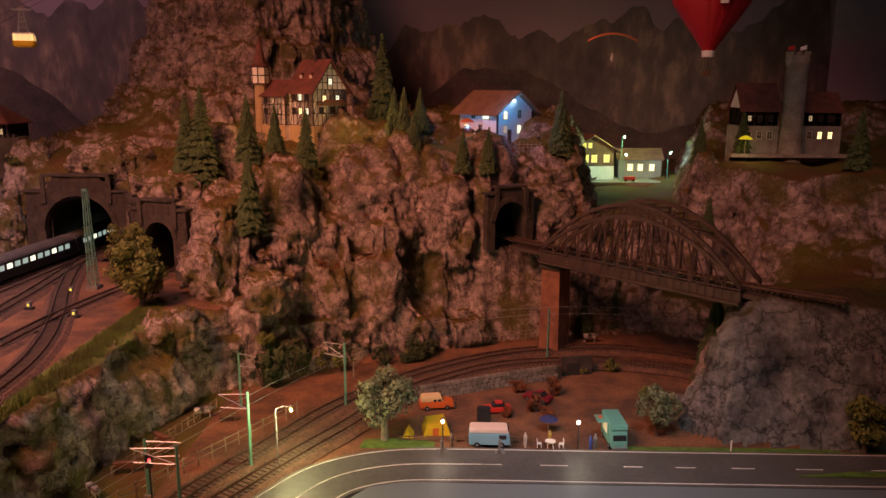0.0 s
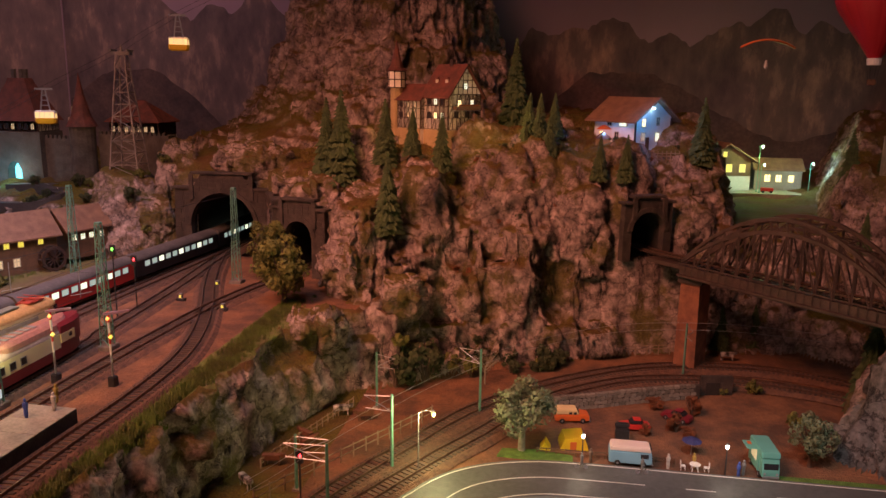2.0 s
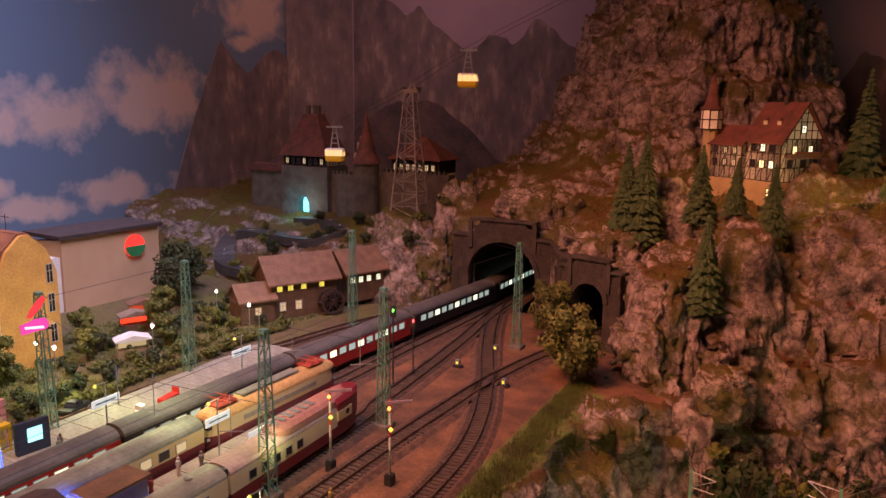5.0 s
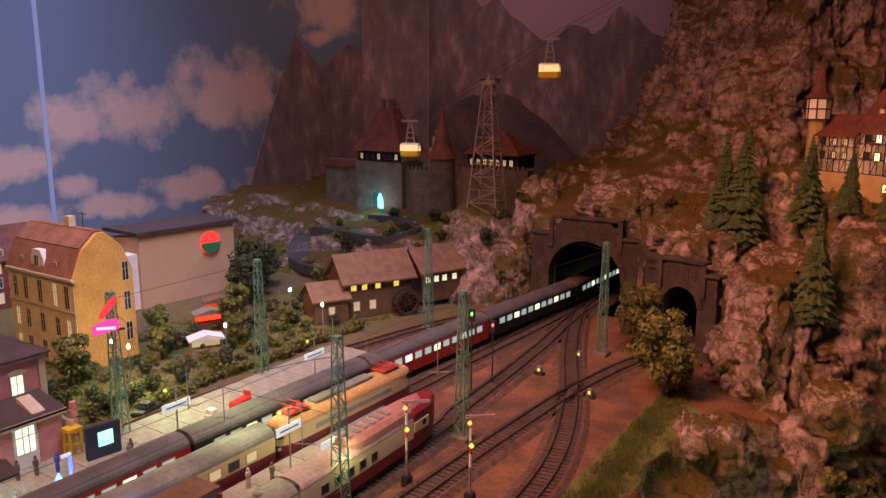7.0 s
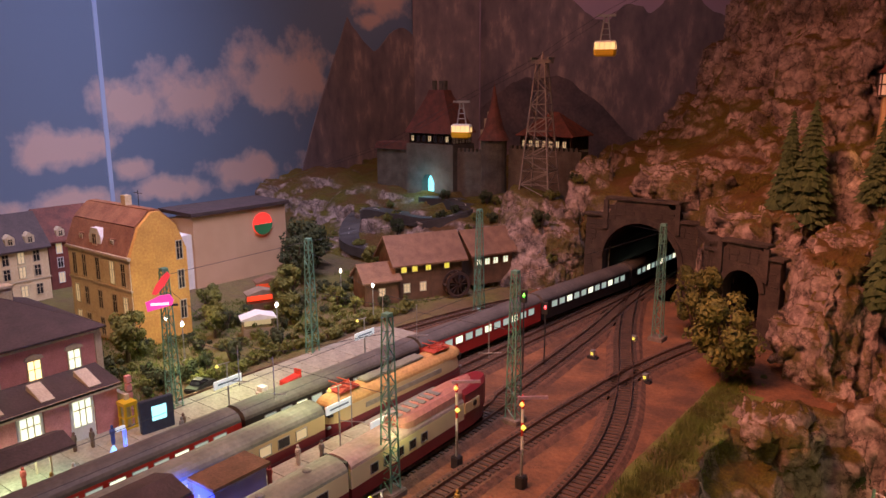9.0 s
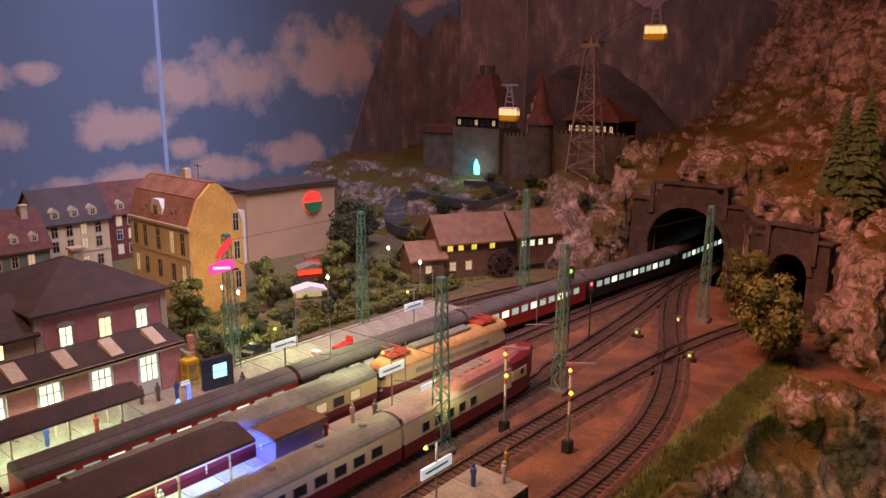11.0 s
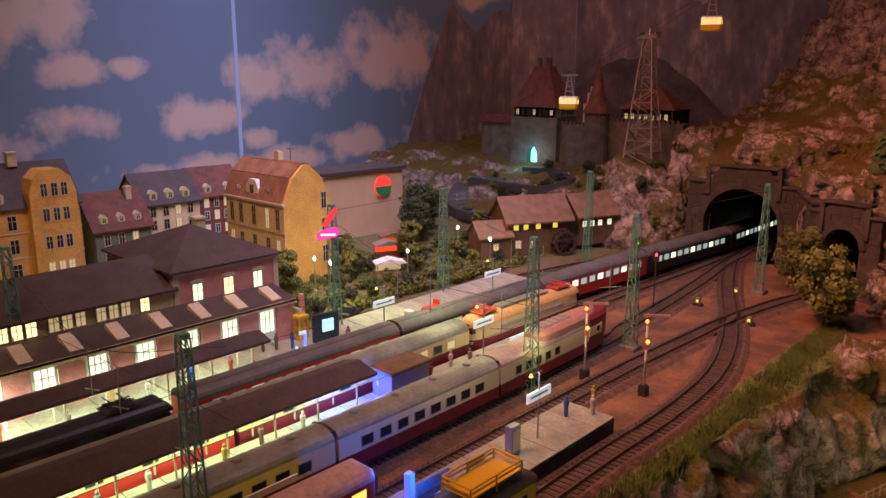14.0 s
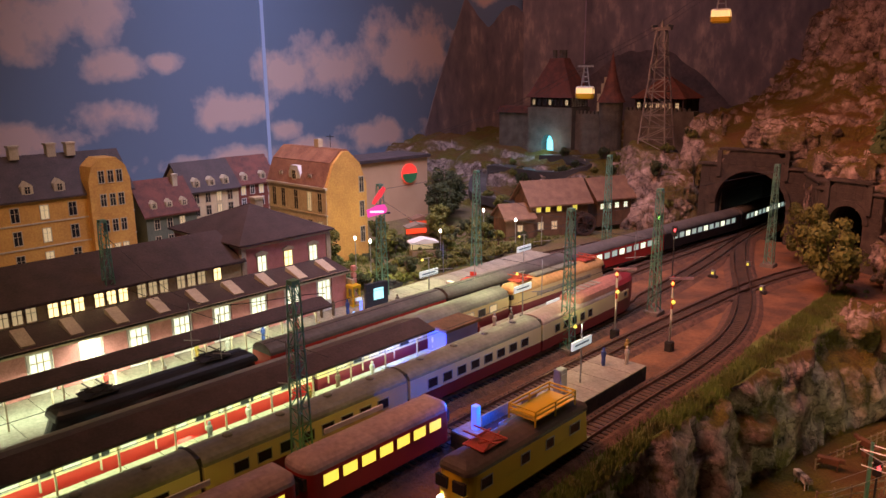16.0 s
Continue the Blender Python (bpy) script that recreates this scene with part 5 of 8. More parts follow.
for y in (0.085, 0.112, 0.14):
    for s in (-1, 1):
        rod(bm, (s * 0.0128, y, 0.043), (s * 0.0128, y, 0.0555), 0.0008, n=5)
for s in (-1, 1):
    for z in (0.052, 0.0555):
        rod(bm, (s * 0.0128, 0.085, z), (s * 0.0128, 0.14, z), 0.0008, n=5)
for y in (0.085, 0.14):
    for z in (0.052, 0.0555):
        rod(bm, (-0.0128, y, z), (0.0128, y, z), 0.0008, n=5)
part("work_platform", bm, P_YELLOW, yc, "yellow railed work platform")
pantograph(yc, 0.04, 0.0445, PANTO)
for q in (-0.008, 0.008):
    part("windscreen", B(q - 0.0055, q + 0.0055, 0.0005, 0.004, 0.0215, 0.03), GLASS_DARK, yc)
    part("headlight", rod(bmesh.new(), (q * 1.2, 0.003, 0.0125), (q * 1.2, -0.0006, 0.0125), 0.0015, n=10), LAMP_WHITE, yc)

# red rail buses beside it
PINK_ROOF = mat("pink_grey_bus_roof", (0.5, 0.36, 0.34), (0.4, 0.28, 0.27), 25, 0.45)
for y in (0.255, 0.098):
    c = vehicle("rail_bus", "red rail bus with a pale roof and yellow-lit windows", "railcar", at_track(-0.604, y), 0.152, [(0.006, 0.0195, P_RED, "lower_body"), (0.0195, 0.0335, P_RED, "upper_body")], PINK_ROOF, r0=0.008, r1=0.008, windows=win_row(0.152, 7, 0.0215, 0.014, 0.009, 0.012), pane=[LIT_YELLOW], group="rail buses", top=0.043, frame_mat=P_RED)
    part("destination_board", B(-0.014, -0.0125, 0.04, 0.1, 0.0425, 0.0465), WHITE_P, c)
    for yy2 in (0.0006, 0.1514):
        for q in (-0.007, 0.007):
            part("windscreen", B(q - 0.0058, q + 0.0058, yy2 - 0.0012 if yy2 < 0.1 else yy2 - 0.003, yy2 + 0.003 if yy2 < 0.1 else yy2 + 0.0012, 0.0215, 0.031), GLASS_DARK, c)

# ---- platforms ----
def platform(label, x0, x1, y0, y1, z=1.031):
    t = thing("platform", label, "platform", kind="structure")
    part("edge", B(x0, x1, y0, y1, YARD - 0.002, z - 0.0012), PORTAL, t)
    n = int((y1 - y0) / 0.03)
    for i in range(n):
        a, b = y0 + (y1 - y0) * i / n, y0 + (y1 - y0) * (i + 1) / n
        piece("slab", ("slab", round(x1 - x0, 4), round(b - a, 5)), lambda: B(0, x1 - x0, 0.0003, b - a - 0.0003, 0, 0.0012, bevel=0.0002), PAVING, t, pose(x0, a, z - 0.0012))
    return t


platform("narrow paved platform with a dark edge", -0.592, -0.5385, 0.41, 0.655)
platform("paved island platform between two trains", -0.745, -0.692, -0.2, 0.86)
platform("wide paved platform in front of the station", -0.945, -0.846, -0.2, 1.0)

# ---- platform canopies ----
STRIP = glow("canopy_lamp", (0.9, 1.0, 0.7), 9)


def canopy(label, x0, x1, y0, y1, z, posts):
    t = thing("platform_canopy", label, "platform canopy")
    xm = (x0 + x1) / 2
    part("roof", prism(bmesh.new(), [(x0, z), (xm, z + 0.007), (x1, z), (x1, z + 0.0025), (xm, z + 0.0095), (x0, z + 0.0025)], y0, y1, "y"), ROOF_DARK, t)
    for k in range(posts):
        y = y0 + 0.02 + (y1 - y0 - 0.04) * k / (posts - 1)
        for s in (-1, 1):
            bm = rod(bmesh.new(), (xm + s * (x1 - x0) * 0.36, y, 1.031), (xm + s * (x1 - x0) * 0.36, y, z + 0.0015), 0.0009, n=6)
            rod(bm, (xm + s * (x1 - x0) * 0.36, y, z - 0.01), (xm + s * (x1 - x0) * 0.12, y, z + 0.004), 0.0006, n=4)
            part("post", bm, SAND, t)
        if k % 2:
            part("lamp", B(xm - 0.002, xm + 0.002, y - 0.014, y + 0.014, z + 0.001, z + 0.0025), STRIP, t, "glowing white strip lamp")
    return t


canopy("long dark-roofed canopy over the island platform", -0.758, -0.709, -0.2, 0.515, 1.0665, 16)
canopy("dark-roofed canopy over the station platform", -0.912, -0.87, -0.2, 0.508, 1.061, 15)
area_lamp("canopy_light_island", (-0.733, 0.18, 1.0655), (-0.733, 0.18, 1.0), 0.03, 0.66, 0.5, (0.84, 1.0, 0.55))
area_lamp("canopy_light_station", (-0.892, 0.18, 1.0595), (-0.892, 0.18, 1.0), 0.03, 0.64, 0.42, (0.86, 1.0, 0.66))
area_lamp("station_awning_light", (-0.93, 0.25, 1.0735), (-0.938, 0.25, 1.04), 0.012, 0.6, 0.55, (0.95, 1.0, 0.72))
area_lamp("platform_lamps_light", (-0.885, 0.72, 1.1), (-0.87, 0.72, 1.03), 0.02, 0.4, 0.26, (0.9, 1.0, 0.45))

# ---- station building ----
SKYLIGHT = mat("pale_skylight_panel", (0.62, 0.56, 0.44), (0.52, 0.46, 0.36), 60, 0.5)


def station():
    PX = -0.985
    m = pose(PX, 0.462, YARD, 0, 0, 90)
    t = house("pink brick station hall with a dark hipped roof and lit windows", m, 0.136, 0.165, 0.113, 0.036, PINKW, ROOF_DARK, over=0.006, hip=0.075,
              windows=rows("f", (0.028, 0.068, 0.108), (0.072,), 0.012, 0.024, [LIT_WHITE, LIT_WARM]) + rows("r", (0.04, 0.09), (0.072,), 0.012, 0.024, [GLASS_DARK]) + rows("f", (0.02, 0.045, 0.07, 0.095, 0.12), (0.0,), 0.014, 0.036, [LIT_WHITE]),
              trim=(0.062, 0.1085), chimney=[(0.085, 0.09, 0.152, 0.006)], category="station", name="station_hall")
    for u in (0.028, 0.068, 0.108):
        part("window_hood", prism(bmesh.new(), [(u - 0.0095, 0.0975), (u + 0.0095, 0.0975), (u + 0.008, 0.1005), (u, 0.103), (u - 0.008, 0.1005)], -0.0022, 0.0002, "y"), SAND, t)
        part("sill", B(u - 0.0085, u + 0.0085, -0.0025, 0.0002, 0.0695, 0.0708), SAND, t)
    for x in (0.0, 0.132):
        part("corner_stone", B(x - 0.0015, x + 0.0055, -0.0016, 0.004, 0, 0.1083), SAND, t)
    w = house("cream station wing with a row of lit clerestory windows", pose(PX, -0.2, YARD, 0, 0, 90), 0.66, 0.12, 0.096, 0.026, CREAM, ROOF_DARK, over=0.005,
              windows=[("f", 0.016 + 0.013 * i + 0.008 * (i // 3), 0.0785, 0.0095, 0.0145, LIT_WARM if (i // 3) % 4 in (1, 2) else LIT_DIM) for i in range(40)] + rows("f", [0.03 + 0.05 * i for i in range(13)], (0.004,), 0.016, 0.036, [LIT_WHITE]), category="station", name="station_wing")
    a = thing("station_awning", "lit lean-to along the station with grey skylights and pink panels", "station", None)
    part("roof", prism(bmesh.new(), [(-0.934, 1.0765), (PX + 0.002, 1.0865), (PX + 0.002, 1.089), (-0.934, 1.079)], -0.2, 0.59, "y"), ROOF_DARK, a)
    part("fascia", B(-0.9355, -0.934, -0.2, 0.59, 1.0745, 1.0792), SAND, a)
    sl = math.degrees(math.atan2(0.01, 0.049)) + 8
    for i in range(17):
        y = -0.17 + 0.046 * i
        part("skylight", B(-0.015, 0.015, -0.0065, 0.0065, -0.003, 0.003, m=pose(-0.955, y, 1.084, 0, sl, 0)), SKYLIGHT, a)
    # front: pink panels and bright windows in turn
    for i in range(32):
        y = -0.2 + 0.0246 * i
        if i % 2:
            part("panel", B(-0.9405, -0.9375, y, y + 0.0235, 1.0312, 1.0762), PINKW, a)
        else:
            f = part("window", B(-0.9405, -0.9385, y, y + 0.0235, 1.0312, 1.0762), WHITE_P, a)
            part("pane", B(-0.9388, -0.9379, y + 0.003, y + 0.0205, 1.046, 1.0715), LIT_WHITE, f)
            for k in range(1, 3):
                part("glazing_bar", B(-0.9378, -0.9374, y + 0.003 + k * 0.00583 - 0.0005, y + 0.003 + k * 0.00583 + 0.0005, 1.046, 1.0715), SAND, f)
            part("transom", B(-0.9378, -0.9375, y + 0.003, y + 0.0205, 1.0625, 1.0635), SAND, f)
    part("end_wall", B(PX + 0.002, -0.9295, 0.5895, 0.594, YARD, 1.066), SAND, a)
    for i in range(6):
        part("quoin", B(-0.9375, -0.9325, 0.5945, 0.6, YARD + 0.019 + i * 0.009, YARD + 0.026 + i * 0.009), PINKW, a)


station()

# ---- town houses ----
DIMS = [GLASS_DARK, GLASS_DARK, LIT_DIM]


def dormers(t, w, us, y, z, roof, s=1.0):
    for u in us:
        bm = prism(bmesh.new(), [(-0.008 * s, 0), (0.008 * s, 0), (0.008 * s, 0.014 * s), (0, 0.021 * s), (-0.008 * s, 0.014 * s)], 0, 0.016 * s, "y")
        bmesh.ops.transform(bm, matrix=pose(u, y, z), verts=bm.verts[:])
        d = part("dormer", bm, SAND, t)
        window(d, pose(u, y, z + 0.003 * s), 0.007 * s, 0.01 * s, GLASS_DARK)


def hotel():
    HOTEL_ROOF = mat("orange_brown_roof_tiles", (0.34, 0.15, 0.08), (0.22, 0.09, 0.05), 50, 0.75, 0.0008, 420)
    t = thing("hotel", "tall ochre gabled town house with a red mansard roof", "house", pose(-1.345, 0.752, YARD))
    L, D = 0.165, 0.088
    prof = [(0, 0), (D, 0), (D, 0.132), (D - 0.014, 0.168), (D / 2 + 0.006, 0.19), (D / 2 - 0.006, 0.19), (0.016, 0.17), (0, 0.132)]
    part("wall", prism(bmesh.new(), prof, 0, L, "x"), OCHRE, t)
    part("facade", B(0.0, L - 0.001, -0.0015, 0.001, 0.003, 0.131), CREAM, t)
    for a, b in ((7, 6), (6, 5), (5, 4), (4, 3), (3, 2)):
        (y0, z0), (y1, z1) = prof[a], prof[b]
        n = Vector((-(z1 - z0), (y1 - y0))).normalized()
        if n.y < 0:
            n = -n
        o = 0.003
        part("roof", prism(bmesh.new(), [(y0 + n.x * 0.0004, z0 + n.y * 0.0004), (y1 + n.x * 0.0004, z1 + n.y * 0.0004), (y1 + n.x * o, z1 + n.y * o), (y0 + n.x * o, z0 + n.y * o)], -0.003, L - 0.006, "x"), HOTEL_ROOF, t)
    part("cornice", B(-0.002, L + 0.002, -0.005, 0.0, 0.1285, 0.1325), SAND, t)
    part("string_course", B(-0.001, L + 0.001, -0.003, 0.0, 0.0835, 0.0865), SAND, t)
    for i, u in enumerate((0.018, 0.045, 0.082, 0.12, 0.148)):
        for v, hh in ((0.008, 0.026), (0.048, 0.026), (0.09, 0.032)):
            window(t, pose(u, -0.0015, v), 0.01, hh, LIT_DIM if (i + int(v * 100)) % 4 == 0 else GLASS_DARK)
    for v in (0.03, 0.075, 0.118):
        window(t, pose(L, 0.076, v, 0, 0, 90), 0.009, 0.026, GLASS_DARK)
    d = part("dormer", prism(bmesh.new(), [(0.06, 0.134), (0.092, 0.134), (0.092, 0.152), (0.085, 0.164), (0.067, 0.164), (0.06, 0.152)], 0.001, 0.02, "y"), WHITE_P, t)
    window(d, pose(0.076, 0.001, 0.14), 0.01, 0.015, GLASS_DARK)
    for x in (0.035, 0.118):
        d = part("dormer", B(x - 0.007, x + 0.007, 0.003, 0.016, 0.14, 0.153), HOTEL_ROOF, t)
        window(d, pose(x, 0.003, 0.142), 0.007, 0.008, GLASS_DARK)
    part("chimney", B(0.085, 0.097, 0.04, 0.05, 0.188, 0.207), CREAM, t)
    bm = rod(bmesh.new(), (0.125, 0.044, 0.188), (0.125, 0.044, 0.217), 0.0005, n=5)
    rod(bm, (0.115, 0.044, 0.213), (0.135, 0.044, 0.213), 0.0005, n=5)
    part("aerial", bm, BLACKM, t)


hotel()

t = thing("cinema", "tall windowless cream hall with a dark monopitch roof", "building", pose(-1.395, 1.0, YARD, 0, 0, -3))
part("wall", prism(bmesh.new(), [(-0.1, 0), (0, 0), (0, 0.132), (-0.1, 0.12)], 0, 0.205, "y"), mat("cream_render", (0.6, 0.4, 0.25), (0.55, 0.36, 0.22), 20, 0.85, fine=False), t)
part("roof", B(-0.105, 0.006, -0.006, 0.211, 0.1325, 0.139), ROOF_DARK, t)
part("annex", B(-0.05, -0.006, -0.03, -0.0005, 0, 0.1), WHITE_P, t)
s = part("round_sign", rod(bmesh.new(), (0.0004, 0.148, 0.1), (0.004, 0.148, 0.1), 0.0215, n=28), glow("red_sign", (1.0, 0.04, 0.03), 1.1, (0.5, 0.05, 0.04)), t, "round glowing red and green sign")
part("sign_stripe", B(0.0042, 0.0048, 0.13, 0.166, 0.096, 0.1), glow("cyan_sign", (0.5, 0.8, 0.7), 1.5), s)
part("sign_base", prism(bmesh.new(), [(0.148 + 0.0215 * math.cos(a), 0.1 + 0.0215 * math.sin(a)) for a in [math.pi + math.pi * i / 12 for i in range(13)]], 0.0042, 0.005, "x"), glow("green_sign", (0.03, 0.2, 0.08), 0.3, (0.03, 0.1, 0.05)), s)

h = house("ochre corner house with a dark mansard roof and bay gable", pose(-1.5, 0.3, YARD, 0, 0, 90), 0.27, 0.11, 0.125, 0.062, OCHRE, ROOF_DARK, over=0.004, windows=rows("f", (0.03, 0.075, 0.12, 0.165), (0.012, 0.052, 0.09), 0.012, 0.022, DIMS), trim=(0.043, 0.083, 0.121), chimney=[(0.06, 0.055, 0.205, 0.007), (0.16, 0.055, 0.205, 0.007), (0.19, 0.05, 0.205, 0.007), (0.1, 0.05, 0.205, 0.007)])
dormers(h, 0.27, (0.05, 0.1, 0.15), 0.004, 0.13, ROOF_DARK, 1.1)
b = part("bay", prism(bmesh.new(), [(0.19, 0.0), (0.262, 0.0), (0.262, 0.145), (0.255, 0.168), (0.24, 0.182), (0.212, 0.182), (0.197, 0.168), (0.19, 0.145)], -0.014, 0.03, "y"), OCHRE, h)
for v in (0.012, 0.055, 0.1, 0.14):
    for u in (0.212, 0.228, 0.243):
        window(b, pose(u, -0.014, v), 0.009, 0.02, LIT_DIM if v < 0.02 else GLASS_DARK)
h = house("pink town house with a dark roof", pose(-1.46, 0.06, YARD, 0, 0, 80), 0.22, 0.1, 0.12, 0.06, mat("pink_plaster", (0.55, 0.28, 0.22), (0.48, 0.23, 0.18), 40, 0.8), ROOF_DARK, windows=rows("f", [0.03 + 0.04 * i for i in range(5)], (0.012, 0.05, 0.088), 0.012, 0.022, DIMS), trim=(0.042, 0.082))
h = house("grey-green town house with a brown roof and three dormers", pose(-1.5, 0.59, YARD, 0, 0, 90), 0.1, 0.1, 0.07, 0.055, GREENW, ROOF_RED, windows=rows("f", (0.02, 0.045, 0.07), (0.01, 0.042), 0.009, 0.018, DIMS), chimney=[(0.08, 0.04, 0.132, 0.005)])
dormers(h, 0.1, (0.02, 0.05, 0.08), 0.006, 0.078, ROOF_BROWN, 0.8)
h = house("cream town house with a dark roof and dormers", pose(-1.55, 0.7, YARD, 0, 0, 90), 0.115, 0.1, 0.095, 0.05, CREAM, ROOF_DARK, windows=rows("f", (0.02, 0.045, 0.07, 0.095), (0.012, 0.045, 0.07), 0.01, 0.018, DIMS), trim=(0.038, 0.091))
dormers(h, 0.115, (0.025, 0.058, 0.09), 0.004, 0.1, ROOF_DARK, 0.95)
h = house("dark red brick town house with pale window frames", pose(-1.6, 0.84, YARD, 0, 0, 88), 0.1, 0.1, 0.09, 0.05, REDBR, ROOF_RED, windows=rows("f", (0.018, 0.04, 0.062, 0.084), (0.012, 0.04, 0.066), 0.009, 0.017, [LIT_DIM, GLASS_DARK]), trim=(0.086,), frame_mat=WHITE_P)
dormers(h, 0.1, (0.025, 0.07), 0.003, 0.094, ROOF_RED, 0.9)

# ---- half-timbered inn on the ledge ----
PINKPL = mat("infill_plaster", (0.8, 0.74, 0.68), (0.72, 0.66, 0.6), 60, 0.85)
BASEPL = mat("ochre_base_plaster", (0.42, 0.29, 0.16), (0.34, 0.23, 0.12), 50, 0.85)


def inn():
    m = pose(-0.336, 1.493, 1.225, 0, 0, -38)
    t = thing("half_timbered_inn", "half-timbered inn with a steep red roof and lit windows", "house", m)
    w, d, h, rh = 0.07, 0.088, 0.118, 0.054
    part("wall", gable_walls(w, d, h, rh, "x"), PINKPL, t)
    part("base_wall", B(-0.002, w + 0.002, -0.002, d + 0.002, 0, 0.05), BASEPL, t)
    part("roof", gable_roof(w, d, h, rh, 0.007, 0.003, "x"), ROOF_RED, t)
    part("timber_frame", timbering(w, d, 0.051, 0.118, 6, 8, 0.0014, 3), TIMBER, t)
    bm = bmesh.new()
    for k in range(1, 4):
        z = h + rh * k / 4
        y = d / 2 * k / 4
        box(bm, w - 0.0003, w + 0.0008, y, d - y, z - 0.0007, z + 0.0007)
    for k in range(1, 7):
        y = d * k / 7
        box(bm, w - 0.0003, w + 0.0008, y - 0.0007, y + 0.0007, h + 0.0008, h + rh * (1 - abs(2 * y / d - 1)) - 0.001)
    part("gable_frame", bm, TIMBER, t)
    part("barge_board", prism(bmesh.new(), [(-0.008, h - 0.011), (d / 2, h + rh + 0.001), (d + 0.008, h - 0.011), (d + 0.008, h - 0.008), (d / 2, h + rh + 0.0045), (-0.008, h - 0.008)], w + 0.0075, w + 0.009, "x"), TIMBER, t)
    for f, u, v, p in (("r", 0.044, 0.128, LIT_WHITE), ("r", 0.028, 0.096, LIT_WARM), ("r", 0.062, 0.096, LIT_WHITE), ("r", 0.06, 0.03, LIT_WHITE), ("r", 0.02, 0.074, GLASS_DARK), ("r", 0.05, 0.074, GLASS_DARK), ("r", 0.075, 0.074, GLASS_DARK),
                       ("f", 0.035, 0.098, LIT_WHITE), ("f", 0.054, 0.098, GLASS_DARK), ("f", 0.016, 0.098, GLASS_DARK), ("f", 0.054, 0.072, LIT_WHITE), ("f", 0.016, 0.072, GLASS_DARK), ("f", 0.035, 0.072, LIT_WARM), ("f", 0.056, 0.028, LIT_WARM)):
        window(t, FACES[f](u, v, w, d) @ pose(0, -0.0006 if v > 0.05 else -0.0024, 0), 0.009, 0.011, p, TIMBER)
    part("balcony", B(w + 0.001, w + 0.011, 0.012, 0.076, 0.0885, 0.0955), WOOD, t)
    part("balcony_flowers", B(w + 0.008, w + 0.0125, 0.02, 0.07, 0.0957, 0.099), LEAVES_RUST, t)
    for u in (0.02, 0.048):
        dm = part("dormer", prism(bmesh.new(), [(u - 0.007, 0), (u + 0.007, 0), (u, 0.01)], 0, 0.014, "y", m=pose(0, 0.016, h + 0.022)), ROOF_RED, t)
        window(dm, pose(u, 0.016, h + 0.0225), 0.005, 0.004, WHITE_P)
    part("chimney", B(0.03, 0.038, d / 2 - 0.004, d / 2 + 0.004, h + rh - 0.006, h + rh + 0.012), TIMBER, t)
    part("door", B(w + 0.0021, w + 0.003, 0.036, 0.046, 0.036, 0.056), TIMBER, t)
    # annex and stair tower
    a = thing("inn_annex", "lower half-timbered wing with a small gable", "house", pose(-0.396, 1.52, 1.225, 0, 0, -34))
    part("wall", gable_walls(0.066, 0.06, 0.108, 0.026, "x"), PINKPL, a)
    part("base_wall", B(-0.002, 0.0655, -0.002, 0.062, 0, 0.05), BASEPL, a)
    part("roof", gable_roof(0.066, 0.06, 0.108, 0.026, 0.005, 0.0025, "x"), ROOF_RED, a)
    part("timber_frame", timbering(0.066, 0.06, 0.051, 0.108, 6, 4, 0.0013, 3), TIMBER, a)
    for u, v in ((0.012, 0.072), (0.033, 0.072), (0.052, 0.072), (0.012, 0.092), (0.033, 0.092), (0.052, 0.092)):
        window(a, pose(u, -0.0006, v), 0.006, 0.009, LIT_DIM if u > 0.02 else GLASS_DARK, TIMBER)
    s = thing("stair_tower", "round-plan stair tower with a tall pointed red spire", "tower", pose(-0.4, 1.53, 1.225))
    part("shaft", lathe(bmesh.new(), [(0.013, 0), (0.0125, 0.128)], 8), BASEPL, s)
    part("belfry", lathe(bmesh.new(), [(0.0175, 0.1282), (0.0175, 0.162)], 8), PINKPL, s)
    bm = bmesh.new()
    for i in range(8):
        q = 6.28319 * i / 8
        rod(bm, (0.0176 * math.cos(q), 0.0176 * math.sin(q), 0.1283), (0.0176 * math.cos(q), 0.0176 * math.sin(q), 0.1619), 0.0011, n=4)
        q2 = 6.28319 * (i + 1) / 8
        for z in (0.129, 0.145, 0.1612):
            rod(bm, (0.0176 * math.cos(q), 0.0176 * math.sin(q), z), (0.0176 * math.cos(q2), 0.0176 * math.sin(q2), z), 0.001, n=4)
    part("timber_frame", bm, TIMBER, s)
    part("spire", lathe(bmesh.new(), [(0.022, 0.1622), (0.014, 0.169), (0.008, 0.19), (0.0005, 0.222)], 8), ROOF_RED, s)


inn()
# added lamps without fixtures, to brighten the inn's gable and long wall
point_lamp("inn_light", (-0.19, 1.4, 1.31), 0.16, (1.0, 0.6, 0.2), 0.006)
point_lamp("inn_light_side", (-0.372, 1.4, 1.3), 0.15, (1.0, 0.5, 0.15), 0.006)

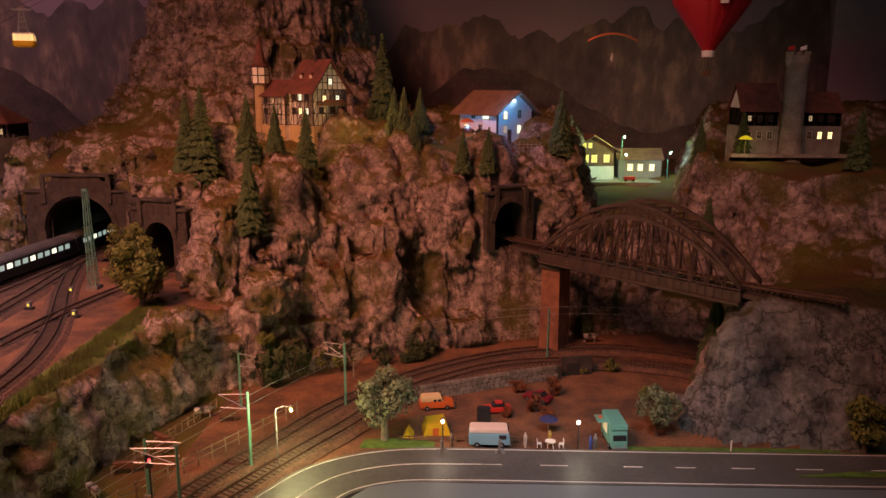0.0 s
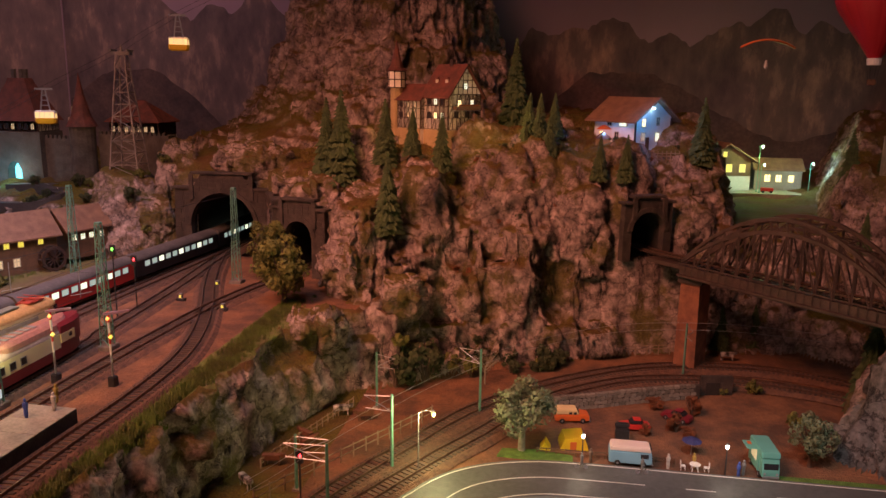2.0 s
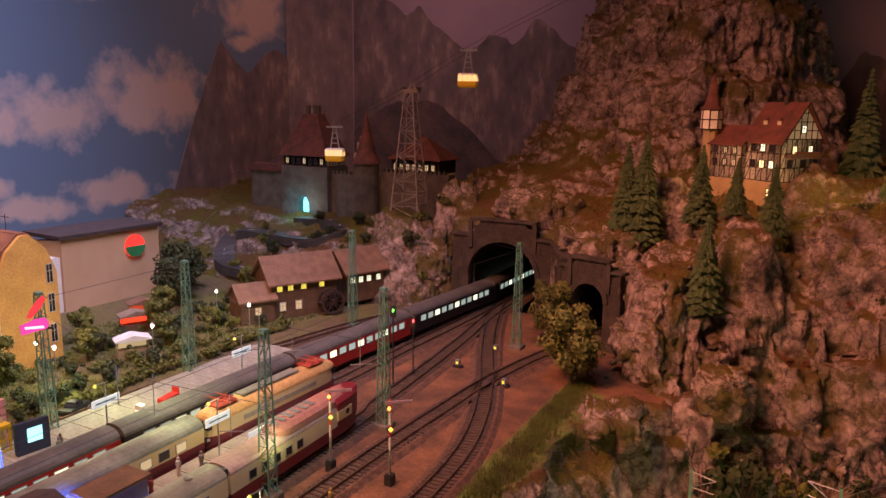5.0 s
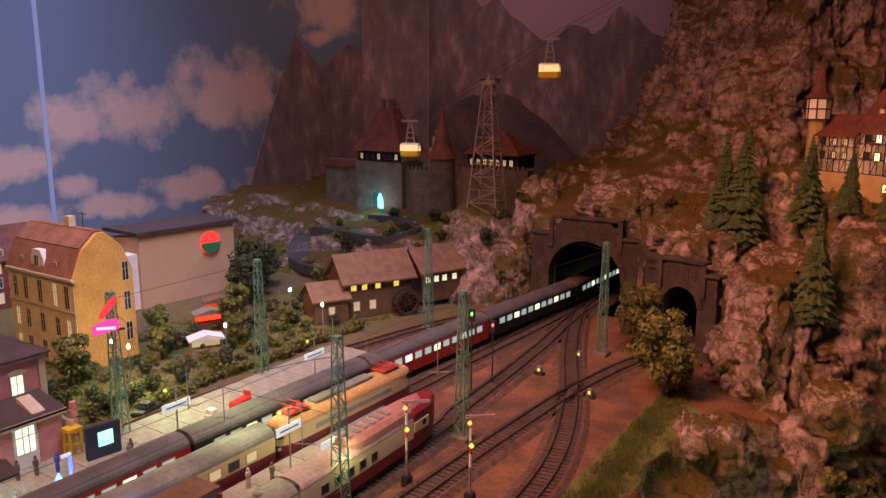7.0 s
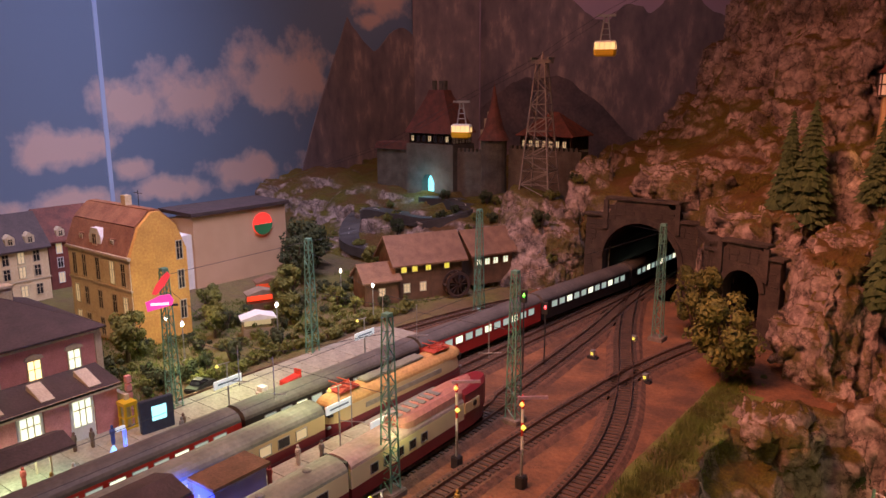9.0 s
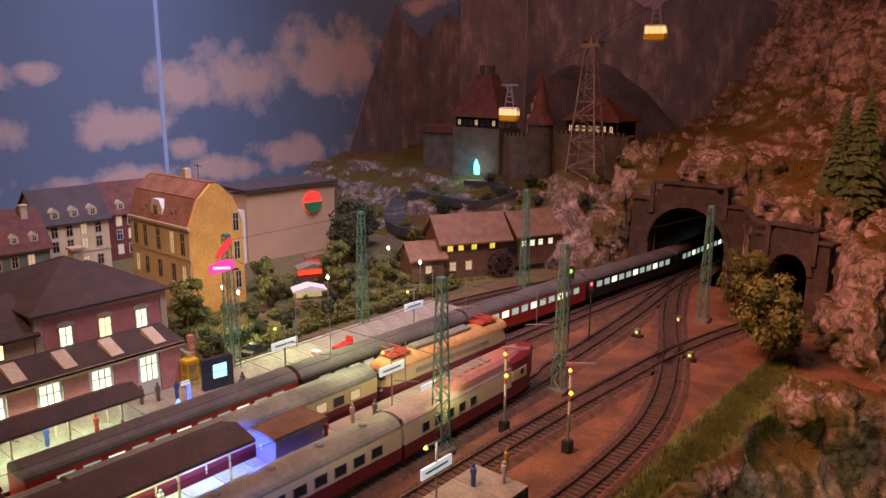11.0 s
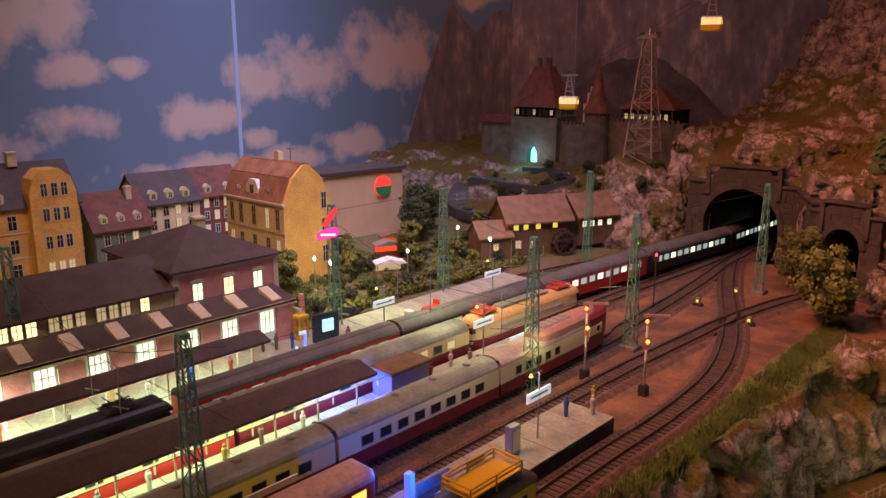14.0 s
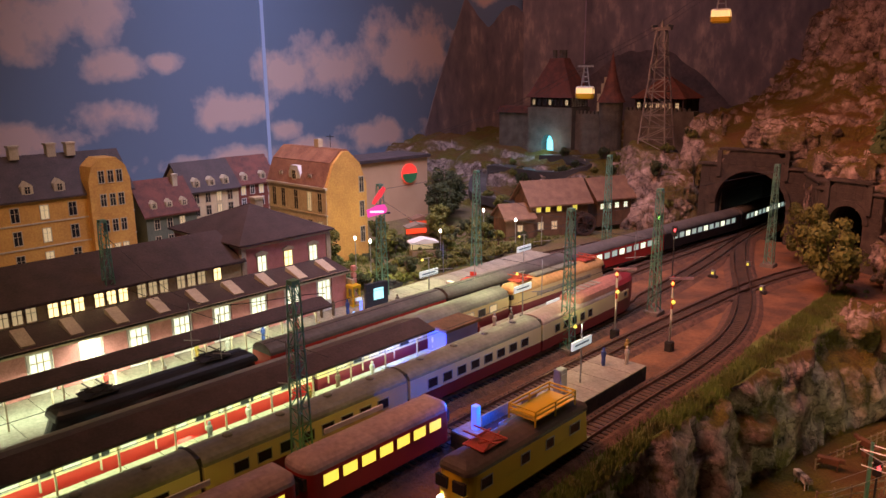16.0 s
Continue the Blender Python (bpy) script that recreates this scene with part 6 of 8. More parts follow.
# ---- white house above the tunnel ----
def white_house():
    m = pose(0.068, 1.45, 1.24, 0, 0, 42)
    t = house("white plastered house lit blue, with a broad brown roof", m, 0.098, 0.105, 0.066, 0.034, WHITE_P, ROOF_BROWN, "y", 0.014,
              windows=[("f", 0.022, 0.024, 0.009, 0.014, LIT_DIM), ("f", 0.06, 0.022, 0.01, 0.016, LIT_WHITE), ("f", 0.022, 0.05, 0.009, 0.014, LIT_WARM), ("f", 0.06, 0.052, 0.008, 0.014, GLASS_DARK), ("l", 0.075, 0.05, 0.018, 0.013, LIT_WHITE), ("l", 0.04, 0.05, 0.01, 0.013, GLASS_DARK), ("l", 0.02, 0.022, 0.009, 0.016, LIT_WARM), ("l", 0.06, 0.022, 0.009, 0.016, GLASS_DARK)],
              door=("f", 0.034, 0.01, 0.03), name="white_house")
    part("corner_board", B(-0.0015, 0.003, -0.0012, 0.0, 0.004, 0.066), TIMBER, t)
    part("corner_board", B(0.095, 0.0995, -0.0012, 0.0, 0.004, 0.066), TIMBER, t)
    part("gable_lamp", lathe(bmesh.new(), [(0.0008, 0), (0.003, 0.002), (0.0008, 0.004)], 8, (0.04, -0.006, 0.082)), glow("cold_lamp", (0.6, 0.85, 1.0), 20), t)
    f = thing("picket_fence", "low pale fence before the white house", "fence", pose(0.055, 1.425, 1.238, 0, 0, 10))
    for i in range(13):
        part("picket", B(i * 0.008, i * 0.008 + 0.0012, 0, 0.0012, -0.012, 0.01), PALEWOOD, f)
    part("rail", B(0, 0.0975, 0.0013, 0.0022, 0.005, 0.0065), PALEWOOD, f)
    part("rail", B(0, 0.0975, 0.0013, 0.0022, 0.0, 0.0015), PALEWOOD, f)
    k = thing("garden_kiosk", "small brick kiosk with a warm lit opening", "kiosk", pose(0.012, 1.45, 1.225))
    part("wall", B(-0.013, 0.013, 0, 0.02, 0, 0.042), BASEPL, k)
    part("roof", prism(bmesh.new(), [(-0.016, 0.0422), (0.016, 0.0422), (0, 0.054)], -0.004, 0.024, "y"), ROOF_RED, k)
    part("parasol", lathe(bmesh.new(), [(0.014, 0.056), (0.008, 0.061), (0.0006, 0.064)], 12, (0.0, -0.006, 0.004)), P_ORANGE, k)


white_house()
point_lamp("white_house_light", (0.098, 1.425, 1.325), 0.12, (0.1, 0.42, 1.0), 0.003)
point_lamp("white_house_side_light", (0.012, 1.445, 1.278), 0.07, (0.12, 0.45, 1.0), 0.003)

# ---- high station in the saddle ----
def street_lamp(label, place, h, glow_mat, reach=0.0, material=None, turn=0):
    t = thing("street_lamp", label, "street lamp", pose(*place, 0, 0, turn))
    bm = rod(bmesh.new(), (0, 0, -0.004), (0, 0, h), 0.0011, 0.0007, 7)
    if reach:
        rod(bm, (0, 0, h), (reach * 0.5, 0, h + 0.004), 0.0007, 0.0006, 6)
        rod(bm, (reach * 0.5, 0, h + 0.004), (reach, 0, h + 0.003), 0.0006, 0.0006, 6)
    part("post", bm, material or SILVER, t)
    part("foot", lathe(bmesh.new(), [(0.003, -0.002), (0.0028, 0.002), (0.0012, 0.004)], 10), material or SILVER, t)
    z = h + (0.0 if reach else 0.0)
    part("lantern", lathe(bmesh.new(), [(0.0008, z), (0.002, z + 0.002), (0.002, z + 0.004), (0.0006, z + 0.0052)], 10, (reach, 0, -0.003 if reach else 0)), glow_mat, t, "glowing lantern")
    part("cap", lathe(bmesh.new(), [(0.0026, z + 0.0042), (0.0005, z + 0.0068)], 10, (reach, 0, -0.0015 if reach else 0.0015)), material or SILVER, t)
    return t


part("high_platform", B(0.24, 0.62, 1.86, 1.98, 1.05, 1.122), PAVING)
tagged(bpy.data.objects["high_platform"], "lit paved platform of the small high station", "platform", kind="structure")
house("two-storey chalet station with yellow windows and white ground floor", pose(0.275, 1.9, 1.122, 0, 0, 12), 0.115, 0.1, 0.075, 0.035, WOOD, ROOF_BROWN, "y", 0.014, windows=rows("f", (0.018, 0.04, 0.062, 0.095), (0.044,), 0.014, 0.018, [LIT_YELLOW]) + rows("f", (0.035, 0.05), (0.08,), 0.009, 0.012, [LIT_YELLOW]) + [("f", 0.06, 0.004, 0.016, 0.028, LIT_COLD), ("f", 0.095, 0.006, 0.012, 0.02, LIT_YELLOW)], name="chalet_station", category="station")
part("ground_floor", B(-0.001, 0.116, -0.0018, 0.05, 0.0, 0.034, m=pose(0.275, 1.9, 1.122, 0, 0, 12)), WHITE_P, None)
tagged(bpy.data.objects["ground_floor"], "white plastered ground storey of the chalet station", "wall")
house("low station shed with a brown roof and lit windows", pose(0.405, 1.95, 1.122), 0.11, 0.06, 0.05, 0.022, mat("grey_shed", (0.3, 0.27, 0.24), (0.24, 0.22, 0.2), 40, 0.85), ROOF_BROWN, windows=rows("f", (0.03, 0.056, 0.085), (0.02,), 0.012, 0.016, [LIT_WARM]), name="station_shed", category="shed")
for x, y, h in ((0.4, 1.9, 0.108), (0.402, 1.88, 0.066), (0.517, 1.9, 0.07)):
    street_lamp("tall station lamp with a greenish white light", (x, y, 1.122), h, LAMP_GREEN, 0.006, MAST)
point_lamp("high_station_light", (0.404, 1.87, 1.225), 0.34, (0.7, 1.0, 0.3), 0.004)
point_lamp("high_station_light_low", (0.35, 1.86, 1.165), 0.04, (0.7, 0.95, 1.0), 0.004)
point_lamp("high_station_light_right", (0.52, 1.87, 1.19), 0.2, (0.5, 0.95, 1.0), 0.004)
t = thing("luggage_cart", "red luggage cart on the high platform", "cart", pose(0.42, 1.885, 1.122))
part("body", B(-0.014, 0.014, -0.006, 0.006, 0.004, 0.012, bevel=0.001), P_RED, t)
for x in (-0.009, 0.009):
    part("wheel", rod(bmesh.new(), (x, -0.007, 0.003), (x, 0.007, 0.003), 0.003, n=10), BLACKM, t)

# ---- castle on the right ----
KEEP_STONE = mat("keep_stone", (0.34, 0.29, 0.25), (0.22, 0.18, 0.155), 45, 0.9, 0.0015, 260)


def round_castle():
    t = thing("hill_castle", "stone castle with a round keep and half-timbered wings", "castle", pose(0.63, 1.5, 1.22))
    part("keep", lathe(bmesh.new(), [(0.0245, -0.03), (0.021, 0.05), (0.0195, 0.17), (0.0225, 0.178), (0.0225, 0.192)], 20, (0.012, 0.0, 0.0)), KEEP_STONE, t)
    for i in range(10):
        q = 6.28319 * i / 10
        part("merlon", B(-0.003, 0.003, -0.002, 0.002, 0.1921, 0.198, m=pose(0.012 + 0.0205 * math.cos(q), 0.0205 * math.sin(q), 0, 0, 0, math.degrees(q) + 90)), KEEP_STONE, t)
    for s, mm, w, d, h, rh in (("l", pose(-0.085, 0.0, 0.0, 0, 0, 0), 0.07, 0.07, 0.092, 0.045), ("r", pose(0.036, 0.01, 0.0, 0, 0, 0), 0.075, 0.07, 0.088, 0.032)):
        wing = thing("castle_wing", "castle wing with a red roof and dark timbering", "house", pose(0.63, 1.5, 1.22) @ mm)
        part("wall", gable_walls(w, d, h, rh, "x"), PINKPL, wing)
        part("base_wall", B(-0.002, w + 0.002, -0.002, d + 0.002, -0.03, 0.058), KEEP_STONE, wing)
        part("roof", gable_roof(w, d, h, rh, 0.005, 0.003, "x"), ROOF_RED, wing)
        part("timber_frame", timbering(w, d, 0.059, h, 6, 4), TIMBER, wing)
        for u in (0.015, 0.035, 0.055):
            window(wing, pose(u, -0.0022, 0.034), 0.008, 0.013, LIT_WARM if s == "r" and u > 0.03 else GLASS_DARK)
            window(wing, pose(u, -0.0008, 0.068), 0.006, 0.01, LIT_DIM if u < 0.03 else GLASS_DARK, TIMBER)
    part("terrace", B(-0.11, 0.12, -0.03, 0.0, 0.0, 0.006), KEEP_STONE, t)
    for k, (x, c) in enumerate(((0.004, P_RED), (0.026, WHITE_P))):
        f = part("flag_pole", rod(bmesh.new(), (x, 0, 0.19), (x, 0, 0.212), 0.0005, n=5), SILVER, t)
        part("flag", prism(bmesh.new(), [(x, 0.203), (x - 0.012, 0.2), (x - 0.012, 0.207), (x, 0.211)], -0.0003, 0.0003, "y"), c, f)


round_castle()
t = thing("terrace_parasol", "yellow lit parasol on the castle terrace", "parasol", pose(0.545, 1.47, 1.222))
part("pole", rod(bmesh.new(), (0, 0, 0), (0, 0, 0.034), 0.0006, n=5), PALEWOOD, t)
# the yellow cloth's lit look is put in as emission
part("canopy", lathe(bmesh.new(), [(0.014, 0.033), (0.007, 0.038), (0.0006, 0.04)], 12), glow("yellow_parasol_glow", (1.0, 0.8, 0.02), 0.5, (0.6, 0.45, 0.03)), t)

point_lamp("castle_terrace_light", (0.545, 1.44, 1.243), 0.025, (1.0, 0.75, 0.35), 0.003)

# ---- old castle on the left hill ----
def old_castle():
    t = thing("old_castle", "brown walled castle with red roofs and a glowing gate", "castle", pose(0, 1.58, 1.1))
    for a, b, h, th in ((-1.475, -1.375, 0.125, 0.03), (-1.235, -1.15, 0.128, 0.02), (-1.1, -0.93, 0.14, 0.03)):
        part("curtain_wall", B(a, b, 0, th, 0, h), STONE, t)
    for a, b, h in ((-1.235, -1.15, 0.128), (-1.1, -0.93, 0.14)):
        x = a + 0.002
        while x < b - 0.006:
            piece("merlon", ("merlon",), lambda: B(0, 0.006, 0, 0.006, 0, 0.007), STONE, t, pose(x, 0, h + 0.0002))
            x += 0.011
    part("side_roof", prism(bmesh.new(), [(-1.48, 0.1252), (-1.37, 0.1252), (-1.38, 0.142), (-1.47, 0.142)], -0.005, 0.04, "y"), ROOF_RED, t)
    # gate tower with its arch
    g = part("gate_tower", prism(bmesh.new(), [(-1.372, 0), (-1.328, 0), (-1.328, 0.055), (-1.32, 0.07), (-1.31, 0.075), (-1.3, 0.07), (-1.292, 0.055), (-1.292, 0), (-1.238, 0), (-1.238, 0.142), (-1.372, 0.142)], -0.012, 0.07, "y"), STONE, t)
    part("gate_glow", B(-1.327, -1.293, 0.012, 0.014, 0.02, 0.07), glow("gate_light", (0.15, 0.75, 1.0), 2.6), g, "glowing blue gate light")
    part("timber_storey", B(-1.366, -1.244, -0.008, 0.066, 0.1422, 0.166), PINKPL, t)
    part("timber_frame", timbering(0.122, 0.074, 0.001, 0.024, 10, 6, 0.0016, 1), TIMBER, t).location = (-1.366, -0.008, 0.142)
    bm = bmesh.new()
    levels(bm, [([(x * s - 1.305, 0.029 + y * s) for x, y in ((-0.07, -0.046), (0.07, -0.046), (0.07, 0.046), (-0.07, 0.046))], z) for s, z in ((1.0, 0.1662), (0.9, 0.178), (0.36, 0.25), (0.3, 0.262))])
    part("gate_roof", bm, ROOF_RED, t)
    for x in (-1.32, -1.3, -1.29):
        part("chimney", B(x - 0.004, x + 0.004, 0.025, 0.033, 0.262, 0.282), STONE, t)
    part("round_tower", lathe(bmesh.new(), [(0.029, 0), (0.027, 0.1), (0.028, 0.158)], 18, (-1.128, -0.015, 0)), STONE, t)
    part("spire", lathe(bmesh.new(), [(0.034, 0.1582), (0.022, 0.18), (0.01, 0.225), (0.0006, 0.275)], 16, (-1.128, -0.015, 0)), ROOF_RED, t)
    part("hall_wall", B(-1.09, -0.97, 0.03, 0.11, 0.1, 0.166), PINKPL, t)
    part("hall_frame", timbering(0.12, 0.08, 0.001, 0.028, 10, 6, 0.0016, 1), TIMBER, t).location = (-1.09, 0.03, 0.138)
    bm = hip_roof(0.12, 0.08, 0.1665, 0.05, 0.008, 0.06)
    bmesh.ops.translate(bm, vec=(-1.09, 0.03, 0), verts=bm.verts[:])
    part("hall_roof", bm, ROOF_RED, t)
    part("stepped_gable", prism(bmesh.new(), [(-1.2, 0.1), (-1.165, 0.1), (-1.165, 0.2), (-1.172, 0.2), (-1.172, 0.215), (-1.182, 0.215), (-1.182, 0.2), (-1.19, 0.2), (-1.19, 0.175), (-1.2, 0.175)], 0.04, 0.06, "y"), SAND, t)
    for i in range(7):
        window(t, pose(-1.08 + 0.016 * i, 0.0297, 0.144), 0.008, 0.013, LIT_DIM, TIMBER)
        window(t, pose(-1.355 + 0.0165 * i, -0.0086, 0.148), 0.008, 0.012, LIT_DIM if i % 3 == 0 else GLASS_DARK, TIMBER)


old_castle()
point_lamp("castle_gate_light", (-1.31, 1.53, 1.15), 0.09, (0.15, 0.7, 1.0), 0.004)
point_lamp("castle_gate_lamp", (-1.285, 1.545, 1.16), 0.02, (1.0, 0.9, 0.6), 0.003)

# ---- aerial cableway ----
def lattice(bm, h, b0, b1, n, r):
    """Four leaning legs with crossed bracing."""
    c = lambda z: b0 + (b1 - b0) * z / h
    for sx in (-1, 1):
        for sy in (-1, 1):
            rod(bm, (sx * b0, sy * b0, 0), (sx * b1, sy * b1, h), r, r * 0.8, 4)
    for k in range(n):
        z0, z1 = h * k / n, h * (k + 1) / n
        a, b = c(z0), c(z1)
        f = 1 if k % 2 else -1
        for p, q in (((-a * f, -a, z0), (b * f, -b, z1)), ((-a * f, a, z0), (b * f, b, z1)), ((-a, -a * f, z0), (-b, b * f, z1)), ((a, -a * f, z0), (b, b * f, z1))):
            rod(bm, p, q, r * 0.55, n=3)
        for p, q in (((-b, -b, z1), (b, -b, z1)), ((b, -b, z1), (b, b, z1)), ((b, b, z1), (-b, b, z1)), ((-b, b, z1), (-b, -b, z1))):
            rod(bm, p, q, r * 0.5, n=3)
    return bm


PYL = mat("pylon_grey", (0.3, 0.25, 0.22), (0.22, 0.18, 0.16), 60, 0.5, metal=0.4)
t = thing("cableway_pylon", "tall grey lattice pylon of the cableway on a concrete foot", "pylon", pose(-0.955, 1.46, 1.165, 0, 0, 8))
part("foot", B(-0.038, 0.038, -0.034, 0.034, -0.02, 0.0, bevel=0.002), STONE, t)
part("lattice", lattice(bmesh.new(), 0.245, 0.03, 0.0085, 10, 0.0019), PYL, t)
part("head", B(-0.02, 0.02, -0.006, 0.006, 0.2452, 0.252), PYL, t)
part("tip", lathe(bmesh.new(), [(0.004, 0.2521), (0.0005, 0.267)], 6), PYL, t)
for s in (-1, 1):
    part("saddle", B(s * 0.0165 - 0.002, s * 0.0165 + 0.002, -0.015, 0.015, 0.2522, 0.256), PYL, t)


def cabin(place, turn):
    t = thing("cable_car", "yellow and white cable car cabin with lit windows", "cable car", pose(*place, 0, 0, turn), "cable cars")
    part("lower_body", levels(bmesh.new(), [([(x * s, y * s) for x, y in plan2], z) for s, z in ((0.8, -0.012), (0.98, -0.009), (1.0, 0.0))]), P_YELLOW, t)
    part("window_band", levels(bmesh.new(), [(plan2, 0.0002), ([(x * 0.94, y * 0.94) for x, y in plan2], 0.012)]), glow("cabin_glow", (1.0, 0.6, 0.22), 1.1) if "cabin_glow" not in bpy.data.materials else bpy.data.materials["cabin_glow"], t, "glowing windows")
    for i in range(5):
        x = -0.0185 + 0.00925 * i
        part("window_post", B(x - 0.0006, x + 0.0006, -0.0102, 0.0102, 0.0, 0.012), WHITE_P, t)
    part("roof", levels(bmesh.new(), [([(x * 0.98, y * 0.98) for x, y in plan2], 0.0122), ([(x * 0.85, y * 0.8) for x, y in plan2], 0.0155)]), WHITE_P, t)
    bm = bmesh.new()
    for s in (-1, 1):
        rod(bm, (s * 0.009, 0, 0.0155), (s * 0.003, 0, 0.056), 0.0016, n=5)
    for k in range(1, 4):
        q = 0.009 - 0.006 * k / 4
        rod(bm, (-q, 0, 0.0155 + 0.0405 * k / 4), (q, 0, 0.0155 + 0.0405 * k / 4), 0.0011, n=4)
    part("hanger", bm, SILVER, t)
    part("carriage", B(-0.017, 0.017, -0.0025, 0.0025, 0.0562, 0.0605, bevel=0.0006), SILVER, t)


plan2 = [(0.02, -0.006), (0.02, 0.006), (0.016, 0.01), (-0.016, 0.01), (-0.02, 0.006), (-0.02, -0.006), (-0.016, -0.01), (0.016, -0.01)]
cabin((-1.115, 1.43, 1.282), 20)
cabin((-0.85, 1.5, 1.433), 20)
cab = thing("cableway_ropes", "thin steel ropes of the cableway", "cable")
for s in (-0.0165, 0.0165):
    part("rope", sweep(bmesh.new(), smooth_line([(-1.6, 1.42 + s, 1.16), (-1.3, 1.425 + s, 1.255), (-1.115, 1.43 + s, 1.342), (-0.955, 1.46 + s, 1.422), (-0.85, 1.5 + s, 1.494), (-0.6, 1.7 + s, 1.66)], 0.05), [(-0.0004, 0), (0, 0.0004), (0.0004, 0), (0, -0.0004)]), BLACKM, cab)

# ---- mills at the foot of the hill ----
h = house("old wooden mill with a broad brown roof and lit upper windows", pose(-1.05, 1.15, YARD, 0, 0, 62), 0.125, 0.08, 0.068, 0.036, WOOD, ROOF_BROWN, over=0.008, windows=rows("f", (0.015, 0.035, 0.06, 0.095), (0.05,), 0.009, 0.012, [LIT_YELLOW]) + rows("f", (0.02, 0.05), (0.015,), 0.01, 0.014, [LIT_DIM]), name="mill", category="mill")
t = house("small lean-to of the mill with a shingle roof", pose(-1.07, 1.095, YARD, 0, 0, 62), 0.06, 0.06, 0.042, 0.022, WOOD, ROOF_BROWN, windows=[("f", 0.03, 0.016, 0.009, 0.012, LIT_DIM)], name="mill_annex", category="shed")
t = house("second mill house with a brown roof and bright windows", pose(-0.985, 1.285, YARD + 0.01, 0, 0, 68), 0.085, 0.07, 0.06, 0.032, WOOD, ROOF_BROWN, over=0.008, windows=rows("f", (0.012, 0.03, 0.048, 0.07), (0.036,), 0.009, 0.01, [LIT_WHITE]), name="mill_house", category="house")
t = thing("water_wheel", "dark wooden water wheel beside the mill", "water wheel", pose(-0.985, 1.235, YARD + 0.024, 0, 0, 62))
for y in (-0.008, 0.008):
    bm = bmesh.new()
    for i in range(16):
        a, b = 6.28319 * i / 16, 6.28319 * (i + 1) / 16
        prism(bm, [(0.018 * math.cos(a), 0.018 * math.sin(a)), (0.018 * math.cos(b), 0.018 * math.sin(b)), (0.023 * math.cos(b), 0.023 * math.sin(b)), (0.023 * math.cos(a), 0.023 * math.sin(a))], y - 0.001, y + 0.001, "y")
    part("rim", bm, TIMBER, t)
for i in range(12):
    a = 30 * i
    part("paddle", B(0.002, 0.023, -0.007, 0.007, -0.0006, 0.0006, m=Matrix.Rotation(radians(a), 4, "Y")), TIMBER, t)

# ---- balloon and paraglider ----
t = thing("hot_air_balloon", "red and white hot-air balloon over the valley", "balloon", pose(0.398, 1.27, 1.357))
B_RED = mat("balloon_red", (0.5, 0.015, 0.03), (0.42, 0.012, 0.025), 20, 0.45, fine=False)
prof = [(0.009, 0.052), (0.021, 0.07), (0.042, 0.1), (0.058, 0.125), (0.066, 0.15), (0.063, 0.18), (0.045, 0.205), (0.025, 0.22), (0.002, 0.224)]
n = 20
for i in range(n):
    bm = bmesh.new()
    prev = None
    for r, z in prof:
        vs = []
        for k, bulge in ((0, 0.985), (0.5, 1.03), (1, 0.985)):
            a = 6.28319 * (i + k) / n
            vs.append(bm.verts.new((r * bulge * math.cos(a), r * bulge * math.sin(a), z)))
        if prev:
            for k in (0, 1):
                bm.faces.new((prev[k], prev[k + 1], vs[k + 1], vs[k]))
        prev = vs
    part("gore", bm, B_RED, t, smooth=True)
part("skirt", lathe(bmesh.new(), [(0.0095, 0.042), (0.0105, 0.052)], 16), WHITE_P, t)
for cw, ch in ((0.018, 0.0055), (0.0055, 0.018)):
    bm = B(-cw, cw, -0.0685 - 0.01 * cw, -0.062, 0.137 - ch, 0.137 + ch)
    bmesh.ops.rotate(bm, verts=bm.verts, cent=(0, -0.066, 0.137), matrix=Matrix.Rotation(radians(16), 3, "X"))
    part("cross_bar", bm, WHITE_P, t, "white cross emblem")
part("basket", B(-0.005, 0.005, -0.005, 0.005, 0.012, 0.021, bevel=0.0008), WOOD, t)
for sx in (-1, 1):
    for sy in (-1, 1):
        part("line", rod(bmesh.new(), (sx * 0.0045, sy * 0.0045, 0.021), (sx * 0.007, sy * 0.007, 0.042), 0.0003, n=4), BLACKM, t)
t = thing("paraglider", "orange paraglider wing with its tiny pilot figure", "paraglider", pose(0.25, 1.3, 1.424))
bm = bmesh.new()
prev = None
for i in range(13):
    u = i / 6 - 1
    x, z, c = 0.041 * u, 0.012 * (1 - u * u), 0.012 * (1 - 0.5 * u * u)
    vs = [bm.verts.new(p) for p in ((x, -c, z), (x, 0, z + 0.003), (x, c, z), (x, 0, z - 0.0006))]
    if prev:
        for k in range(4):
            bm.faces.new((prev[k], prev[(k + 1) % 4], vs[(k + 1) % 4], vs[k]))
    prev = vs
part("wing", bm, P_ORANGE, t, smooth=True)
for u in (-0.03, -0.015, 0.015, 0.03):
    part("line", rod(bmesh.new(), (u, 0, 0.006), (0, 0, -0.022), 0.00015, n=3), BLACKM, t)
part("pilot", lathe(bmesh.new(), [(0.001, -0.032), (0.003, -0.028), (0.002, -0.022), (0.0015, -0.018)], 8), FLESH, t)

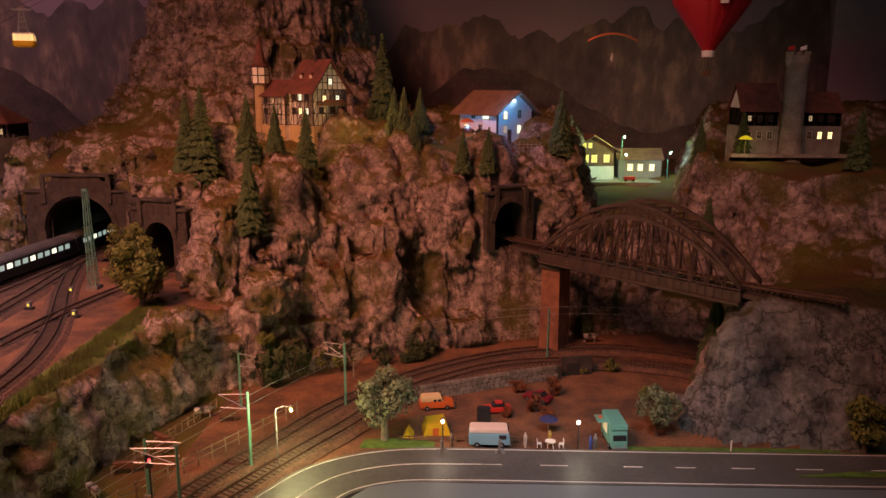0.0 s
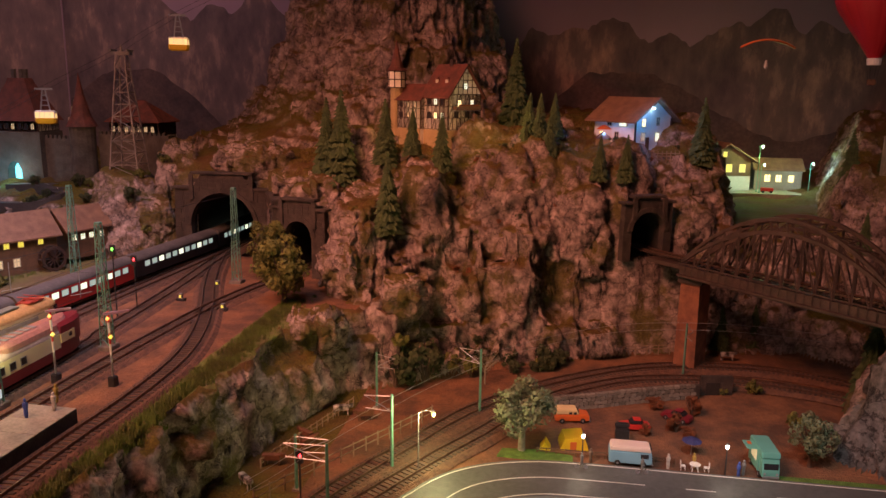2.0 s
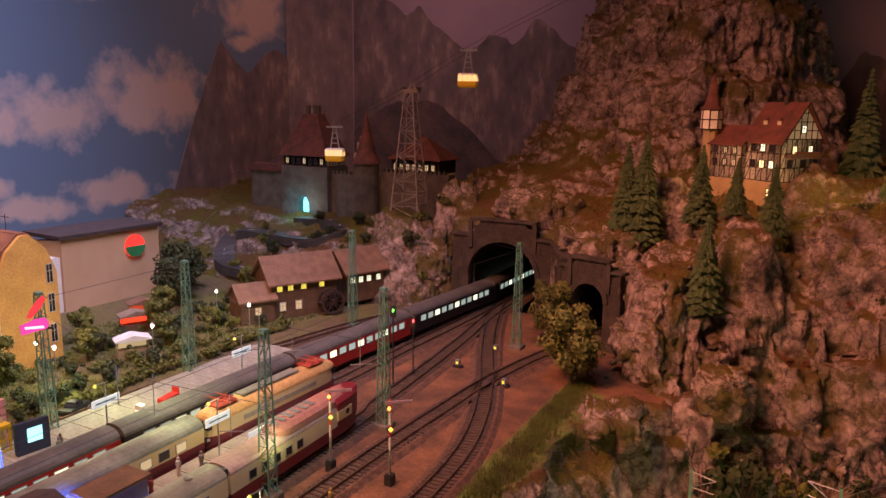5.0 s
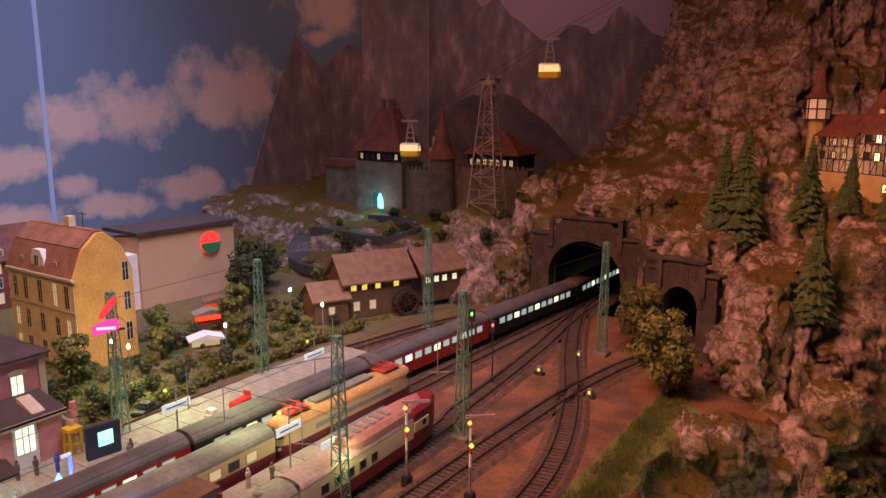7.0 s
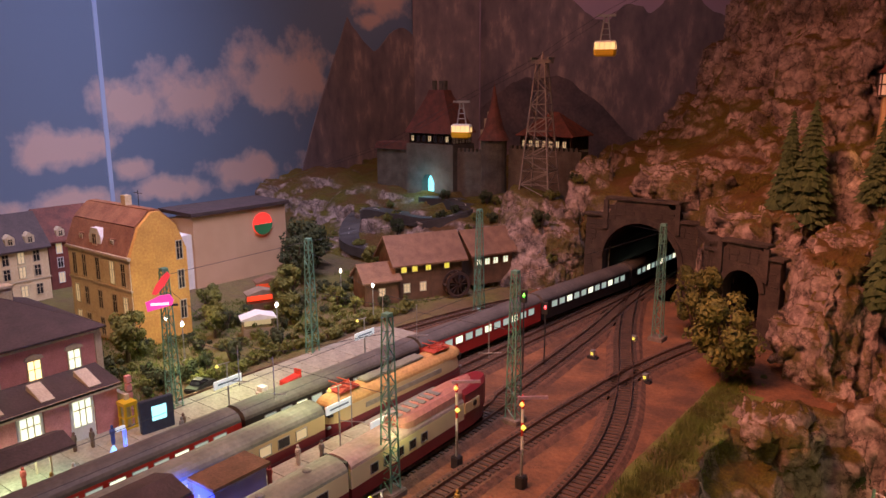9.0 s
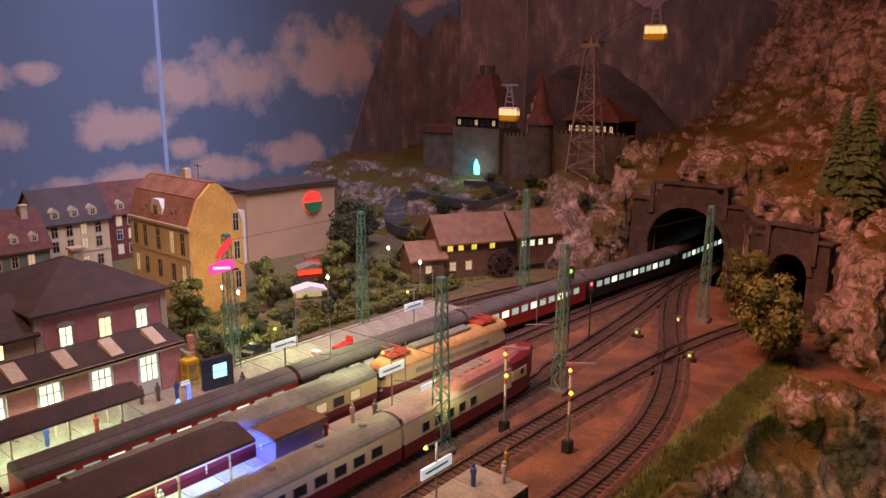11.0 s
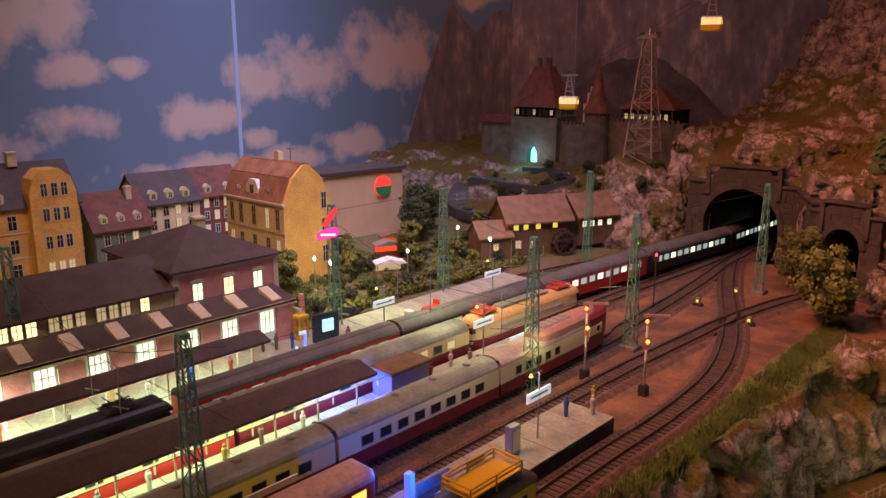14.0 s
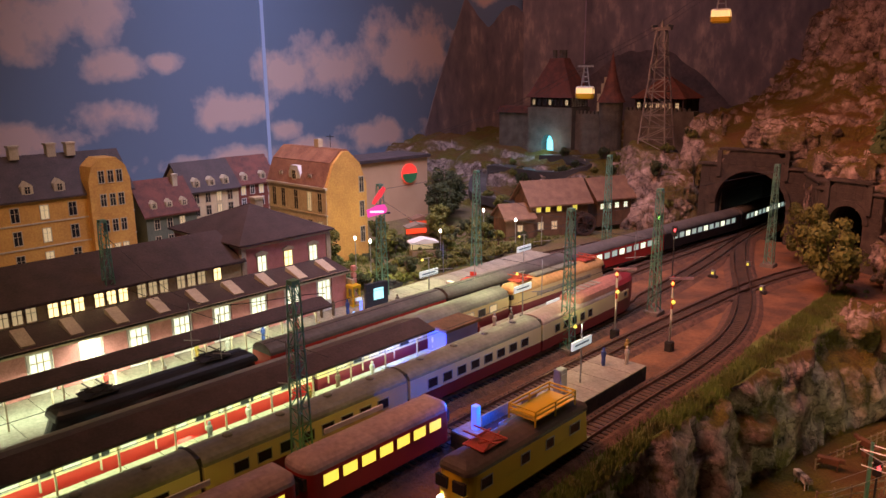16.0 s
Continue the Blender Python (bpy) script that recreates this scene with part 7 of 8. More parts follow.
# ---- overhead line masts ----
def mast(label, place, h=0.165, base=0.0078, turn=0):
    t = thing("catenary_mast", label, "catenary mast", pose(*place, 0, 0, turn), "catenary masts")
    part("foot", B(-base * 1.4, base * 1.4, -base * 1.4, base * 1.4, -0.012, 0.004, bevel=0.001), PALESTONE, t)
    part("lattice", lattice(bmesh.new(), h - 0.004, base * 0.8, base * 0.42, 13, 0.0009), MAST, t).location.z = 0.004
    part("cap", B(-base * 0.45, base * 0.45, -base * 0.45, base * 0.45, h, h + 0.003), MAST, t)
    return t


m0 = mast("tall grey-green lattice mast beside the tracks", (-0.935, 0.648, 1.018))
MAST_SPOTS = [(-0.65, 0.676, 1.014), (-0.642, 0.87, 1.014), (-0.945, 0.86, 1.014), (-0.62, 1.225, 1.014), (-0.99, 0.3, 1.014), (-0.64, 0.29, 1.014), (-0.9, 1.18, 1.014)]
for i, p in enumerate(MAST_SPOTS):
    copy_thing(m0, pose(*p, 0, 0, 0))
w = thing("overhead_wires", "thin overhead wires strung across the yard", "wire")
for y, x0, x1 in ((0.648, -0.935, -0.65), (0.86, -0.945, -0.642), (0.3, -0.99, -0.64)):
    part("cross_wire", sweep(bmesh.new(), smooth_line([(x0, y, 1.165), ((x0 + x1) / 2, y, 1.128), (x1, y + 0.02, 1.165)], 0.02), [(-0.0003, 0), (0, 0.0003), (0.0003, 0), (0, -0.0003)]), BLACKM, w)
    part("span_wire", rod(bmesh.new(), (x0, y, 1.112), (x1, y + 0.02, 1.112), 0.0003, n=4), BLACKM, w)
    for x in (-0.668, -0.768, -0.82):
        part("dropper", rod(bmesh.new(), (x, y, 1.083), (x, y, 1.125), 0.0006, n=4), SILVER, w)
        part("arm", rod(bmesh.new(), (x - 0.014, y, 1.085), (x + 0.016, y, 1.092), 0.0005, n=4), SILVER, w)
for x, ys in ((-0.668, 0.9), (-0.768, 1.2), (-0.82, 1.2)):
    part("contact_wire", rod(bmesh.new(), (x, -0.2, 1.085), (x, ys, 1.085), 0.0003, n=4), BLACKM, w)
for a, b in (((-0.945, 0.86, 1.178), (-0.9, 1.18, 1.178)), ((-0.935, 0.648, 1.178), (-0.945, 0.86, 1.178)), ((-0.62, 1.225, 1.17), (-0.74, 1.4, 1.14)), ((-0.642, 0.87, 1.176), (-0.62, 1.225, 1.17))):
    part("feeder", rod(bmesh.new(), a, b, 0.0003, n=4), BLACKM, w)


def valley_mast(place, h, arm, turn=0):
    t = thing("valley_mast", "slim green mast with a bracket beside the valley track", "catenary mast", pose(*place, 0, 0, turn), "valley masts")
    part("post", rod(bmesh.new(), (0, 0, -0.004), (0, 0, h), 0.0022, 0.0017, 4), MAST, t)
    part("foot", B(-0.004, 0.004, -0.004, 0.004, -0.004, 0.003), PALESTONE, t)
    bm = rod(bmesh.new(), (0, 0, h - 0.003), (arm, 0, h - 0.004), 0.0006, n=4)
    rod(bm, (arm, 0, h - 0.004), (0, 0, h - 0.022), 0.0006, n=4)
    rod(bm, (0, 0, h - 0.022), (arm * 0.95, 0, h - 0.02), 0.0006, n=4)
    part("bracket", bm, SILVER, t)


valley_mast((-0.247, 0.823, VALE), 0.1, -0.034)
valley_mast((-0.16, 1.0, VALE), 0.1, -0.034, -20)
valley_mast((-0.345, 0.76, VALE), 0.07, 0.04, 0)
valley_mast((-0.3, 0.735, VALE), 0.075, -0.05, 0)
valley_mast((-0.31, 1.0, VALE), 0.085, 0.03, -20)
valley_mast((0.15, 1.215, VALE), 0.09, 0.03, -80)
for z in (0.975, 0.987):
    vw = thing("valley_wire", "thin wire along the valley tracks", "wire")
    part("wire", sweep(bmesh.new(), smooth_line([(-0.345, 0.62, z), (-0.28, 0.78, z), (-0.2, 0.94, z), (-0.1, 1.08, z), (0.05, 1.2, z), (0.22, 1.235, z), (0.36, 1.21, z)], 0.03), [(-0.0003, 0), (0, 0.0003), (0.0003, 0), (0, -0.0003)]), SILVER, vw)

# ---- signals ----
SIGNAL_ARM = mat("signal_arm_enamel", (0.45, 0.32, 0.36), (0.36, 0.24, 0.28), 60, 0.5)


def semaphore(place, lampcol, turn=0):
    t = thing("semaphore_signal", "red and white semaphore signal mast with a lamp", "signal", pose(*place, 0, 0, turn))
    part("foot", B(-0.0045, 0.0045, -0.0045, 0.0045, -0.006, 0.012, bevel=0.001), BLACKM, t)
    for k in range(6):
        part("mast_section", rod(bmesh.new(), (0, 0, 0.012 + k * 0.013), (0, 0, 0.025 + k * 0.013), 0.0014, n=6), (SILVER if k < 2 else P_RED if k % 2 else WHITE_P), t)
    part("arm", B(-0.003, 0.024, -0.0008, 0.0008, 0.0868, 0.0896, m=pose(0, -0.003, 0, 0, 0, 40)), SIGNAL_ARM, t)
    part("lamp", lathe(bmesh.new(), [(0.0006, 0.08), (0.0022, 0.082), (0.0006, 0.0845)], 8, (0.001, -0.003, 0)), lampcol, t)
    part("lower_lamp", lathe(bmesh.new(), [(0.0006, 0.058), (0.0026, 0.0605), (0.0006, 0.063)], 8, (0.003, -0.003, 0)), SIG_YELLOW, t)


semaphore((-0.632, 0.752, YARD), SIG_ORANGE)
semaphore((-0.563, 0.757, YARD), SIG_ORANGE)


def colour_signal(place, h, c):
    t = thing("colour_light_signal", "black colour-light signal with a lit lamp", "signal", pose(*place))
    part("post", rod(bmesh.new(), (0, 0, -0.004), (0, 0, h - 0.012), 0.0011, n=6), BLACKM, t)
    part("head", B(-0.004, 0.004, -0.002, 0.002, h - 0.012, h + 0.004, bevel=0.0006), BLACKM, t)
    part("lamp", lathe(bmesh.new(), [(0.0006, h - 0.0045), (0.0019, h - 0.002), (0.0006, h + 0.0005)], 8, (0.0015, -0.0028, 0)), c, t)


colour_signal((-0.695, 1.03, YARD), 0.085, SIG_RED)
colour_signal((-0.7, 0.985, YARD), 0.11, SIG_GREEN)
colour_signal((-0.335, 0.745, VALE), 0.055, SIG_RED)
for x, y in ((-0.57, 1.061), (-0.66, 1.1), (-0.64, 1.19)):
    t = thing("switch_lantern", "small lit switch lantern beside the points", "lantern", pose(x, y, YARD))
    part("base", B(-0.007, 0.007, -0.004, 0.004, -0.002, 0.004, bevel=0.0008), BLACKM, t)
    part("housing", B(-0.003, 0.003, -0.003, 0.003, 0.0042, 0.012), SILVER, t)
    part("lens", B(-0.0015, 0.0015, -0.0036, -0.0031, 0.006, 0.0095), SIG_YELLOW, t)

# ---- vehicles on the car park ----
def wheel_bm(r=0.0037, w=0.0022):
    return lathe(bmesh.new(), [(r * 0.5, 0), (r, 0.0003), (r, w - 0.0003), (r * 0.5, w)], 14)


def wheels(t, L, w, r=0.0037, front=0.2, back=0.8):
    for y in (L * front, L * back):
        for s in (1, -1):
            wh = piece("wheel", ("carwheel", r), lambda: wheel_bm(r), BLACKM, t, pose(s * (w / 2 - 0.0012) + (0 if s > 0 else 0), y, r, 0, 90 * s, 0))
            piece("hub", ("carhub", r), lambda: lathe(bmesh.new(), [(r * 0.45, 0.0021), (r * 0.4, 0.0026)], 10), SILVER, wh, Matrix())


def side_shape(t, name, outline, w, material, label="", bevel=0.0012):
    """A body from its side outline (along y, up z), w wide."""
    bm = prism(bmesh.new(), outline, -w / 2, w / 2, "x")
    if bevel:
        bmesh.ops.bevel(bm, geom=bm.edges[:], offset=bevel, segments=2, affect="EDGES")
    return part(name, bm, material, t, label)


def van(label, m, lower, upper, L=0.052, w=0.0215, h=0.0235, bonnet=False, panes=(0, 1, 2, 3)):
    t = thing("van", label, "van", m)
    zb = h * (0.62 if len(panes) > 1 else 0.74)
    if bonnet:
        side_shape(t, "body", [(0, 0.003), (L, 0.003), (L, 0.011), (L * 0.74, 0.0135), (L * 0.7, zb), (0, zb)], w, lower)
        side_shape(t, "roof", [(0.001, zb + 0.0001), (L * 0.7, zb + 0.0001), (L * 0.62, h), (0.003, h)], w * 0.94, upper)
        e = L * 0.66
    else:
        side_shape(t, "body", [(0, 0.003), (L, 0.003), (L, 0.009), (L * 0.985, zb), (0, zb)], w, lower)
        side_shape(t, "roof", [(0.0005, zb + 0.0001), (L * 0.98, zb + 0.0001), (L * 0.93, h), (0.002, h)], w * 0.95, upper)
        e = L * 0.95
    for s in (1, -1):
        for k in panes:
            y = 0.006 + k * (e - 0.006) / 4
            part("window", B(s * w * 0.475 - 0.0004, s * w * 0.475 + 0.0004, y, y + (e - 0.01) / 5, zb + 0.0008 if not bonnet else zb + 0.001, zb + h * 0.2), GLASS_DARK, t)
        part("headlight", rod(bmesh.new(), (s * w * 0.33, L - 0.001, 0.0075), (s * w * 0.33, L + 0.0006, 0.0075), 0.0015, n=10), SILVER, t)
    part("windscreen", B(-w * 0.4, w * 0.4, (L * 0.945 if not bonnet else L * 0.645), (L * 0.972 if not bonnet else L * 0.685), zb + 0.001, zb + h * 0.22), GLASS_DARK, t)
    part("bumper", B(-w * 0.48, w * 0.48, L - 0.0003, L + 0.0012, 0.003, 0.005), SILVER, t)
    wheels(t, L, w)
    return t


GZ = VALE + 0.0005
v = van("pale blue delivery van with a pinkish white roof", pose(0.014, 0.8965, GZ + 0.0015, 0, 0, -90), P_BLUE, mat("pinkish_white_paint", (0.72, 0.58, 0.52), (0.66, 0.52, 0.47), 30, 0.4, fine=False), L=0.052, h=0.0255, panes=())
for s in (1, -1):
    part("side_window", B(s * 0.0107 - 0.0003, s * 0.0107 + 0.0004, 0.038, 0.0475, 0.0115, 0.0172), GLASS_DARK, v)
for k in range(2):
    part("lettering_bar", B(-0.0116, -0.0109, 0.012, 0.028, 0.0125 - k * 0.0022, 0.0137 - k * 0.0022), WHITE_P, v, "unreadable white lettering")
van("orange and cream estate van parked by the wall", pose(-0.055, 1.005, GZ, 0, 0, -80), P_ORANGE, P_CREAM, L=0.048, w=0.02, h=0.02, bonnet=True, panes=(2, 3))


def truck():
    t = thing("camper_truck", "teal camper truck with an open side hatch", "truck", pose(0.2, 0.935, GZ, 0, 0, 184))
    t.scale = (0.8, 0.8, 0.8)
    side_shape(t, "box_body", [(0, 0.005), (0.048, 0.005), (0.048, 0.033), (0.062, 0.034), (0.06, 0.043), (0.001, 0.044)], 0.027, P_TEAL)
    side_shape(t, "cab", [(0.0482, 0.005), (0.066, 0.005), (0.066, 0.015), (0.061, 0.0335), (0.0482, 0.0328)], 0.0255, P_TEAL)
    part("windscreen", B(-0.0105, 0.0105, 0.0625, 0.0652, 0.018, 0.027), GLASS_DARK, t)
    part("bumper", B(-0.012, 0.012, 0.066, 0.0676, 0.005, 0.008), SILVER, t)
    for s in (1, -1):
        part("headlight", rod(bmesh.new(), (s * 0.009, 0.0655, 0.0115), (s * 0.009, 0.0668, 0.0115), 0.0018, n=10), SILVER, t)
    hatch = part("hatch", B(0.0137, 0.029, 0.012, 0.04, 0.0385, 0.0395), P_TEAL, t)
    part("menu_board", B(0.018, 0.024, 0.016, 0.026, 0.0396, 0.04), P_ORANGE, hatch)
    part("serving_opening", B(0.0134, 0.0139, 0.014, 0.038, 0.019, 0.036), LIT_DIM, t)
    wheels(t, 0.066, 0.027, 0.0046)


truck()


def car(label, m, paint, open_top=False):
    t = thing("car", label, "car", m)
    L, w = 0.042, 0.018
    side_shape(t, "body", [(0, 0.0025), (L, 0.0025), (L, 0.0075), (L * 0.68, 0.0095), (L * 0.25, 0.0098), (0, 0.0085)], w, paint)
    side_shape(t, "cabin", [(L * 0.18, 0.0099), (L * 0.7, 0.0097), (L * 0.56, 0.0148), (L * 0.3, 0.0148)], w * 0.82, GLASS_DARK if not open_top else BLACKM)
    part("roof", B(-w * 0.33, w * 0.33, L * 0.31, L * 0.55, 0.0149, 0.0156), paint, t)
    wheels(t, L, w, 0.0032)
    return t


car("dark red sports car on the brown gravel", pose(0.075, 1.0, GZ, 0, 0, 96), P_RED)
car("dark red car beside the rust-coloured bushes", pose(0.135, 1.03, GZ, 0, 0, 60), P_WINE)
car("small black car parked near the gardens", pose(-0.985, 0.7, YARD, 0, 0, 20), P_BLACK)

# tent, table, parasol
t = thing("tent", "bright yellow ridge tent behind the fence", "tent", pose(-0.045, 0.915, GZ, 0, 0, 8))
part("canvas", prism(bmesh.new(), [(0, 0), (0.036, 0), (0.034, 0.008), (0.03, 0.018), (0.005, 0.016), (0.001, 0.006)], 0, 0.03, "y"), P_YELLOW, t)
part("flap", B(0.012, 0.02, -0.0008, -0.0001, 0, 0.012), P_ORANGE, t)
t = thing("tent", "small orange tent on the grass", "tent", pose(-0.072, 0.91, GZ))
part("canvas", prism(bmesh.new(), [(0, 0), (0.014, 0), (0.007, 0.011)], 0, 0.02, "y"), P_YELLOW, t)
t = thing("garden_table", "round white garden table", "table", pose(0.118, 0.893, GZ))
part("tabletop", lathe(bmesh.new(), [(0.0065, 0.0078), (0.0068, 0.0086)], 16), WHITE_P, t)
for q in range(4):
    a = 0.785 + 1.5708 * q
    part("leg", rod(bmesh.new(), (0.004 * math.cos(a), 0.004 * math.sin(a), 0.0078), (0.0052 * math.cos(a), 0.0052 * math.sin(a), 0), 0.0006, n=5), WHITE_P, t)
for x, r in ((0.104, -90), (0.132, 90)):
    t = thing("garden_chair", "white garden chair at the round table", "chair", pose(x, 0.893, GZ, 0, 0, r), "garden chairs")
    part("seat", B(-0.0028, 0.0028, -0.0028, 0.0028, 0.005, 0.0056), WHITE_P, t)
    part("backrest", B(-0.0028, 0.0028, -0.0033, -0.0027, 0.0058, 0.0115), WHITE_P, t)
    for sx in (-1, 1):
        for sy in (-1, 1):
            part("leg", rod(bmesh.new(), (sx * 0.0024, sy * 0.0024, 0.005), (sx * 0.0026, sy * 0.0026, 0), 0.0004, n=4), WHITE_P, t)
t = thing("parasol", "dark blue parasol beside the tables", "parasol", pose(0.12, 0.935, GZ))
part("pole", rod(bmesh.new(), (0, 0, 0), (0, 0, 0.022), 0.0005, n=5), SILVER, t)
part("canopy", lathe(bmesh.new(), [(0.013, 0.019), (0.007, 0.0225), (0.0005, 0.0245)], 8), mat("navy_cloth", (0.03, 0.035, 0.16), (0.025, 0.03, 0.12), 60, 0.8), t)
t = thing("grill_cart", "black grill cart on the gravel", "cart", pose(0.035, 0.962, GZ))
part("cabinet", B(-0.009, 0.009, -0.006, 0.006, 0.003, 0.016, bevel=0.0008), BLACKM, t)
part("hood", B(-0.0095, 0.0095, 0.0, 0.0065, 0.0162, 0.023, bevel=0.0015), BLACKM, t)

# wooden rail fence along the verge
def fence(label, a, b, z, h, n, material, rails=2):
    a, b = Vector(a), Vector(b)
    L = (b - a).length
    t = thing("fence", label, "fence", pose(a.x, a.y, z, 0, 0, math.degrees(math.atan2(b.y - a.y, b.x - a.x))))
    for i in range(n + 1):
        part("post", B(L * i / n - 0.0007, L * i / n + 0.0007, -0.0007, 0.0007, -0.005, h), material, t)
    for k in range(rails):
        zz = h * (0.45 + 0.42 * k)
        part("rail", B(0, L, -0.0013, -0.0008, zz, zz + 0.0014), material, t)


fence("brown wooden rail fence along the verge", (-0.075, 0.902), (0.095, 0.905), VALE, 0.009, 14, WOOD)
fence("pale rail fence along the cow meadow", (-0.38, 0.72), (-0.225, 0.98), VALE, 0.02, 14, PALEWOOD)
fence("pale rail fence at the foot of the cliff", (-0.405, 0.8), (-0.345, 1.0), VALE, 0.014, 16, PALEWOOD)
fence("thin wire fence under the cliff", (0.0, 1.262), (0.16, 1.31), VALE + 0.01, 0.014, 8, PALEWOOD)

# ---- small painted figures ----
def figure_bm(h, lean=0.0):
    s = h / 0.02
    bm = lathe(bmesh.new(), [(0.0016 * s, 0), (0.0022 * s, 0.004 * s), (0.0019 * s, 0.009 * s), (0.0028 * s, 0.0125 * s), (0.0024 * s, 0.0158 * s), (0.0009 * s, 0.0165 * s), (0.0015 * s, 0.0178 * s), (0.0014 * s, 0.0192 * s), (0.0004 * s, 0.0202 * s)], 8)
    return bm


FIG_COLS = [mat("figure_%s" % n, c, rough=0.7, scale=300) for n, c in (("white", (0.55, 0.52, 0.48)), ("blue", (0.05, 0.09, 0.35)), ("ochre", (0.4, 0.28, 0.06)), ("brown", (0.15, 0.1, 0.07)), ("red", (0.35, 0.05, 0.04)), ("grey", (0.2, 0.2, 0.2)))]


def figurine(place, c, h=0.02):
    """A tiny plain model figure."""
    c = c % len(FIG_COLS)
    ob = new("figurine", shared(("figurine", c, round(h, 4)), lambda: figure_bm(h), FIG_COLS[c]))
    ob.location = place
    return tagged(ob, ("white", "blue", "ochre", "brown", "red", "grey")[c] + "-painted model figurine standing on its own base", "figurine", "figurines")


for x, y, c in ((0.086, 0.893, 0), (0.118, 0.901, 2), (0.175, 0.893, 5), (-0.008, 0.89, 3), (0.168, 0.887, 1)):
    figurine((x, y, VALE), c)
for x, y, c in ((-0.572, 0.625, 1), (-0.556, 0.645, 0), (-0.567, 0.664, 2), (-0.868, 0.612, 5), (-0.874, 0.618, 3), (-0.73, 0.575, 0), (-0.722, 0.6, 4), (-0.73, 0.64, 0), (-0.72, 0.66, 5), (-0.735, 0.54, 0), (-0.905, 0.56, 1), (-0.915, 0.545, 3), (-0.92, 0.53, 3), (-0.89, 0.47, 4), (-0.9, 0.43, 1), (-0.893, 0.38, 0), (-0.905, 0.35, 2), (-0.725, 0.44, 0), (-0.73, 0.4, 3), (-0.722, 0.36, 2), (-0.73, 0.3, 0), (-0.726, 0.26, 5), (-0.88, 0.3, 0), (-0.9, 0.25, 4), (-0.86, 0.48, 2), (-0.862, 0.5, 0)):
    figurine((x, y, 1.0312), c)
for x in (-0.02, 0.052):
    t = thing("cyclist_figure", "grey model cyclist figure on the road edge", "figurine", pose(x, 0.865, VALE + 0.0042, 0, 0, 5))
    part("rider", figure_bm(0.016), FIG_COLS[5], t).location.z = 0.005
    for s in (-1, 1):
        part("wheel", rod(bmesh.new(), (s * 0.0052, -0.0002, 0.0028), (s * 0.0052, 0.0002, 0.0028), 0.0028, n=14), SILVER, t)
    part("bicycle_frame", rod(bmesh.new(), (-0.005, 0, 0.004), (0.005, 0, 0.006), 0.0005, n=4), BLACKM, t)


def cow(place, turn, patches=True, brown=False):
    t = thing("model_cow", "brown model cow on the meadow" if brown else "black and white model cow on the meadow", "model animal", pose(*place, 0, 0, turn))
    bm = bmesh.new()
    box(bm, -0.011, 0.011, -0.0035, 0.0035, 0.006, 0.0135)
    box(bm, 0.011, 0.017, -0.002, 0.002, 0.0095, 0.0145)
    for x in (-0.0095, 0.0085):
        for y in (-0.0027, 0.0013):
            box(bm, x, x + 0.0016, y, y + 0.0014, -0.002, 0.006)
    bmesh.ops.bevel(bm, geom=bm.edges[:], offset=0.0006, segments=1, affect="EDGES")
    m = bpy.data.materials.get("cow_brown" if brown else "cow_patched") or (mat("cow_brown", (0.16, 0.07, 0.035), scale=90) if brown else mat("cow_patched", (0.65, 0.62, 0.58), (0.02, 0.02, 0.02), 110, fine=False))
    part("body", bm, m, t)


for x, y, r, b in ((-0.353, 0.965, 20, False), (-0.405, 0.755, -40, False), (-0.365, 0.86, 60, True), (-0.375, 0.88, 150, True), (-0.395, 0.81, 10, True), (-0.315, 0.955, 200, True), (0.235, 1.3, 10, False)):
    cow((x, y, VALE + 0.002 if x < 0 else VALE + 0.004), r, True, b)

# ---- street lamps by the road ----
street_lamp("slim street lamp with a bright yellow light", (-0.215, 0.825, VALE), 0.078, LAMP_YELLOW, 0.018)
street_lamp("black street lamp with a white light", (-0.019, 0.882, VALE), 0.036, LAMP_WHITE, 0, BLACKM)
street_lamp("black street lamp with a bright white light", (0.151, 0.881, VALE), 0.038, LAMP_WHITE, 0, BLACKM)
point_lamp("street_light_yellow", (-0.195, 0.823, VALE + 0.07), 0.5, (1.0, 0.93, 0.4), 0.003)
point_lamp("street_light_left", (-0.019, 0.874, VALE + 0.041), 0.03, (1.0, 0.85, 0.6), 0.003)
point_lamp("street_light_right", (0.151, 0.873, VALE + 0.043), 0.03, (1.0, 0.88, 0.65), 0.003)
t = thing("road_post", "small white post at the road edge", "post", pose(0.345, 0.888, VALE))
part("post", rod(bmesh.new(), (0, 0, -0.003), (0, 0, 0.016), 0.0011, n=6), WHITE_P, t)

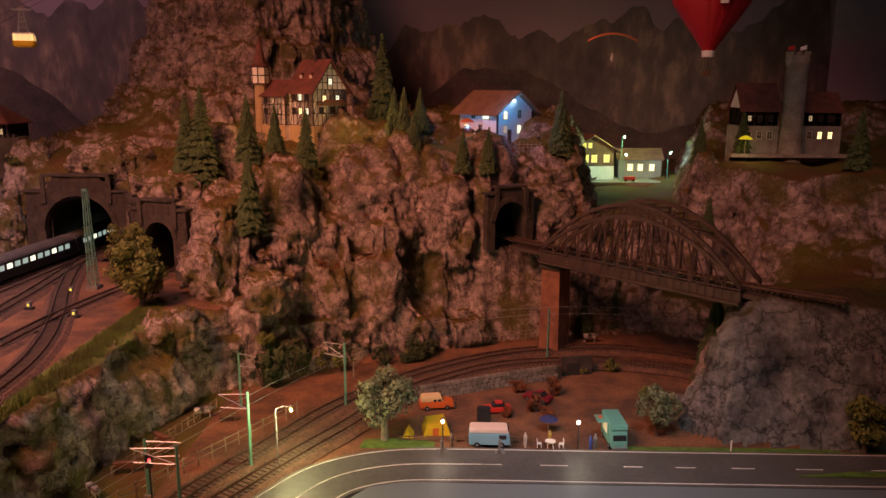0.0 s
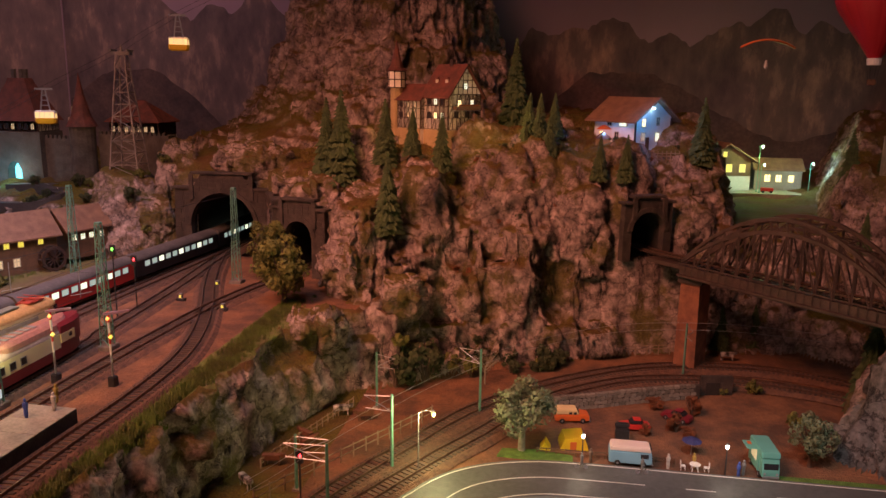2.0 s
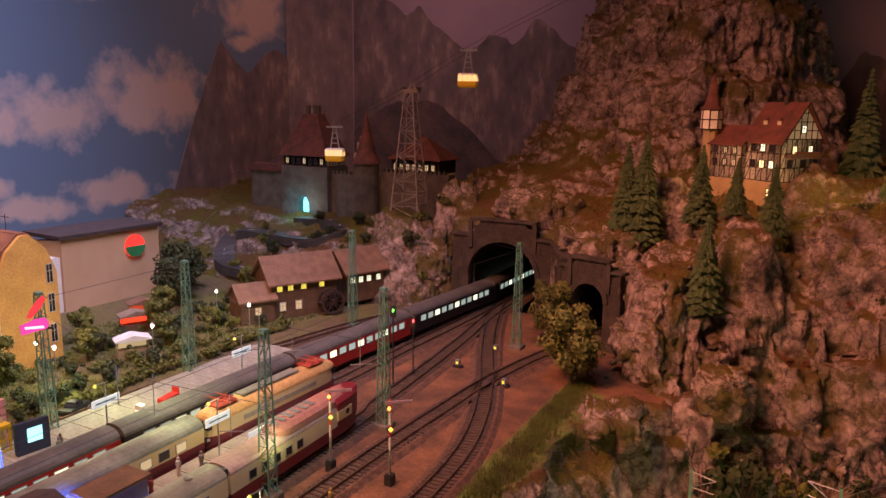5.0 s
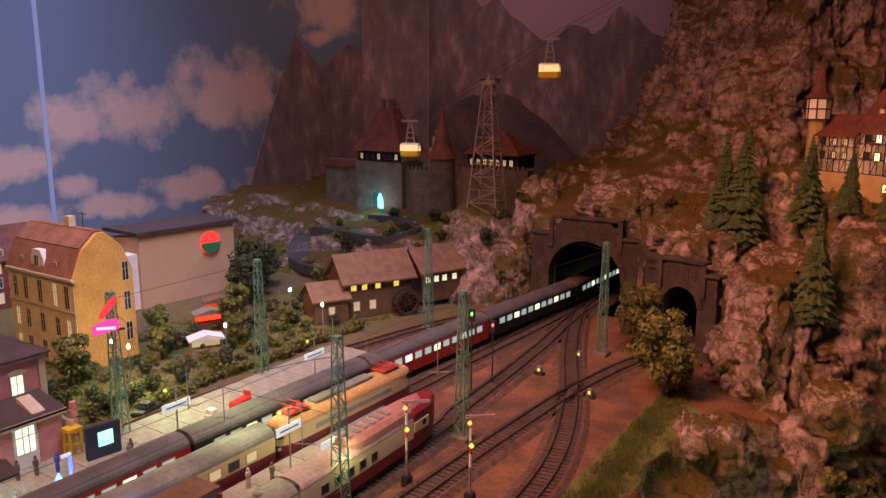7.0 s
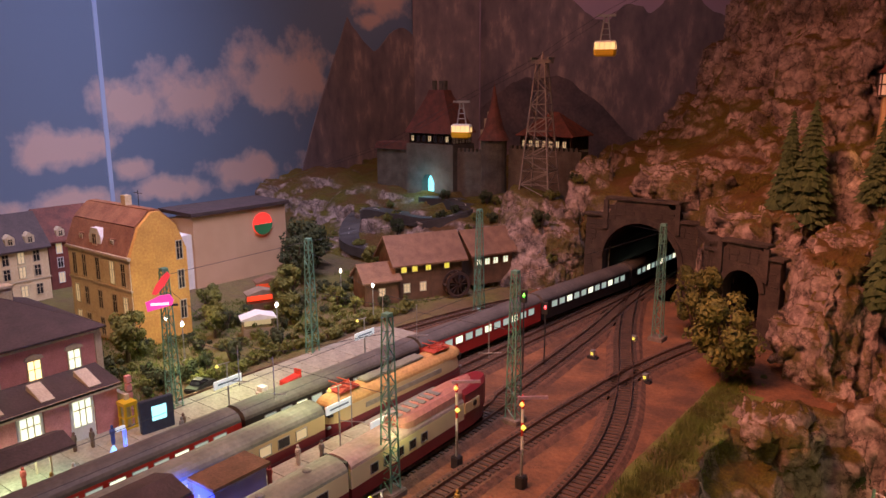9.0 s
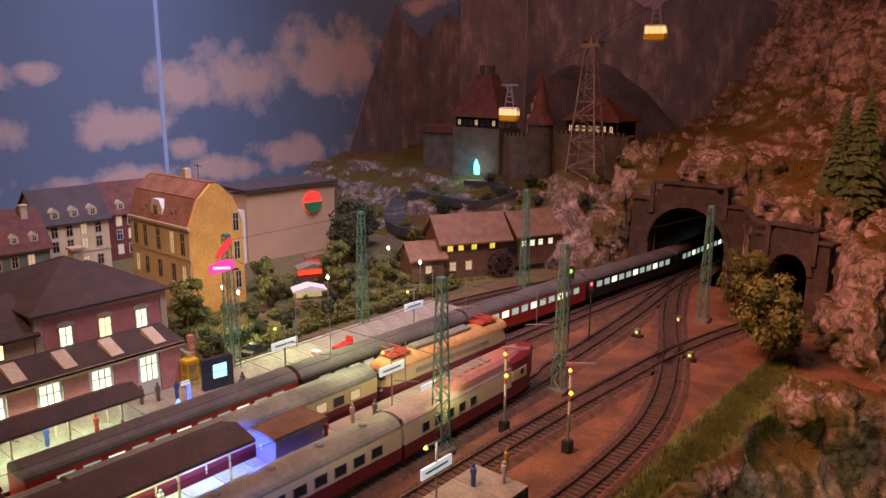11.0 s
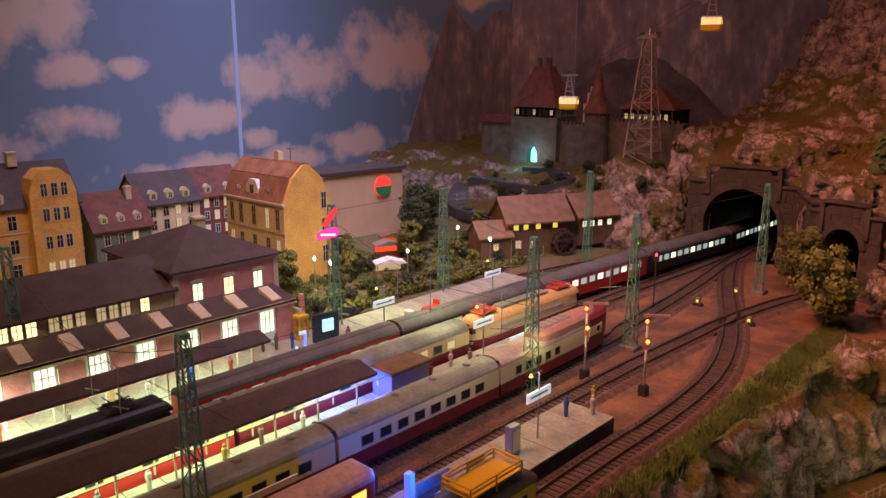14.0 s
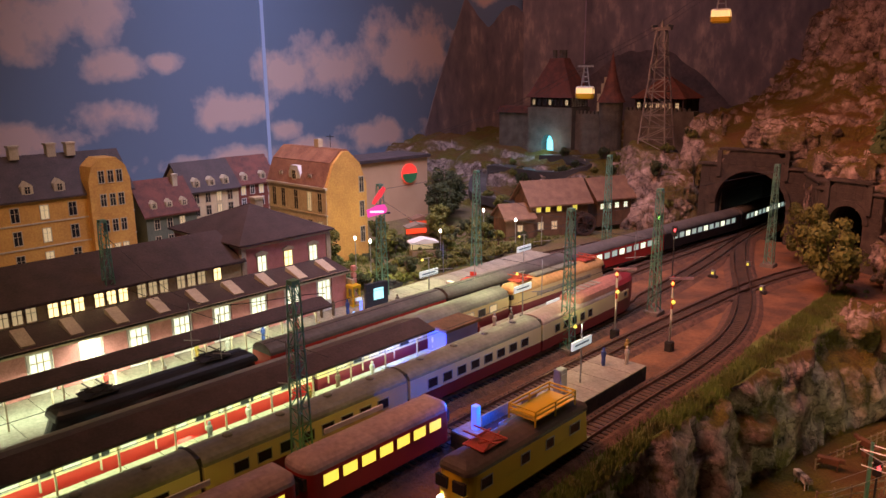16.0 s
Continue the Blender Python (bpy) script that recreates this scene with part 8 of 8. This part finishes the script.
# ---- dry stone wall and culvert ----
def stone_wall(label, pts, h, course, seed):
    line = smooth_line([(*p, 0) for p in pts], 0.004)
    rng = random.Random(seed)
    t = thing("stone_wall", label, "stone wall", pose(0, 0, VALE), kind="structure")
    part("core", sweep(bmesh.new(), line, [(-0.004, -0.004), (-0.004, h - 0.002), (0.004, h - 0.002), (0.004, -0.004)]), PORTAL, t)
    run = [0.0]
    for a, b in zip(line, line[1:]):
        run.append(run[-1] + (b - a).length)
    z = 0.0
    while z < h - 0.003:
        s = rng.uniform(0, 0.006)
        while s < run[-1] - 0.012:
            w = rng.choice((0.007, 0.009, 0.011))
            i = max(0, np.searchsorted(run, s) - 1)
            p = line[i].lerp(line[i + 1], (s - run[i]) / max(1e-6, run[i + 1] - run[i]))
            d = line[i + 1] - line[i]
            m = Matrix.Translation((p.x, p.y, z)) @ Matrix.Rotation(math.atan2(d.y, d.x), 4, "Z") @ pose(0, 0, 0, rng.uniform(-4, 4), rng.uniform(-4, 4), rng.uniform(-4, 4))
            piece("stone", ("wall_stone", w), lambda: B(0, w - 0.0008, -0.0062, 0.0005, 0, course - 0.0007, bevel=0.0008), PALESTONE, t, m)
            s += w
        z += course
    return t


stone_wall("dry stone wall of pale blocks behind the car park", [(-0.062, 1.035), (0.0, 1.062), (0.06, 1.09), (0.12, 1.115), (0.16, 1.128)], 0.024, 0.006, 4)
t = thing("culvert", "grey concrete culvert head beside the track", "culvert", pose(0.165, 1.14, VALE, 0, 0, 10))
part("head_wall", B(0, 0.05, 0, 0.008, -0.004, 0.03, bevel=0.001), PORTAL, t)
# a thin dark plate stands for the shade inside the culvert
part("opening", B(0.008, 0.03, -0.0006, -0.0001, 0.0, 0.02), SOOT_SHADE, t)

# ---- platform furniture ----
SIGNW = glow("sign_white", (0.8, 0.9, 0.95), 0.5, (0.75, 0.76, 0.76))


def name_board(place, turn, lit=True):
    t = thing("station_sign", "white station name board on a slim post", "sign", pose(*place, 0, 0, turn), "station signs")
    part("post", rod(bmesh.new(), (0, 0, 0), (0, 0, 0.062), 0.0009, n=6), SILVER, t)
    bd = part("board", B(-0.0008, 0.0008, -0.017, 0.017, 0.037, 0.0455), SIGNW, t)
    part("lettering_bar", B(0.0009, 0.0011, -0.013, 0.012, 0.0405, 0.0422), mat("sign_grey", (0.2, 0.25, 0.35)) if "sign_grey" not in bpy.data.materials else bpy.data.materials["sign_grey"], bd)
    part("arm", rod(bmesh.new(), (0, -0.012, 0.0625), (0, 0.004, 0.0615), 0.0006, n=5), SILVER, t)
    part("lamp", lathe(bmesh.new(), [(0.0006, 0.0595), (0.002, 0.0605), (0.0008, 0.063)], 8, (0, -0.012, 0)), SIG_YELLOW, t)


for x, y in ((-0.566, 0.572), (-0.862, 0.665), (-0.853, 0.862), (-0.726, 0.69)):
    name_board((x, y, 1.031), 0)
t = thing("advertising_column", "white poster pillar with an orange panel", "sign", pose(-0.565, 0.535, 1.031))
part("frame", B(-0.004, 0.004, -0.006, 0.006, 0, 0.026, bevel=0.0006), SILVER, t)
part("poster", B(0.0041, 0.0046, -0.0045, 0.0045, 0.004, 0.022), WHITE_P, t)
t = thing("platform_bench", "blue and white benches with seated shapes", "bench", pose(-0.565, 0.492, 1.031))
part("seat", B(-0.004, 0.004, -0.011, 0.011, 0.004, 0.0055), PALEWOOD, t)
part("backrest", B(-0.0048, -0.004, -0.011, 0.011, 0.0056, 0.012), PALEWOOD, t)
for y in (-0.009, 0.009):
    part("leg", B(-0.0035, 0.0035, y - 0.0006, y + 0.0006, 0, 0.004), BLACKM, t)
t = thing("stairwell", "railed stair opening in the platform", "stairwell", pose(-0.566, 0.45, 1.031))
# flat dark plate painted as the shade down the stairs
part("opening", B(-0.009, 0.009, -0.017, 0.017, 0.0002, 0.0008), SOOT_SHADE, t)
for s in (-1, 1):
    part("railing", B(s * 0.0095 - 0.0004, s * 0.0095 + 0.0004, -0.018, 0.018, 0.0009, 0.011), SILVER, t)
t = thing("blue_info_pillar", "glowing blue information pillar at the platform end", "pillar", pose(-0.578, 0.427, 1.031))
part("pillar", B(-0.003, 0.003, -0.003, 0.003, 0, 0.022, bevel=0.0005), BLUE_LED, t)
point_lamp("blue_platform_light", (-0.562, 0.435, 1.05), 0.06, (0.0, 0.1, 1.0), 0.003)
point_lamp("blue_bus_light", (-0.59, 0.42, 1.06), 0.06, (0.0, 0.1, 1.0), 0.003)
t = thing("blue_canopy_lamp", "blue lamp strip on the kiosk", "lamp", pose(-0.728, 0.56, 1.0312))
part("kiosk_wall", B(-0.014, 0.014, -0.022, 0.03, 0, 0.026), BLUE_BODY, t)
part("kiosk_roof", B(-0.017, 0.017, -0.025, 0.033, 0.0262, 0.029), WOOD, t)
part("strip", B(-0.0155, -0.0145, -0.02, 0.02, 0.02, 0.0225), BLUE_LED, t)
point_lamp("blue_train_light", (-0.735, 0.485, 1.054), 0.09, (0.02, 0.06, 1.0), 0.003)
point_lamp("blue_train_light_low", (-0.732, 0.525, 1.056), 0.09, (0.02, 0.08, 1.0), 0.003)
t = thing("display_screen", "dark display box with a glowing screen on the platform", "screen", pose(-0.9, 0.605, 1.031, 0, 0, -8))
part("housing", B(-0.003, 0.003, -0.017, 0.017, 0, 0.034, bevel=0.0006), mat("dark_blue_box", (0.03, 0.04, 0.07), (0.025, 0.03, 0.05)), t)
part("screen", B(0.0031, 0.0036, -0.006, 0.009, 0.012, 0.027), glow("screen_glow", (0.3, 0.85, 1.0), 1.6), t)
t = thing("blue_statue", "glowing blue post and cone on the platform", "sign", pose(-0.873, 0.555, 1.031))
part("post", rod(bmesh.new(), (0, 0, 0), (0, 0, 0.027), 0.0018, n=8), BLUE_LED, t)
part("panel", B(-0.001, 0.001, -0.008, 0.001, 0.0272, 0.031), SIGNW, t)
part("cone", lathe(bmesh.new(), [(0.006, 0), (0.004, 0.008), (0.001, 0.015)], 10, (0.0, -0.012, 0)), glow("cyan_glow", (0.05, 0.4, 1.0), 1.6), t)
point_lamp("blue_post_light", (-0.862, 0.548, 1.045), 0.012, (0.05, 0.3, 1.0), 0.002)
t = thing("phone_booth", "bright yellow open phone booth", "phone booth", pose(-0.928, 0.59, 1.031))
for sx in (-1, 1):
    for sy in (-1, 1):
        part("post", B(sx * 0.0055 - 0.0011, sx * 0.0055 + 0.0011, sy * 0.0055 - 0.0011, sy * 0.0055 + 0.0011, 0, 0.025), P_YELLOW, t)
part("roof", B(-0.0072, 0.0072, -0.0072, 0.0072, 0.0252, 0.029), P_YELLOW, t)
for z in (0.001, 0.012):
    part("band", B(-0.0066, 0.0066, -0.0071, -0.0067, z, z + 0.002), P_YELLOW, t)
    part("band", B(0.0067, 0.0071, -0.0066, 0.0066, z, z + 0.002), P_YELLOW, t)
t = thing("luggage_trolley", "red luggage trolley on the platform", "cart", pose(-0.875, 0.76, 1.031, 0, 0, 10))
part("body", B(-0.006, 0.006, -0.013, 0.013, 0.004, 0.012, bevel=0.0007), P_RED, t)
part("handle", B(-0.005, 0.005, 0.0132, 0.014, 0.004, 0.018), P_RED, t)
for y in (-0.009, 0.009):
    part("wheel", rod(bmesh.new(), (-0.0065, y, 0.0032), (0.0065, y, 0.0032), 0.0032, n=12), BLACKM, t)
t = thing("parcel_stack", "stack of pale parcels on the platform", "parcels", pose(-0.87, 0.715, 1.031))
for i, (a, b, z) in enumerate(((-0.007, 0.007, 0), (-0.006, 0.005, 0.006), (-0.004, 0.004, 0.012))):
    part("parcel", B(-0.005, 0.005, a, b, z, z + 0.0058, bevel=0.0005), WHITE_P, t)
for y in (0.725, 0.765, 0.78):
    t = thing("platform_poster", "pale poster board between the trains", "sign", pose(-0.705, y, 1.031))
    part("board", B(-0.0006, 0.0006, -0.014, 0.014, 0.004, 0.022), SIGNW, t)
    for s in (-0.011, 0.011):
        part("leg", B(-0.0005, 0.0005, s - 0.0006, s + 0.0006, 0, 0.004), SILVER, t)

# ---- neon sign on the mast ----
NEON = glow("neon_pink", (1.0, 0.08, 0.5), 0.8, (0.4, 0.05, 0.2))
NEON_R = glow("neon_red", (1.0, 0.06, 0.08), 0.8, (0.4, 0.04, 0.03))
t = thing("neon_sign", "pink and red neon shop sign fixed to a mast", "neon sign", pose(-0.928, 0.64, 1.062, 0, 0, 50))
t.scale = (0.72, 0.72, 0.72)
part("bracket", B(-0.02, 0.02, 0.001, 0.003, 0.118, 0.121), BLACKM, t)
part("lower_shape", prism(bmesh.new(), [(-0.022, 0.112), (0.012, 0.12), (0.015, 0.128), (0.01, 0.136), (-0.004, 0.135), (-0.014, 0.13), (-0.024, 0.126)], -0.001, 0.001, "y"), NEON, t)
part("lower_bar", B(-0.017, 0.008, -0.0018, -0.0012, 0.121, 0.1245), glow("neon_white", (1.0, 0.6, 0.85), 1.5), t)
part("upper_shape", prism(bmesh.new(), [(-0.014, 0.138), (-0.008, 0.136), (0.006, 0.152), (0.013, 0.164), (0.009, 0.17), (0.001, 0.163), (-0.009, 0.149)], -0.001, 0.001, "y"), NEON_R, t)

# ---- town gardens ----
hedge_bush = leafy("garden_bush", "small green garden bush", 21, 0.03, 0.019, LEAVES_DARK, BARK, 0.05, 12, 70, 0.0017, category="bush", group="garden bushes")
hedge_y = leafy("garden_bush", "low yellow-green garden bush", 22, 0.018, 0.016, LEAVES, BARK, 0.03, 10, 60, 0.0015, category="bush", group="garden bushes")
hedge_r = leafy("garden_bush", "rust-brown bush on the verge", 23, 0.022, 0.016, LEAVES_RUST, BARK, 0.05, 10, 60, 0.0015, category="bush", group="verge bushes")
big_tree = leafy("tree", "tall dark-leaved town tree", 24, 0.12, 0.045, LEAVES_DARK, BARK, 0.15, 34, 120, 0.0024, group="town trees")
mid_tree = leafy("tree", "green town tree beside the houses", 25, 0.075, 0.03, LEAVES, BARK, 0.2, 22, 100, 0.0021, group="town trees")
rng = random.Random(12)
big_tree.matrix_world = pose(-1.3, 1.17, YARD)
copy_thing(big_tree, pose(-1.27, 1.13, YARD, 0, 0, 90)).scale = (0.9, 0.9, 0.8)
copy_thing(big_tree, pose(-1.34, 1.24, YARD, 0, 0, 200)).scale = (0.9, 0.9, 0.75)
mid_tree.matrix_world = pose(-1.15, 0.72, YARD)
for x, y, s in ((-1.2, 1.05, 0.9), (-1.1, 0.96, 0.7), (-1.16, 1.0, 0.85), (-1.22, 0.9, 0.8), (-1.14, 0.85, 0.75), (-1.1, 1.06, 0.55), (-1.06, 1.06, 0.4), (-1.24, 1.3, 0.7), (-1.33, 1.36, 0.6)):
    copy_thing(mid_tree, pose(x, y, YARD, 0, 0, rng.uniform(0, 360))).scale = (s, s, s)
first = {hedge_bush: True, hedge_y: True, hedge_r: True}


def plant(src, x, y, z, s):
    m = pose(x, y, z, 0, 0, rng.uniform(0, 360))
    if first.pop(src, False):
        src.matrix_world = m
        src.scale = (s, s, s)
        return
    copy_thing(src, m).scale = (s, s, s * rng.uniform(0.8, 1.2))


for i in range(130):
    y = 0.64 + 0.56 * rng.random()
    x = -1.02 - 0.16 * rng.random() - 0.05 * (y - 0.66)
    plant(rng.choice((hedge_bush, hedge_y, hedge_y)), x, y, YARD, rng.uniform(0.5, 1.0))
for i in range(26):
    y = 0.72 + 0.42 * i / 26
    plant(hedge_y, -1.015 + 0.01 * rng.random() + 0.02 * (y - 0.7), y, YARD, rng.uniform(0.7, 1.0))
for i in range(46):
    x = -1.45 + 0.62 * rng.random()
    y = 1.34 + 0.2 * rng.random()
    plant(rng.choice((hedge_bush, hedge_y)), x, y, ground_at(x, y) - 0.002, rng.uniform(0.5, 1.1))
for i in range(36):
    y = 0.42 + 0.75 * rng.random()
    x = -0.486 + 0.03 * rng.random()
    plant(hedge_y, x, y, ground_at(x, y) - 0.003, rng.uniform(0.25, 0.5))
for i in range(90):
    x, y = rng.uniform(-0.55, 0.2), rng.uniform(1.12, 1.5)
    z = ground_at(x, y)
    if z > VALE + 0.02 and not (0.02 < x < 0.16 and y < 1.42) and not (x < -0.44 and y < 1.46):
        plant(rng.choice((hedge_y, hedge_bush, hedge_r)), x, y, z - 0.004, rng.uniform(0.25, 0.6))
for i in range(26):
    x = rng.uniform(-0.3, -0.05)
    plant(rng.choice((hedge_bush, hedge_bush, hedge_y)), x, 1.2 + 0.5 * (x + 0.12) + rng.uniform(-0.03, 0.02), ground_at(x, 1.2 + 0.5 * (x + 0.12)) - 0.002, rng.uniform(0.5, 1.3))
for x, y, s in ((0.11, 1.0, 1.0), (0.14, 1.06, 1.1), (0.09, 1.075, 1.0), (0.125, 0.985, 0.8), (0.07, 0.985, 0.8), (0.2, 1.15, 0.7), (0.25, 1.16, 1.0), (0.29, 0.99, 1.0), (0.28, 1.05, 1.1)):
    plant(hedge_r if x < 0.16 else hedge_y, x, y, VALE, s)
big_bush = copy_thing(hedge_bush, pose(-0.3, 1.08, ground_at(-0.3, 1.08) - 0.004))
big_bush.scale = (2.2, 2.0, 2.6)
copy_thing(hedge_bush, pose(-0.26, 1.11, ground_at(-0.26, 1.11) - 0.004, 0, 0, 80)).scale = (2.0, 2.0, 2.4)

verge = part("grass_verge", prism(bmesh.new(), [(-0.125, 0.884), (-0.1, 0.883), (-0.03, 0.883), (-0.03, 0.9), (-0.07, 0.91), (-0.12, 0.905)], VALE, VALE + 0.002, "z"), GRASS)
tagged(verge, "bright green grass strip beside the road", "grass", kind="structure")
verge = part("grass_verge_right", prism(bmesh.new(), [(0.2, 0.882), (0.9, 0.882), (0.9, 0.9), (0.2, 0.895)], VALE, VALE + 0.002, "z"), GRASS)
tagged(verge, "dark green grass strip under the bluff", "grass", kind="structure")
island = part("grass_island", prism(bmesh.new(), [(0.4, 0.82), (0.47, 0.832), (0.55, 0.832), (0.56, 0.82)], VALE + 0.0045, VALE + 0.006, "z"), GRASS)
tagged(island, "small grass island in the road", "grass", kind="structure")


def stall(label, m, body, roofm, lit):
    t = thing("market_stall", label, "market stall", m)
    part("counter", B(0, 0.045, 0, 0.02, 0, 0.014), body, t)
    for x in (0.001, 0.044):
        for y in (0.001, 0.019):
            part("post", rod(bmesh.new(), (x, y, 0.014), (x, y, 0.028), 0.0007, n=5), PALEWOOD, t)
    part("roof", prism(bmesh.new(), [(-0.003, 0.028), (0.048, 0.028), (0.048, 0.03), (0.0225, 0.037), (-0.003, 0.03)], -0.004, 0.024, "y"), roofm, t)
    part("lit_back", B(0.002, 0.043, 0.0165, 0.0175, 0.0142, 0.0275), lit, t)


stall("white market stall with rounded sign boards and warm light", pose(-1.1, 0.87, YARD, 0, 0, 60), PALEWOOD, WHITE_P, LIT_DIM)
stall("market tent with a glowing red interior", pose(-1.2, 0.96, YARD, 0, 0, 65), WOOD, PALEWOOD, glow("red_tent", (1.0, 0.06, 0.02), 1.6, (0.5, 0.05, 0.03)))
stall("brown garden pavilion with a shingled roof", pose(-1.25, 1.02, YARD, 0, 0, 65), WOOD, ROOF_BROWN, glow("red_tent_low", (1.0, 0.1, 0.03), 0.6, (0.5, 0.05, 0.03)))
for x, y in ((-1.127, 0.765), (-1.09, 0.765), (-1.06, 0.9), (-1.02, 1.06), (-1.13, 1.1)):
    street_lamp("thin town lamp with a warm white light", (x, y, YARD), 0.05, LAMP_WHITE, 0, SILVER)
point_lamp("platform_sign_light", (-0.572, 0.56, 1.092), 0.045, (1.0, 0.85, 0.5), 0.003)
# added fill to brighten the yard; no mast carries a lamp here
point_lamp("mast_lamp_light", (-0.645, 0.69, 1.075), 0.04, (0.95, 0.95, 0.4), 0.003)
point_lamp("town_light", (-1.1, 0.78, YARD + 0.06), 0.09, (1.0, 0.85, 0.5), 0.003)
point_lamp("town_light_back", (-1.03, 1.04, YARD + 0.06), 0.08, (1.0, 0.9, 0.55), 0.003)

# winding road up to the castle gate
pts = [(-1.12, 1.34), (-1.25, 1.345), (-1.38, 1.38), (-1.4, 1.44), (-1.3, 1.46), (-1.18, 1.45), (-1.14, 1.48), (-1.2, 1.52), (-1.3, 1.55)]
hr = thing("hill_road", "dark winding asphalt road up to the castle gate", "road", kind="structure")
line = smooth_line([(x, y, ground_at(x, y) + 0.006) for x, y in pts], 0.012)
part("asphalt", sweep(bmesh.new(), line, [(-0.022, -0.02), (-0.022, 0), (0.022, 0), (0.022, -0.02)]), mat("dark_asphalt", (0.06, 0.055, 0.055), (0.045, 0.04, 0.04), 30, 0.6), hr)
for i in range(2, len(line) - 3, 4):
    part("dash", sweep(bmesh.new(), line[i:i + 2], [(-0.0007, 0), (-0.0007, 0.0006), (0.0007, 0.0006), (0.0007, 0)]), WHITE_LINE, hr)

# sheen along a seam of the sky panels, painted as a pale blue strip
tagged(part("backdrop_seam", B(-1.9, -1.897, 1.13, 1.14, 1.0, 2.69), mat("pale_blue_seam_sheen", (0.5, 0.62, 0.85), (0.42, 0.54, 0.78), 3, 0.35, fine=False)), "pale blue strip painted as sheen on the joint between two sky panels", "backdrop", kind="structure")

# bare little tree by the valley track
t = thing("bare_tree", "small leafless pale tree by the track", "tree", pose(-0.165, 1.12, VALE))
bm = rod(bmesh.new(), (0, 0, -0.003), (0, 0, 0.03), 0.0016, 0.001, 6)
rng = random.Random(3)
for i in range(14):
    a, z = rng.uniform(0, 6.28), rng.uniform(0.016, 0.03)
    e = Vector((0.017 * math.cos(a), 0.017 * math.sin(a), z + rng.uniform(0.008, 0.02)))
    rod(bm, (0, 0, z), e, 0.0006, 0.0003, 4)
    for k in range(2):
        b = a + rng.uniform(-0.8, 0.8)
        rod(bm, e * 0.7 + Vector((0, 0, z * 0.3)), e + Vector((0.006 * math.cos(b), 0.006 * math.sin(b), 0.006)), 0.0003, 0.0002, 3)
part("trunk", bm, PALEBARK, t)


def grass_tufts(name, label, spots, h, material, seed):
    """Many fine upright blades, three-sided tufts leaning apart."""
    r = random.Random(seed)
    V, F = [], []
    for x, y, z in spots:
        for k in range(5):
            a, hh, w = r.uniform(0, 6.283), h * r.uniform(0.5, 1.2), 0.0007
            ox, oy = r.uniform(-0.003, 0.003), r.uniform(-0.003, 0.003)
            lx, ly = 0.45 * hh * math.cos(a), 0.45 * hh * math.sin(a)
            n = len(V)
            V += [(x + ox - w * math.sin(a), y + oy + w * math.cos(a), z - 0.002), (x + ox + w * math.sin(a), y + oy - w * math.cos(a), z - 0.002), (x + ox + lx, y + oy + ly, z + hh)]
            F.append((n, n + 1, n + 2))
    me = bpy.data.meshes.new(name)
    me.from_pydata(V, [], F)
    me.materials.append(material)
    tagged(new(name, me), label, "grass", kind="stuff")


TUFT = mat("tuft_green", (0.14, 0.2, 0.03), (0.09, 0.1, 0.02), 20, 0.9)
TUFT_DRY = mat("tuft_olive", (0.2, 0.15, 0.03), (0.1, 0.08, 0.02), 14, 0.9)
rng = random.Random(77)
edge, ledge = [], []
for i in range(5200):
    y = rng.uniform(0.36, 1.14)
    x = -0.472 + rng.gauss(0, 0.011) - 0.012 * step(y, 0.85, 1.05)
    z = ground_at(x, y)
    if abs(z - YARD) < 0.02 and -0.497 < x < -0.44:
        edge.append((x, y, z))
for i in range(16000):
    x, y = rng.uniform(-0.6, 0.25), rng.uniform(0.9, 1.75)
    z = ground_at(x, y)
    if z < YARD + 0.03 or (0.03 < x < 0.2 and y < 1.4):
        continue
    slope = math.hypot(ground_at(x + 0.006, y) - z, ground_at(x, y + 0.006) - z) / 0.006
    if slope < 0.75 and noise.noise(Vector((x, y, z)) * 16) > -0.1:
        ledge.append((x, y, z))
grass_tufts("grass_edge", "fuzzy green grass along the edge of the yard", edge, 0.0055, TUFT, 5)
grass_tufts("grass_ledges", "dry olive grass on the rock ledges", ledge, 0.005, TUFT_DRY, 6)
garden = []
for i in range(5000):
    x, y = rng.uniform(-1.28, -1.0), rng.uniform(0.64, 1.3)
    if abs(ground_at(x, y) - YARD) < 0.004 and noise.noise(Vector((x * 14, y * 14, 3))) > -0.15:
        garden.append((x, y, YARD))
grass_tufts("garden_grass", "yellow-green grass between the garden bushes", garden, 0.005, TUFT, 9)
